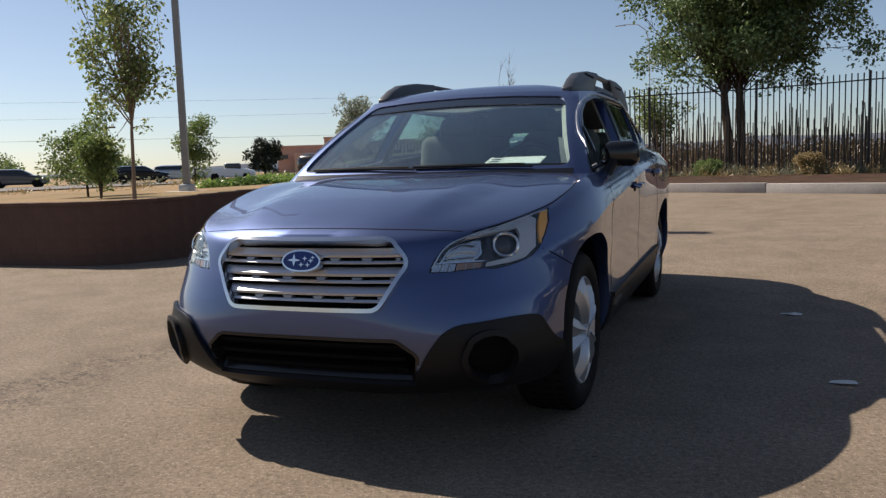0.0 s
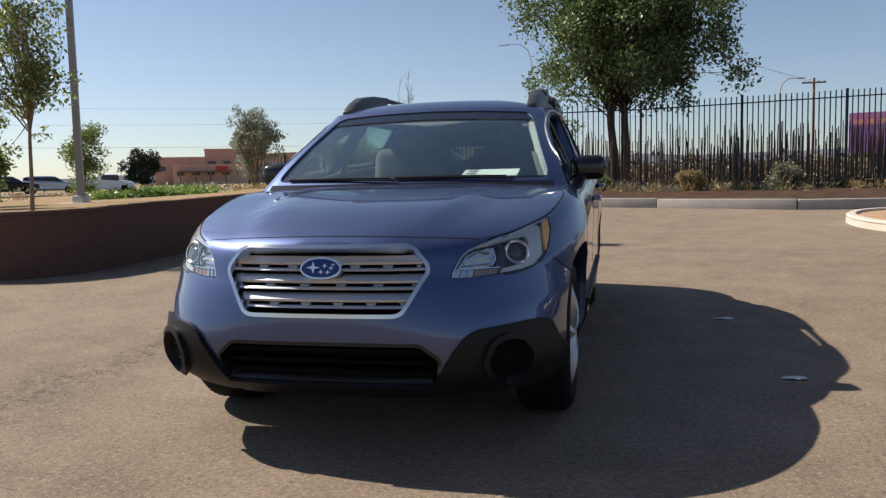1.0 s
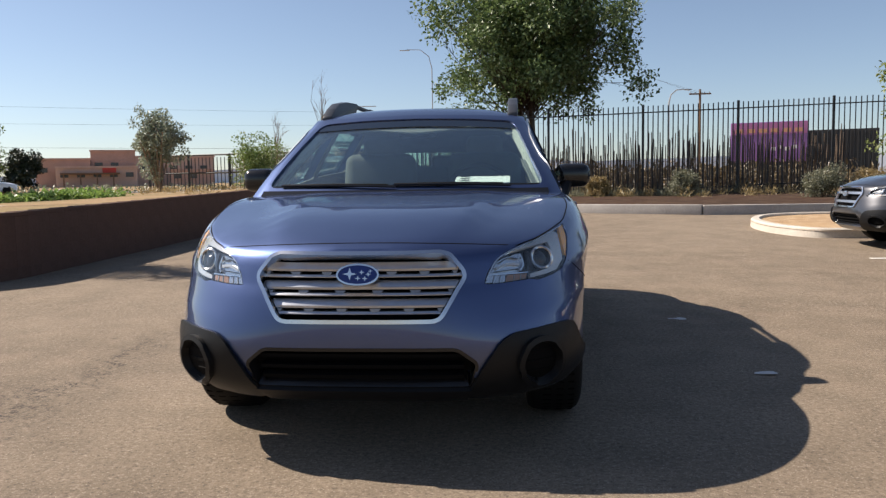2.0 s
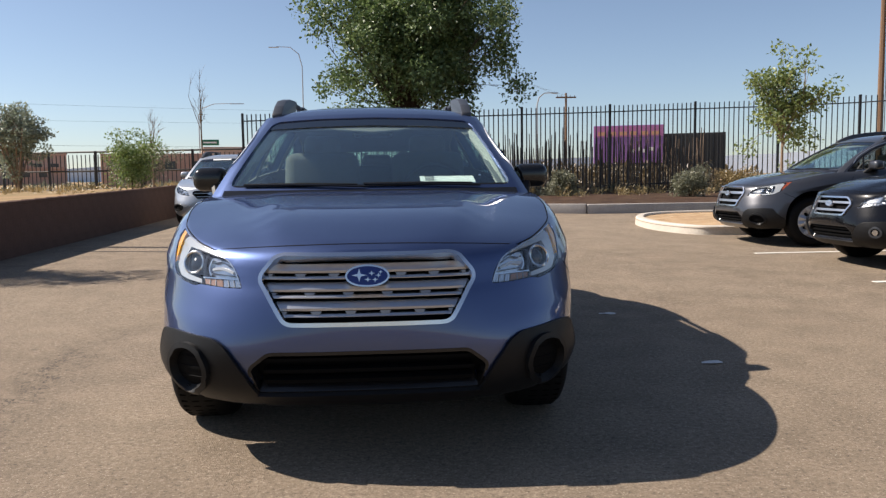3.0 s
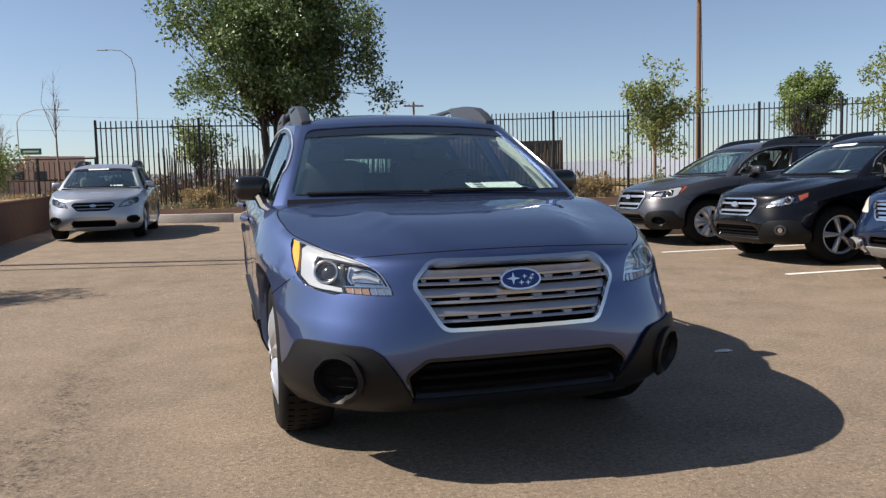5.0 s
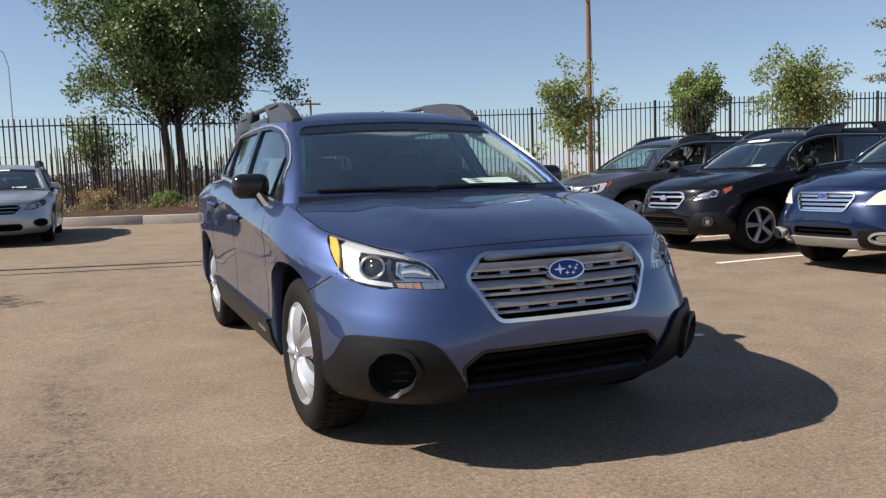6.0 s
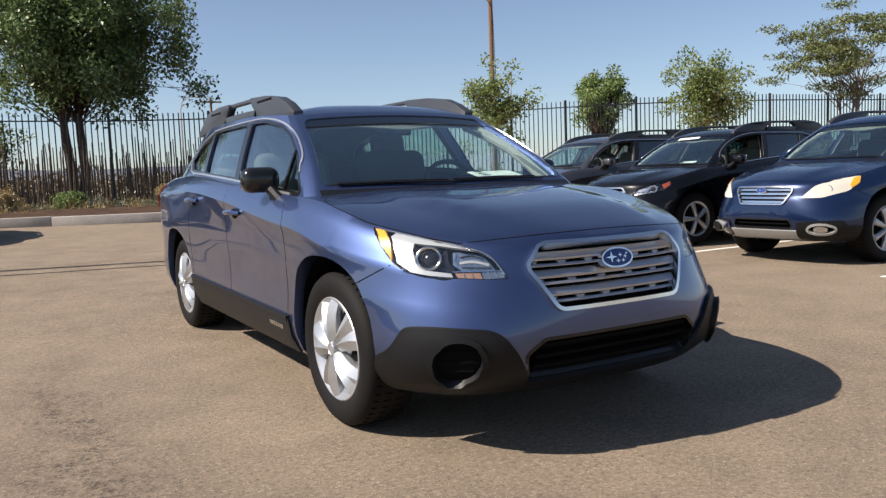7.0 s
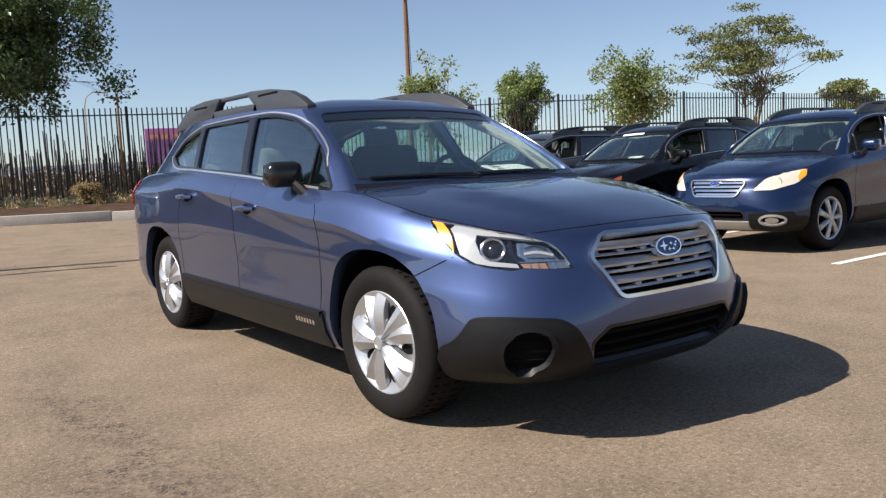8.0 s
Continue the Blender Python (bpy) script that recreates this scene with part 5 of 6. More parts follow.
# island with a pale kerb and gravel
ISLE = [(4.95, 7.35), (5.35, 7.15), (16.0, 7.2), (18.5, 7.3), (18.5, 11.3), (6.2, 11.3), (5.2, 10.7), (4.72, 9.6), (4.65, 8.3)]
ISLE = rounded(ISLE, 0.9, 5)
isle = thing("island_kerb", "pale concrete kerb round a parking island", "kerb", kind="structure")



def loop_kerb(pts, width, high, zf):
    """One cast kerb round a closed loop (counter-clockwise), rounded at its top edges."""
    bm = bmesh.new()
    n = len(pts)
    rings = []
    for i in range(n):
        p, a, c = Vector(pts[i]), Vector(pts[i - 1]), Vector(pts[(i + 1) % n])
        t = ((p - a).normalized() + (c - p).normalized()).normalized()
        nrm = Vector((-t.y, t.x))
        z = zf(p.y)
        rings.append([bm.verts.new((p.x + nrm.x * o, p.y + nrm.y * o, z + h)) for o, h in ((0, -0.1), (0.012, high - 0.02), (0.035, high), (width - 0.02, high), (width, high - 0.02), (width, -0.1))])
    for i in range(n):
        a, c = rings[i], rings[(i + 1) % n]
        for j in range(5):
            bm.faces.new((a[j], a[j + 1], c[j + 1], c[j]))
    bmesh.ops.recalc_face_normals(bm, faces=bm.faces)
    return bm


part("kerb_ring", loop_kerb(ISLE, 0.17, 0.15, lot_z), M_CONC, isle)
fillb = bmesh.new()
fillb.faces.new([fillb.verts.new((x, y, lot_z(y) + 0.11)) for x, y in ISLE])
tagged(part("island_gravel", fillb, M_GRAVEL, None, "", 0), "tan gravel filling the parking island", "gravel", kind="structure")

# painted stall lines and a dark strip laid as an overhead wire's shadow
for y, x0 in ((4.62, 4.75), (2.12, 4.75), (-0.50, 4.85), (-3.15, 4.85)):
    ln = box((x0 + 2.6, y, lot_z(y) + 0.003), (5.2, 0.09, 0.004))
    tagged(part("parking_line", ln, M_LINE), "worn white painted parking line on asphalt", "line", group="parking lines", kind="structure")
shadow_strip = bmesh.new()
prev = None
for k in range(40):
    x = -4.4 + 4.2 * k / 39
    y = 6.50 - 0.21 * (x + 4.4) + 0.03 * noise.noise((x * 1.7, 0.3, 0.1))
    w = 0.030 + 0.014 * noise.noise((x * 3.1, 5.0, 0.0))
    cur = [shadow_strip.verts.new((x, y - w, lot_z(y) + 0.004)), shadow_strip.verts.new((x, y + w, lot_z(y) + 0.004))]
    if prev:
        shadow_strip.faces.new((prev[0], cur[0], cur[1], prev[1]))
    prev = cur
tagged(part("wire_shadow_strip", shadow_strip, M_WIRE_SHADOW, None, "", 0), "shadow line of an overhead wire, painted as a dark strip on the asphalt", "crack", kind="structure")

# road far off to the left
road = bmesh.new()
ra, rb = Vector((-75.0, 20.0)), Vector((-18.0, 88.0))
dv = (rb - ra).normalized()
nv = Vector((-dv.y, dv.x))
ends = []
for k in range(25):
    p = ra - dv * 80 + dv * (k / 24) * 260
    row = []
    for o in (-34, -20, -8, 7):
        q = p + nv * o
        row.append(road.verts.new((q.x, q.y, max(left_z(q.x, q.y), 0.38 if q.y > 200 else 0) + 0.06)))
    ends.append(row)
for a, c in zip(ends, ends[1:]):
    for j in range(3):
        road.faces.new((a[j], a[j + 1], c[j + 1], c[j]))
tagged(part("road", road, M_ROAD), "grey asphalt street beyond the lot", "road", kind="structure")


# ---- block retaining wall ----
def wall_top_step(y):
    return 0.016 * max(0.0, y - 2.5)


wall_root = thing("wall_retaining", "low retaining wall of brown split-face blocks", "wall", kind="structure")


def wall_at(u, inset=0.0):
    """Place and heading on the wall's face, u metres from the middle of its rounded corner (north is positive)."""
    half = WALL_R * math.pi / 4
    cx, cy = WALL_X - WALL_R, WALL_Y + WALL_R
    a = -math.pi / 4 + max(-half, min(half, u)) / WALL_R
    r = WALL_R - inset
    p = Vector((cx + r * math.cos(a), cy + r * math.sin(a), 0))
    if u > half:
        p.y += u - half
    elif u < -half:
        p.x += u + half
    return p, a + math.pi / 2


BL, BH = 0.42, 0.19
core = bmesh.new()
rows = []
for k in range(-60, 106):
    u = 0.21 * k
    ring = []
    for ins, top in ((0.006, False), (0.006, True), (0.19, True), (0.19, False)):
        p, _ = wall_at(u, ins)
        ring.append(core.verts.new((p.x, p.y, 0.735 + wall_top_step(p.y) if top else -0.1)))
    rows.append(ring)
for a, c in zip(rows, rows[1:]):
    for j in range(3):
        core.faces.new((a[j], c[j], c[j + 1], a[j + 1]))
bmesh.ops.recalc_face_normals(core, faces=core.faces)
part("mortar_core", core, M_BLOCK, wall_root, "", 0)
m_block = mesh_of(box((0, 0, 0), (0.20, BL - 0.001, BH - 0.001), 0.001, None, 1), M_BLOCK, 40, "block")
m_bend = mesh_of(box((0, 0, 0), (0.20, BL / 2 - 0.0006, BH - 0.001), 0.001, None, 1), M_BLOCK, 40, "block")
m_cap = mesh_of(box((0, 0, 0), (0.206, BL - 0.0015, 0.045), 0.004, None, 1), M_BLOCK, 40, "cap")
rng = random.Random(5)
for r in range(4):
    for k in range(-28, 80):
        u = BL * (k + (0.5 if r % 2 else 0.0))
        bend = abs(u) < WALL_R * 0.9
        for piece in ((-0.25, 0.25) if bend else (0,)):
            p, a = wall_at(u + piece * BL, 0.10)
            if p.y > 19.6 or (r == 0 and p.y > 14):
                continue
            ob = part("block", m_bend if bend else m_block, M_BLOCK, wall_root)
            ob.matrix_basis = Matrix.Translation((p.x, p.y, BH * (r + 0.5) - 0.035 + wall_top_step(p.y))) @ Matrix.Rotation(a - math.pi / 2, 4, "Z")
for k in range(-34, 50):
    p, a = wall_at(BL * (k + 0.25), 0.10)
    ob = part("cap_block", m_cap, M_BLOCK, wall_root)
    ob.matrix_basis = Matrix.Translation((p.x, p.y, 0.75 + wall_top_step(p.y))) @ Matrix.Rotation(a - math.pi / 2, 4, "Z")


# ---- iron fence ----
POSTS = [(-5.25, 25.3), (-1.75, 24.3), (1.75, 24.3), (5.2, 24.75), (8.7, 25.2), (12.2, 25.55), (15.15, 24.7), (17.6, 23.4), (19.2, 21.75), (21.4, 19.9), (24.0, 18.6),
         (27.0, 17.8), (30.2, 17.3), (33.4, 16.9), (36.6, 16.5), (39.8, 16.1), (43.0, 15.7), (46.2, 15.3), (49.4, 14.9), (52.6, 14.5)]


def fence_top(x):
    return float(np.interp(x, (-5, 1.7, 5.2, 8.7, 12.2, 60), (3.50, 3.50, 3.62, 3.74, 3.86, 3.95)))


fence = thing("iron_fence", "tall black iron picket fence with square posts", "fence")
FH = 3.30
picket_me = mesh_of(box((0, 0, FH / 2), (0.036, 0.036, FH), 0.004, None, 1), M_IRON, 0, "picket")
post_me = mesh_of(box((0, 0, FH / 2 - 0.1), (0.085, 0.085, FH + 0.3), 0.008, None, 1), M_IRON, 0, "post")
far_bm = bmesh.new()
made = 0
for (xa, ya), (xb, yb) in zip(POSTS, POSTS[1:]):
    a, c = Vector((xa, ya, fence_top(xa) - FH)), Vector((xb, yb, fence_top(xb) - FH))
    po = part("post", post_me, M_IRON, fence)
    po.location = a
    d = c - a
    ang = math.atan2(d.y, d.x)
    for hz in (FH - 0.24, 0.22):
        rl = box((0, 0, 0), (d.length, 0.032, 0.042))
        ro = part("rail", rl, M_IRON, fence, "", 0)
        mid = (a + c) / 2
        ro.matrix_basis = Matrix.Translation((mid.x, mid.y, mid.z + hz)) @ Matrix.Rotation(ang, 4, "Z") @ Matrix.Rotation(-math.atan2(d.z, d.length), 4, "Y")
    cnt = round(d.length / 0.185)
    for k in range(1, cnt):
        p = a.lerp(c, k / cnt)
        if made < 295:
            ob = part("picket", picket_me, M_IRON, fence)
            ob.matrix_basis = Matrix.Translation(p + Vector((0, 0, rng.uniform(-0.01, 0.01)))) @ Matrix.Rotation(ang, 4, "Z")
            made += 1
        else:
            add_box(far_bm, p + Vector((0, 0, FH / 2)), (0.036, 0.036, FH))
po = part("post", post_me, M_IRON, fence)
po.location = (POSTS[-1][0], POSTS[-1][1], fence_top(POSTS[-1][0]) - FH)
tagged(part("far_pickets", far_bm, M_IRON, fence, "", 0), kind="stuff")

# lower gate section beyond the corner
gate = thing("iron_gate", "low black iron gate section beyond the fence corner", "gate")
ga, gb = Vector((-5.4, 26.0, 0.4)), Vector((-15.5, 28.6, 0.4))
gd = gb - ga
for k in range(6):
    p = ga.lerp(gb, k / 5)
    part("post", box((p.x, p.y, 1.25), (0.09, 0.09, 2.1), 0.01, None, 1), M_IRON, gate, "", 0)
for hz in (0.25, 1.1, 1.86):
    part("rail", tube([ga + Vector((0, 0, hz)), gb + Vector((0, 0, hz))], 0.035, 6), M_IRON, gate)
for k in range(1, 56):
    p = ga.lerp(gb, k / 56)
    part("picket", box((p.x, p.y, 1.22), (0.028, 0.028, 1.86)), M_IRON, gate, "", 0)

# fence of rough stakes behind
stakes = thing("stake_fence", "rustic fence of uneven weathered wooden stakes", "fence")
stake_mes = []
for k in range(6):
    rs = random.Random(40 + k)
    h = 1.0
    pts = [(rs.uniform(-0.02, 0.02) * t, rs.uniform(-0.02, 0.02) * t, h * t) for t in (0, 0.4, 0.75, 1.0)]
    stake_mes.append(mesh_of(tube(pts, [0.021, 0.021, 0.020, 0.017], 6), M_STAKE, 50, "stake"))
x = -3.2
while x < 13.4:
    yy = 26.0 + 0.10 * x + rng.uniform(-0.15, 0.15)
    base = 0.30
    ob = part("stake", rng.choice(stake_mes), M_STAKE, stakes)
    hh = 1.55 + 0.9 * rng.random() ** 1.3 + 0.35 * noise.noise((x * 0.9, 0.0, 7.0)) + 0.02 * x
    ob.matrix_basis = Matrix.Translation((x, yy, base)) @ Matrix.Rotation(rng.uniform(-0.03, 0.03), 4, "Y") @ Matrix.Diagonal((1, 1, hh, 1))
    x += rng.uniform(0.035, 0.082)
for hz in (0.46,):
    part("stake_rail", tube([(-3.2, 25.72, hz), (13.4, 27.3, hz)], 0.03, 6), M_STAKE, stakes)


# ---- plants ----
def leaf_mesh(clumps, count, size, seed, droop=0.2, long=1.7, mat=M_LEAF, shell=0.55):
    """Many small folded leaves scattered through clumps (centre, radii)."""
    g = np.random.default_rng(seed)
    vol = np.array([c[1][0] * c[1][1] * c[1][2] for c in clumps]) ** (2 / 3)
    pick = g.choice(len(clumps), count, p=vol / vol.sum())
    cen = np.array([c[0] for c in clumps])[pick]
    rad = np.array([c[1] for c in clumps])[pick]
    d = g.normal(size=(count, 3))
    d /= np.linalg.norm(d, axis=1)[:, None]
    r = shell + (1.05 - shell) * g.random(count) ** 0.7
    r = np.where(g.random(count) < 0.2, g.random(count), r)
    pos = cen + d * rad * r[:, None]
    n = g.normal(size=(count, 3)) + np.array([0, 0, 0.5])
    n /= np.linalg.norm(n, axis=1)[:, None]
    a = g.normal(size=(count, 3)) + d * 0.8 - np.array([0, 0, droop])
    a -= n * (a * n).sum(1)[:, None]
    a /= np.linalg.norm(a, axis=1)[:, None] + 1e-9
    b = np.cross(n, a)
    s = size * g.uniform(0.6, 1.35, count)[:, None]
    v = np.empty((count, 4, 3))
    v[:, 0] = pos
    v[:, 1] = pos + a * s * long * 0.5 + b * s * 0.5 + n * s * 0.12
    v[:, 2] = pos + a * s * long
    v[:, 3] = pos + a * s * long * 0.5 - b * s * 0.5 + n * s * 0.12
    idx = np.arange(count)[:, None] * 4
    f = np.concatenate([idx + np.array([[0, 1, 2]]), idx + np.array([[0, 2, 3]])], 0)
    me = bpy.data.meshes.new("leaves")
    me.from_pydata(v.reshape(-1, 3).tolist(), [], f.tolist())
    return finish(me, mat, 0)


def plant(name, label, category, base, trunk_h, trunk_r, crown_c, crown_r, clumps_n, leaves, size, leaf, bark, seed, stems=1, flat=1.0, clump=0.32, shell=0.45, twigs=2, group="", lean_by=0.10, gap=0.0, skirt=0.0, limb=1.0):
    """A tree or shrub: stems, limbs to each clump, twigs, and a crown of loose leaf clumps. Places are from its foot."""
    root = thing(name, label, category, group, "", Matrix.Translation(base))
    rs = random.Random(seed)
    cr = Vector(crown_r)
    cc = Vector(crown_c)
    clumps = []
    for k in range(clumps_n):
        while True:
            d = Vector((rs.uniform(-1, 1), rs.uniform(-1, 1), rs.uniform(-1, 1)))
            if 0.12 < d.length < 1:
                break
        d = d * (0.55 + 0.45 * rs.random()) / max(0.45, d.length) * rs.uniform(0.35, 1.0)
        if d.z < 0:
            k = max(0.1, 1 - d.z * d.z) ** -skirt
            d.x, d.y = d.x * k, d.y * k
        c = cc + Vector((d.x * cr.x, d.y * cr.y, d.z * cr.z))
        rr = clump * (cr.x * cr.y * cr.z) ** (1 / 3) * rs.uniform(0.6, 1.25)
        clumps.append((tuple(c), (rr * rs.uniform(0.8, 1.3), rr * rs.uniform(0.8, 1.3), rr * flat * rs.uniform(0.7, 1.1))))
    wood = bmesh.new()
    tops = []
    for s in range(stems):
        lean = Vector((rs.uniform(-1, 1), rs.uniform(-1, 1), 0)) * (lean_by * trunk_h if stems > 1 else 0.03 * trunk_h)
        foot = Vector((rs.uniform(-1, 1), rs.uniform(-1, 1), 0)) * (trunk_r * 1.6 if stems > 1 and not gap else 0) + Vector((gap * (s - (stems - 1) / 2), 0, 0))
        pts = [foot + Vector((0, 0, -0.15))]
        for t in (0.06, 0.3, 0.6, 1.0):
            pts.append(foot + lean * t + Vector((rs.uniform(-1, 1), rs.uniform(-1, 1), 0)) * trunk_r * 0.5 + Vector((0, 0, trunk_h * t)))
        add_tube(wood, pts, [trunk_r * 1.35, trunk_r * 1.05, trunk_r * 0.9, trunk_r * 0.78, trunk_r * 0.55], 9)
        tops.append(pts)
    part("trunk", wood, bark, root, "", 60)
    limbs = bmesh.new()
    for c, rad in clumps:
        pts = rs.choice(tops)
        a = pts[-1].lerp(pts[-2], rs.random() * 0.9) if c[2] > pts[-1].z * 0.8 else pts[-2].lerp(pts[-1], rs.random() * 0.6)
        e = Vector(c)
        m = a.lerp(e, 0.5) + Vector((rs.uniform(-1, 1), rs.uniform(-1, 1), rs.uniform(-0.2, 0.9))) * (e - a).length * 0.12
        r0 = trunk_r * rs.uniform(0.22, 0.42) * limb
        add_tube(limbs, [a, a.lerp(m, 0.55), m, m.lerp(e, 0.6), e], [r0, r0 * 0.8, r0 * 0.6, r0 * 0.38, r0 * 0.12], 5, False)
        for _ in range(twigs):
            o = Vector((rs.uniform(-1, 1) * rad[0], rs.uniform(-1, 1) * rad[1], rs.uniform(-0.8, 1) * rad[2]))
            add_tube(limbs, [m.lerp(e, 0.5), m.lerp(e, 0.8) + o * 0.4, e + o], [r0 * 0.35, r0 * 0.22, r0 * 0.06], 4, False)
    part("branchwork", limbs, bark, root, "", 60)
    if leaves:
        crown = part("crown", leaf_mesh(clumps, leaves, size, seed, mat=leaf, shell=shell), leaf, root)
    return root


plant("elm_tree", "large leafy elm tree with a dark forked trunk behind the fence", "tree", (1.0, 27.6, 0.35), 4.4, 0.19, (0.45, 0, 6.5), (5.0, 4.5, 4.5),
      210, 62000, 0.092, M_LEAF, M_BARK, 14, stems=2, clump=0.170, shell=0.2, lean_by=0.06, gap=0.42, skirt=0.08, limb=0.45)
plant("elm_sapling", "small leafy elm growing beside the fence corner", "tree", (-1.9, 27.6, 0.35), 1.2, 0.05, (0, 0, 2.4), (1.45, 1.1, 1.45), 46, 2600, 0.075, M_LEAF_Y, M_BARK, 12, clump=0.3)
plant("young_ash_tree", "slender young ash tree with yellow-green leaves in the island", "tree", (8.22, 10.75, 0.25), 2.1, 0.035, (0, 0, 2.15), (1.05, 1.05, 1.45), 70, 4000, 0.050,
      M_LEAF_Y, M_BARKLT, 21, clump=0.19, group="young lot trees")
plant("young_ash_tree", "young ash tree with yellow-green leaves behind parked cars", "tree", (15.4, 10.9, 0.25), 2.6, 0.045, (0, 0, 2.75), (1.35, 1.35, 1.65), 70, 8200, 0.052,
      M_LEAF_Y, M_BARKLT, 22, clump=0.20, group="young lot trees")
plant("elm_tree", "bushy green elm standing behind the iron fence", "tree", (26.5, 28.0, 0.38), 2.2, 0.10, (0, 0, 4.15), (1.85, 1.85, 2.75), 90, 9500, 0.085, M_LEAF_G, M_BARK, 23, clump=0.17)
plant("young_ash_tree", "slender young ash tree on the bank above the wall", "tree", (-7.0, 4.6, 0.66), 1.7, 0.030, (-0.06, 0, 2.3), (0.84, 0.84, 1.55), 80, 5400, 0.040,
      M_LEAF_Y, M_BARKLT, 24, clump=0.19, group="young lot trees")
pine = plant("pine_tree", "tall open pine with flat layered crowns and bare limbs", "tree", (38.5, 22.0, 0.38), 4.8, 0.085, (0, 0, 6.7), (5.8, 4.8, 3.3), 58, 15000, 0.085, M_LEAF_P, M_BARKLT, 25,
             flat=0.30, clump=0.20, shell=0.2, stems=4, lean_by=0.26)
plant("pine_tree", "smaller pine far behind the fence", "tree", (58.0, 26.0, 0.38), 3.5, 0.16, (0, 0, 4.6), (3.0, 3.0, 1.8), 18, 4000, 0.14, M_LEAF_P, M_BARKLT, 26, flat=0.4)
for base, r, h, lf, seed, lab in (((-10.9, 7.6), 0.74, 1.75, M_LEAF_G, 31, "leafy green upright shrub on the bank"), ((-9.1, 6.1), 0.44, 1.6, M_LEAF_G, 32, "bright green upright shrub on the bank"),
                                  ((-11.6, 11.9), 0.55, 2.0, M_LEAF_G, 33, "thin green shrub beside the lamp pole"),
                                  ((-6.35, 15.6), 0.85, 1.5, M_LEAF_G, 34, "light green shrub above the wall"), ((-7.6, 20.5), 1.3, 1.5, M_LEAF_S, 35, "grey-green shrub beside the wall"),
                                  ((9.4, 18.8), 0.75, 1.0, M_LEAF_S, 36, "grey sage bush in the mulch bed"), ((6.2, 22.2), 0.6, 1.1, M_LEAF_S, 37, "grey sage bush at the fence"),
                                  ((3.3, 22.8), 0.6, 0.8, M_STRAW, 38, "clump of dry weeds at the fence"), ((-1.6, 23.4), 0.9, 0.9, M_STRAW, 39, "clump of dry yellow weeds at the fence"),
                                  ((12.6, 22.6), 0.9, 1.0, M_STRAW, 40, "clump of dry yellow weeds at the fence"), ((15.0, 22.0), 0.9, 0.9, M_LEAF_S, 41, "grey sage bush at the fence"),
                                  ((0.2, 23.2), 0.6, 0.7, M_LEAF_G, 42, "green weeds at the foot of the fence")):
    z = left_z(*base) - 0.02 if base[0] < -5 else 0.33
    plant("shrub", lab, "shrub", (base[0], base[1], z), h * 0.35, 0.016, (0, 0, h * 0.50), (r, r, h * 0.52), 34, 5600, 0.036, lf, M_BARK, seed, stems=3, clump=0.33, shell=0.2, group="shrubs")
plant("olive_shrub", "tall half-dead olive shrub with grey leaves and bare stems", "shrub", (-11.7, 21.4, left_z(-11.7, 21.4)), 2.0, 0.032, (0, 0, 1.8), (1.2, 1.15, 1.6), 100, 7000, 0.058, M_LEAF_O, M_BARKLT, 51, stems=10, clump=0.17, twigs=4, lean_by=0.42)
plant("dead_tree", "thin bare leafless young tree", "tree", (-5.5, 19.6, 0.85), 2.4, 0.03, (0, 0, 2.8), (0.55, 0.5, 1.1), 16, 0, 0.05, M_LEAF_S, M_BARKLT, 52, twigs=4)
plant("dead_tree", "thin bare leafless young tree", "tree", (-6.8, 19.0, 0.85), 1.4, 0.028, (0, 0, 1.9), (0.6, 0.5, 0.8), 14, 0, 0.05, M_LEAF_S, M_BARKLT, 53, twigs=4)
plant("juniper", "dark round juniper far beyond the wall", "tree", (-91.8, 136.6, 0.2), 2.0, 0.35, (0, 0, 4.1), (4.2, 4.2, 4.1), 60, 9500, 0.30, M_LEAF_J, M_BARK, 54, clump=0.28, shell=0.3)
for k, (px, py, r, h) in enumerate(((-52, 50, 2.6, 2.6), (-66, 52, 3.2, 3.4), (-75, 40, 3.2, 3.0), (-61, 62, 3.0, 3.2))):
    plant("far_shrub", "round green tree beyond the street", "tree", (px, py, 0.25), h * 0.4, 0.10, (0, 0, h * 0.55), (r, r, h * 0.5), 20, 2600, 0.16, (M_LEAF, M_LEAF_G)[k % 2], M_BARK, 60 + k, clump=0.4, group="trees beyond the street")
low = []
for k in range(24):
    t = 0.62 * k / 23 - 0.12
    low.append(((-10.2 + 1.6 * t + rng.uniform(-0.5, 0.5), 11.2 + 4.6 * t + rng.uniform(-0.4, 0.4), 0.72 + rng.uniform(0, 0.06)), (0.38, 0.38, 0.15 + 0.14 * t)))
tagged(new("ground_cover", leaf_mesh(low, 9000, 0.055, 71, mat=M_LEAF_B, shell=0.1)), "low bright green ground-cover plants above the wall", "plants", kind="stuff")
tuft = []
for k in range(170):
    x = rng.uniform(-5, 22)
    y = rng.uniform(20.5, 29.5)
    tuft.append(((x, y, 0.42), (0.25, 0.25, 0.16 + 0.22 * rng.random())))
for k in range(120):
    x = rng.uniform(-22, -6.2)
    y = rng.uniform(12, 26)
    tuft.append(((x, y, left_z(x, y) + 0.02), (0.25, 0.25, 0.06)))
tagged(new("dry_grass", leaf_mesh(tuft, 18000, 0.022, 72, droop=-1.6, long=7.0, mat=M_STRAW, shell=0.1)), "tufts of dry straw-coloured grass", "grass", kind="stuff")
weeds = []
for k in range(70):
    x = rng.uniform(-3.2, 7)
    weeds.append(((x, rng.uniform(22.6, 24.2), 0.40), (0.32, 0.30, 0.14 + 0.30 * rng.random() ** 2)))
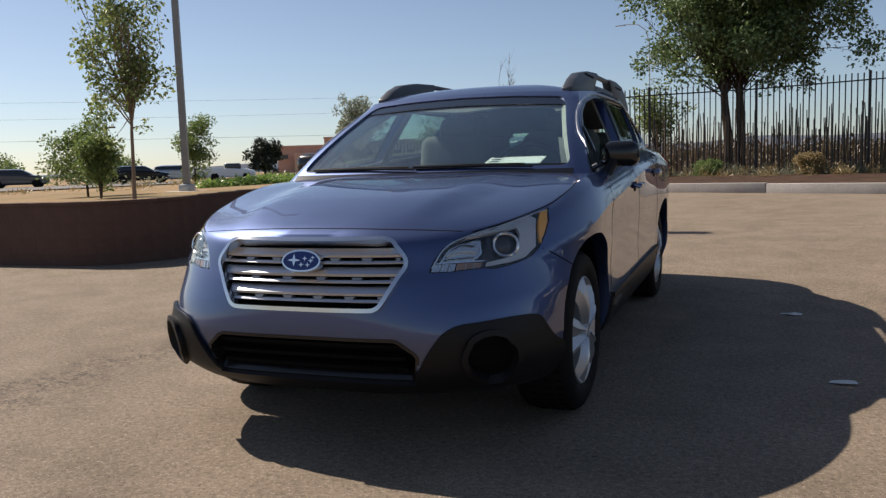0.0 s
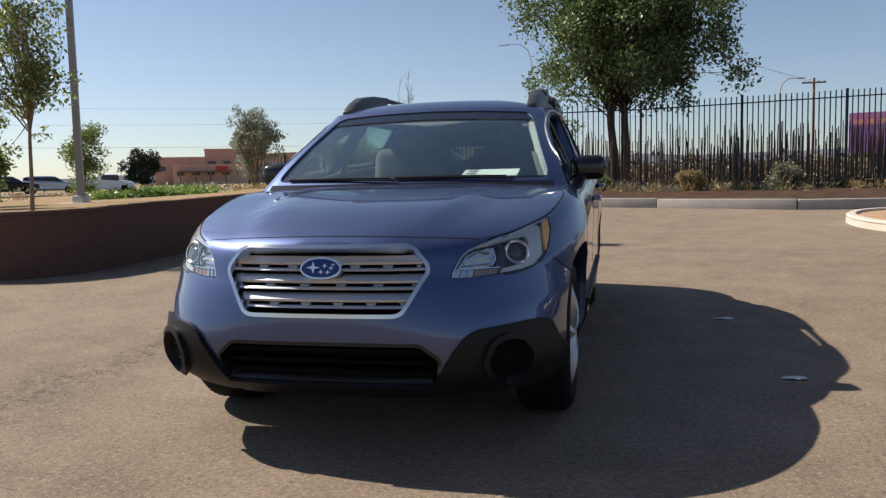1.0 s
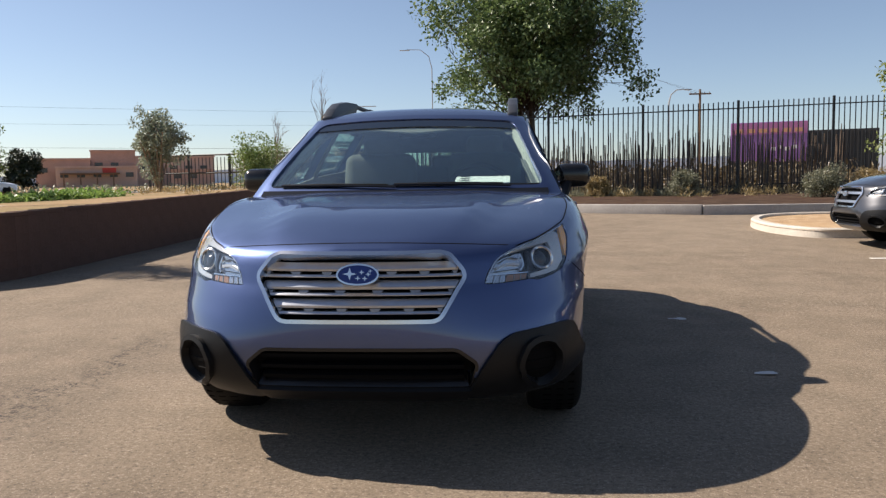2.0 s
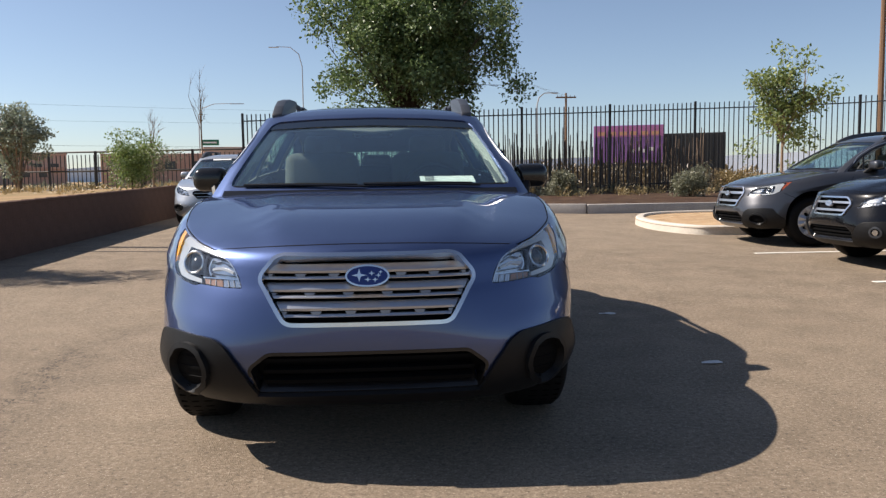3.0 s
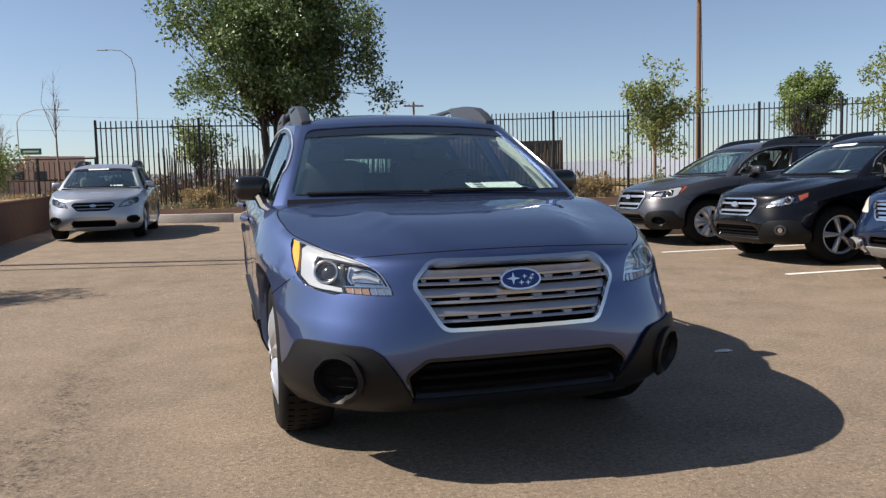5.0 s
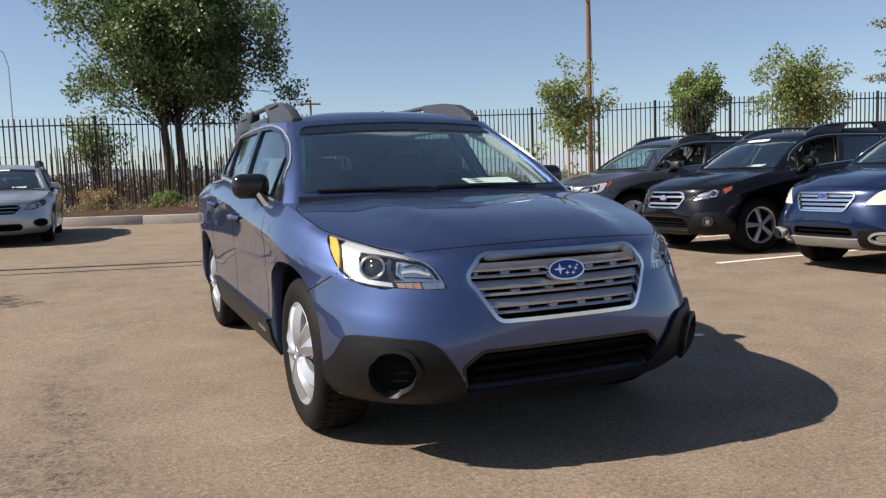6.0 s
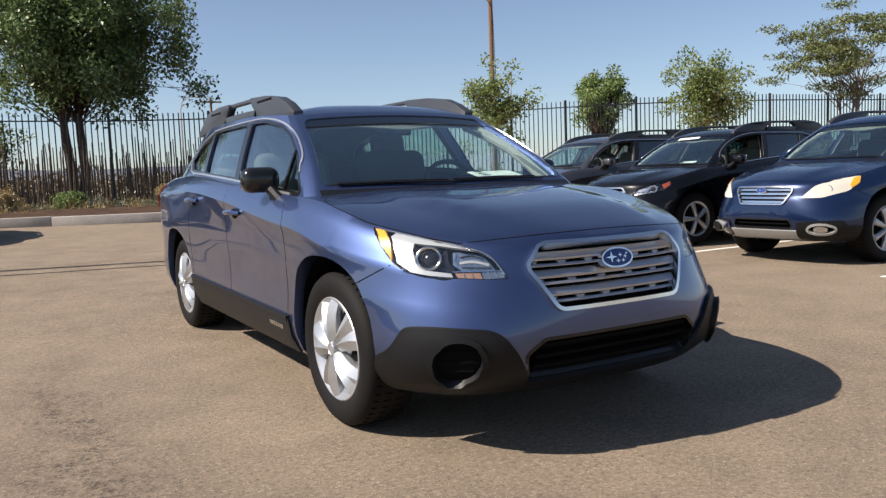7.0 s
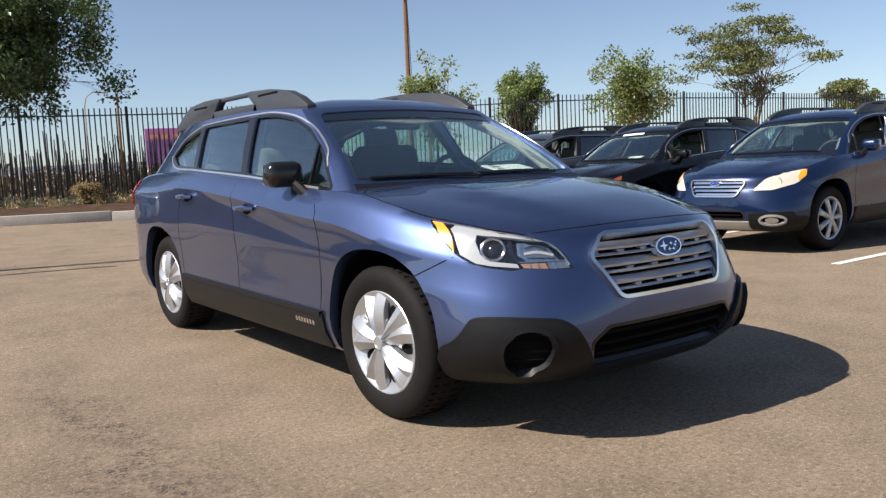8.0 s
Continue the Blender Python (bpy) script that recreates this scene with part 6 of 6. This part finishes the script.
for k in range(90):
    x = rng.uniform(-5, 20)
    weeds.append(((x, rng.uniform(24.9, 28.8), 0.42), (0.30, 0.30, 0.16 + 0.30 * rng.random() ** 2)))
tagged(new("fence_weeds", leaf_mesh(weeds, 28000, 0.022, 74, droop=-1.3, long=5.0, mat=M_LEAF_S, shell=0.1)), "tall grey-green weeds along the fence", "weeds", kind="stuff")
brush = []
for k in range(420):
    x = rng.uniform(-8, 17)
    y = rng.uniform(30.5, 62)
    brush.append(((x, y, 0.60 + 0.004 * (y - 30)), (1.2, 1.0, 0.60 + 0.70 * rng.random() ** 1.2)))
tagged(new("dry_brush", leaf_mesh(brush, 42000, 0.12, 75, droop=-0.6, long=2.6, mat=M_BRUSH, shell=0.1)), "low brown dry brush beyond the fence", "brush", kind="stuff")
far_tuft = []
for k in range(260):
    x = rng.uniform(-60, 90)
    y = rng.uniform(36, 140)
    far_tuft.append(((x, y, 0.5), (1.6, 1.6, 0.55)))
tagged(new("far_scrub", leaf_mesh(far_tuft, 16000, 0.16, 73, mat=M_LEAF_S, shell=0.1)), "distant scrub on the dry land", "scrub", kind="stuff")


# ---- poles, lamps, wires ----
lp = thing("lamp_pole", "square grey steel lot lamp pole on a concrete footing", "lamp pole", at=Matrix.Translation((-8.96, 8.25, 0.62)))
part("footing", box((0, 0, 0.02), (0.62, 0.62, 0.16), 0.02), M_CONC, lp)
part("base_cover", box((0, 0, 0.16), (0.24, 0.24, 0.14), 0.02), M_GALV, lp)
part("pole", tube([(0, 0, 0.1), (0, 0, 4), (0, 0, 8.2)], [0.088, 0.08, 0.066], 4), M_POLE, lp, "", 0)
part("lamp_head", box((0.3, 0, 8.25), (0.7, 0.3, 0.12), 0.03), M_POLE, lp)


def street_lamp(at, h, arm, label):
    sl = thing("street_lamp", label, "street lamp", at=Matrix.Translation(at))
    pts = [(0, 0, -0.1), (0, 0, h * 0.5), (0, 0, h * 0.86), (arm * 0.12, 0, h * 0.95), (arm * 0.45, 0, h), (arm, 0, h * 1.005)]
    part("pole", tube(pts, [0.14, 0.11, 0.09, 0.075, 0.06, 0.05], 8), M_GALV, sl)
    part("lamp_head", box((arm * 1.1, 0, h * 1.0), (abs(arm) * 0.4, 0.22, 0.14), 0.04), M_GALV, sl)
    return sl


street_lamp((-13.6, 131.0, 0.35), 22.6, -4.2, "tall grey street lamp with a curved arm")
sl = street_lamp((-35.4, 150.8, 0.35), 15.2, 6.6, "street lamp with a green street sign")
part("street_sign", box((2.0, -0.3, 7.9), (3.4, 0.10, 1.1), 0.02), M_GREENSIGN, sl, "green street name sign")
part("sign_writing", box((2.0, -0.36, 7.9), (2.5, 0.02, 0.30)), M_PAPER, sl)
street_lamp((17.5, 86.3, 0.35), 10.2, 1.9, "distant grey street lamp")
for k, (px, py, h, r) in enumerate(((21.0, 86.8, 10.3, 0.17), (-62.0, 62.0, 6.4, 0.15), (-78.0, 55.0, 7.0, 0.15))):
    up = thing("utility_pole", "brown wooden utility pole with a crossarm", "utility pole", "utility poles", at=Matrix.Translation((px, py, 0.3)))
    part("pole", tube([(0, 0, -0.2), (0, 0, h * 0.5), (0, 0, h)], [r, r * 0.85, r * 0.7], 8), M_WOODPOLE, up)
    part("crossarm", box((0, 0, h - 0.5), (2.4, 0.14, 0.16)), M_WOODPOLE, up)
    for sx in (-1.0, -0.5, 0.5, 1.0):
        part("insulator", box((sx, 0, h - 0.34), (0.08, 0.08, 0.16), 0.02), M_GALV, up)
tall = thing("street_lamp", "tall brown wooden pole with a small lamp arm", "street lamp", at=Matrix.Translation((54.0, 79.0, 0.3)))
part("pole", tube([(0, 0, -0.2), (0, 0, 10.7), (0, 0, 22.3)], [0.36, 0.31, 0.25], 8), M_WOODPOLE, tall)
part("cable", tube([(0.5, 0, 0), (0.55, 0, 11), (0.3, 0, 21.9)], 0.05, 5), M_GALV, tall)
part("lamp_arm", tube([(0, 0, 21.5), (-0.9, 0, 22.1), (-2.0, 0, 22.4)], 0.09, 6), M_GALV, tall)
part("lamp_head", box((-2.3, 0, 22.4), (0.9, 0.4, 0.22), 0.06), M_GALV, tall)
for a, c, sag, r in (((-160, 10, 11.5), (6, 150, 13.5), 1.6, 0.011), ((-160, 10, 9.6), (6, 150, 11.5), 1.8, 0.011), ((-160, 10, 6.6), (6, 150, 6.8), 0.8, 0.016), ((-14, 18, 13.2), (20.6, 86.8, 10.2), 0.8, 0.012),
                    ((-15, 18, 12.4), (21.4, 86.8, 10.2), 0.8, 0.012)):
    a, c = Vector(a), Vector(c)
    pts = [a.lerp(c, k / 24) - Vector((0, 0, sag * 4 * (k / 24) * (1 - k / 24))) for k in range(25)]
    w = part("overhead_wire", tube(pts, r, 4), M_IRON, None, "", 0)
    tagged(w, "thin dark overhead power line", "wire", group="overhead wires")


# ---- buildings, trailer and other far things ----
def facing(px, py):
    return Matrix.Translation((px, py, 0.3)) @ Matrix.Rotation(math.atan2(py + 5, px) - math.pi / 2, 4, "Z")


bld = thing("far_building", "long brownish stucco building with stepped flat roofs", "building", at=facing(-132.5, 264.0))
for c, s, m in (((-22.6, 0, 4.6), (16.8, 14, 9.2), M_STUCCO), ((-7.1, 2, 6.0), (14.2, 14, 12.0), M_STUCCO), ((13.1, 2, 5.0), (26.2, 14, 10.0), M_STUCCO2), ((-12.0, -9, 3.2), (25.0, 5, 6.4), M_STUCCO2), ((18.0, -8, 2.6), (14.0, 6, 5.2), M_STUCCO)):
    w = part("wall", box(c, s, 0.1), m, bld, "", 0)
    part("parapet", box((c[0], c[1] - s[1] / 2 - 0.12, s[2] + 0.2), (s[0] + 0.4, 0.7, 0.6)), m, w, "", 0)
    for k in range(int(s[0] / 5)):
        wx = c[0] - s[0] / 2 + 2.5 + k * 5
        wi = part("window", box((wx, c[1] - s[1] / 2 - 0.04, s[2] * 0.62), (2.4, 0.3, 1.5)), M_DARKWIN, w, "", 0)
        part("window_sill", box((wx, c[1] - s[1] / 2 - 0.2, s[2] * 0.62 - 0.9), (2.8, 0.4, 0.25)), m, wi, "", 0)
part("awning", box((-14.0, -13.0, 4.4), (18.0, 3.0, 0.5)), M_WOODPOLE, bld, "", 0)
for sx in (-22.0, -17.0, -12.0, -7.0):
    part("awning_post", box((sx, -14.2, 2.2), (0.4, 0.4, 4.4)), M_WOODPOLE, bld, "", 0)
part("red_sheet", box((-8.3, -11.75, 5.3), (4.2, 0.2, 2.4)), M_REDTARP, bld, "red sheet hung on the wall", 0)
b2 = thing("far_building", "distant pinkish stucco building with a stepped roof", "building", at=facing(-34.0, 128.0))
for c, s, m in (((0, 0, 2.5), (22, 12, 5.0), M_STUCCO), ((8, -1, 3.0), (8, 11, 6.0), M_STUCCO2)):
    w = part("wall", box(c, s, 0.08), m, b2, "", 0)
    for k in range(int(s[0] / 4)):
        part("window", box((c[0] - s[0] / 2 + 2 + 4 * k, c[1] - s[1] / 2 - 0.02, 3.2), (1.6, 0.12, 1.2)), M_DARKWIN, w, "", 0)

trl = thing("trailer_truck", "purple and magenta printed box trailer parked beyond the fence", "trailer", at=facing(36.5, 113.0))
part("box_body", box((0, 0, 5.3), (10.2, 3.0, 5.6), 0.08), M_PURPLE, trl, "", 0)
part("magenta_panel", box((0, -1.53, 7.2), (10.0, 0.05, 1.6)), M_PURPLE2, trl, "", 0)
for k in range(6):
    part("orange_bar", box((-3.9 + 1.55 * k, -1.57, 6.9), (1.1, 0.04, 0.55)), M_ORANGE, trl, "", 0)
for k in range(4):
    part("pale_bar", box((0.6 + 0.9 * k, -1.57, 4.3 + 0.25 * (k % 2)), (0.6, 0.04, 0.5)), M_PAPER, trl, "", 0)
part("chassis", box((0, 0, 1.9), (10.0, 2.6, 1.3)), M_DARKBOX, trl, "", 0)
for sx in (-4, -2.6, 2.6, 4):
    for sy in (-1.2, 1.2):
        bmw = lathe(((0.0, -0.2), (0.75, -0.2), (0.75, 0.2), (0.0, 0.2)), 20, "Y")
        bmesh.ops.translate(bmw, vec=(sx, sy, 0.85), verts=bmw.verts)
        part("wheel", bmw, M_RUBBER, trl)
ctn = thing("container", "dark shipping container beside the trailer", "container", at=facing(45.6, 113.5))
part("box_body", box((0.2, 0, 3.6), (10.8, 3.0, 6.6), 0.05), M_DARKBOX, ctn, "", 0)
for k in range(22):
    part("rib", box((-4.8 + 0.46 * k, -1.54, 3.6), (0.16, 0.10, 6.2)), M_DARKBOX, ctn, "", 0)

ridge = bmesh.new()
prev = None
for k in range(160):
    a = math.radians(-75 + 150 * k / 159)
    d = 2400
    h = 34 + 34 * (noise.noise((k * 0.06, 1.0, 0.0)) + 0.5) + 8 * noise.noise((k * 0.23, 4.0, 0.0))
    h *= 0.25 + 0.75 * min(1, max(0, (math.degrees(a) + 40) / 28))
    p = (d * math.sin(a), d * math.cos(a))
    cur = [ridge.verts.new((p[0], p[1], -5)), ridge.verts.new((p[0], p[1], max(6, h)))]
    if prev:
        ridge.faces.new((prev[0], cur[0], cur[1], prev[1]))
    prev = cur
tagged(part("backdrop", ridge, M_HAZE, None, "", 0), "low hills on the horizon, coloured pale blue as if seen through haze", "hills", kind="structure")


# ---- the cars ----
build_car("station_wagon", "blue station wagon with black bumper cladding and grey roof rails", "car", pose(0, 0, 0), M_BLUE, MAIN)


def parked(x, y, sx, sy, sz, turn=-90.0, low=0.0):
    return pose(x, y, lot_z(y) - low * sz, 0, 0, turn) @ Matrix.Diagonal((sx, sy, sz, 1))


LOW = dict(fine=0.8, step=0.05)
WING = dict(bars=2, bar_fill=0.28, slots=False, frame_w=0.024, bar_mat=M_SATIN)
GREY = dict(MAIN, **LOW, **WING)
GREY["lamp_pieces"] = tuple((p, M_MARKER if m is M_AMBER else m, d, n) for p, m, d, n in LAMP_PIECES)
GREY.update(grille=((-0.36, 0.80), (-0.40, 0.73), (-0.31, 0.545), (0.31, 0.545), (0.40, 0.73), (0.36, 0.80)), emblem=(0, 0.715, 0.065, 0.032), badge=False, paper=None, fog=(-0.66, 0.375, 0.075, 0.060), emblem_mat=M_SATIN,
            clad_mat=M_CLAD, lip_mat=M_GREY, grille_label="black grille with a chrome wing bar", mirror=M_GREY, rear_glass=M_GLASS_DK)
BLK = dict(GREY)
BLK.update(side_glass=M_GLASS_SH, rear_glass=M_GLASS_SH, lamp_r=0.02, lamp=((-0.44, 0.655), (-0.50, 0.755), (-0.62, 0.800), (-0.765, 0.845), (-0.79, 0.79), (-0.765, 0.73), (-0.62, 0.672)),
           lamp_pieces=((((-0.72, 0.80), (-0.765, 0.838), (-0.782, 0.79), (-0.755, 0.745)), M_MARKER, -0.004, "amber_marker"),
                        (((-0.62, 0.70), (-0.47, 0.675), (-0.51, 0.745), (-0.62, 0.785), (-0.70, 0.79), (-0.70, 0.73)), M_REFLECT, -0.025, "main_beam_reflector")),
           projector=(-0.665, 0.75), grille=((-0.30, 0.765), (-0.365, 0.70), (-0.29, 0.575), (0.29, 0.575), (0.365, 0.70), (0.30, 0.765)), emblem=(0, 0.695, 0.062, 0.031),
           fog=(-0.68, 0.41, 0.036, 0.042), fog_light=True, fog_mat=M_RAIL, lip_mat=M_CLAD, mirror=M_BLACK, spokes=5, twin=False, banner=True, paper=((0.10, -0.98), (0.36, -0.85)))
NAVY = dict(MAIN, **LOW)
NAVY.update(flank=True, lamp_r=0.025, lamp=((-0.42, 0.665), (-0.52, 0.785), (-0.66, 0.845), (-0.775, 0.872), (-0.80, 0.80), (-0.76, 0.725), (-0.60, 0.665)), clouded=True,
            lamp_pieces=((((-0.745, 0.845), (-0.772, 0.862), (-0.79, 0.80), (-0.765, 0.752), (-0.748, 0.79)), M_AMBER, 0.008, "amber_marker"),), projector=(-0.62, 0.75), proj_r=0.03,
            grille=((-0.325, 0.775), (-0.34, 0.74), (-0.26, 0.605), (0.26, 0.605), (0.34, 0.74), (0.325, 0.775)), bars=4, bar_fill=0.55, slots=False, bar_mat=M_CHROME, emblem=(0, 0.742, 0.055, 0.026),
            clad=((-0.790, 0.33), (-0.775, 0.445), (-0.42, 0.435), (-0.40, 0.28), (-0.60, 0.262), (-0.78, 0.27)), clad_mat=M_CLAD,
            intake=((-0.36, 0.40), (-0.33, 0.455), (0.33, 0.455), (0.36, 0.40), (0.34, 0.36), (-0.34, 0.36)), slats=1,
            lip=((-0.40, 0.352), (0.40, 0.352), (0.40, 0.268), (-0.40, 0.268)), lip_mat=M_SKID, lip_label="pale silver skid plate under the bumper", fog=(-0.62, 0.37, 0.095, 0.040), fog_light=True, fog_mat=M_SKID,
            badge=False, paper=None, mirror=M_NAVY, grille_label="chrome trapezoid grille with four bars", spokes=7, twin=False, rear_glass=M_GLASS_DK)
SILV = dict(GREY)
SILV.update(low=0.055, side_glass=M_GLASS, rear_glass=M_GLASS_DK, bar_fill=0.16, clad=None, sill=False, lamp=BLK["lamp"], lamp_pieces=BLK["lamp_pieces"][1:], projector=BLK["projector"], grille=((-0.33, 0.745), (-0.38, 0.70), (-0.27, 0.605), (0.27, 0.605), (0.38, 0.70), (0.33, 0.745)),
            emblem=(0, 0.69, 0.055, 0.027), intake=((-0.40, 0.37), (-0.36, 0.42), (0.36, 0.42), (0.40, 0.37), (0.36, 0.30), (-0.36, 0.30)), fog=(-0.68, 0.43, 0.085, 0.055), lip_mat=M_SILVER,
            frame_mat=M_GLOSSBLK, mirror=M_SILVER, chrome=False, banner=True, paper=((0.15, -0.98), (0.40, -0.85)), spokes=5)
build_car("parked_car", "dark grey station wagon parked nose-out in a stall", "car", parked(7.33, 6.05, 1, 1, 1.0), M_GREY, dict(GREY, group="parked cars"))
build_car("parked_car", "black crossover with clear headlights parked nose-out", "car", parked(7.20, 3.40, 0.98, 0.94, 1.0), M_BLACK, dict(BLK, group="parked cars"))
build_car("parked_car", "navy blue wagon with clouded headlights and silver skid plate", "car", parked(7.35, 0.95, 1, 1, 1.04), M_NAVY, dict(NAVY, group="parked cars"))
build_car("parked_car", "silver hatchback with black roof rails parked beside the wall", "car", parked(-3.33, 12.75, 0.96, 0.93, 0.985, 0.0, 0.055), M_SILVER, dict(SILV, group="parked cars"))


def far_car(label, at, paint, truck=False):
    """A car a long way off: painted body, dark glass, wheels."""
    car = thing("far_car", label, "car", "cars beyond the street", "", at)
    part("body", body_solid(0.5), paint, car)
    if truck:
        cab = box((0, -0.25, 1.25), (1.5, 1.5, 0.56), 0.16, None, 3)
        part("cab_glass", cab, M_DARKWIN, car)
        part("cab_roof", box((0, -0.20, 1.50), (1.36, 1.25, 0.10), 0.04), paint, car)
        part("load_bed", box((0, 1.55, 0.95), (1.72, 1.9, 0.40), 0.05), paint, car)
    else:
        part("cabin_glass", cabin_solid(0.02, 0.5), M_DARKWIN, car)
        rf = cabin_solid(0.0, 0.5)
        bmesh.ops.bisect_plane(rf, geom=list(rf.verts) + list(rf.edges) + list(rf.faces), plane_co=(0, 0, 1.405), plane_no=(0, 0, 1), clear_inner=True)
        part("roof", rf, paint, car)
    for s in (-1, 1):
        for y in (-1.455, 1.455):
            w = lathe(((0.0, -0.12), (0.22, -0.125), (0.25, -0.11), (0.34, -0.11), (0.36, -0.07), (0.36, 0.1), (0.0, 0.1)), 20)
            bmesh.ops.translate(w, vec=(0.80, y, 0.34), verts=w.verts)
            if s < 0:
                bmesh.ops.scale(w, vec=(-1, 1, 1), verts=w.verts)
                bmesh.ops.reverse_faces(w, faces=w.faces)
            part("wheel", w, M_RUBBER, car)
    return car


for (px, py), mt, lab, tr in (((-48.1, 51.1), M_BLACK, "black sedan on the street far beyond the wall", False), ((-44.2, 58.5), M_WHITE, "white pickup truck far beyond the wall", True),
                              ((-47.4, 55.2), M_SILVER, "silver van far beyond the wall", False), ((-54.5, 44.0), M_GREY, "dark grey car far beyond the wall", False), ((-57.0, 40.0), M_SILVER, "silver car far beyond the wall", False)):
    far_car(lab, pose(px, py, left_z(px, py) + 0.05, 0, 0, 131), mt, tr)

# scraps of litter on the asphalt
for k, (px, py) in enumerate(((1.78, 0.85), (1.92, -0.82))):
    lm = bmesh.new()
    rl = random.Random(90 + k)
    ring = [lm.verts.new((0.075 * math.cos(a) * rl.uniform(0.6, 1.2), 0.04 * math.sin(a) * rl.uniform(0.6, 1.2), 0.003 + 0.005 * rl.random())) for a in [2 * math.pi * j / 9 for j in range(9)]]
    mid = lm.verts.new((0, 0, 0.008))
    for j in range(9):
        lm.faces.new((ring[j], ring[(j + 1) % 9], mid))
    lo = part("litter", lm, M_LITTER, None, "", 0)
    lo.location = (px, py, 0.002)
    tagged(lo, "small pale scrap of paper on the asphalt", "litter", "litter scraps")
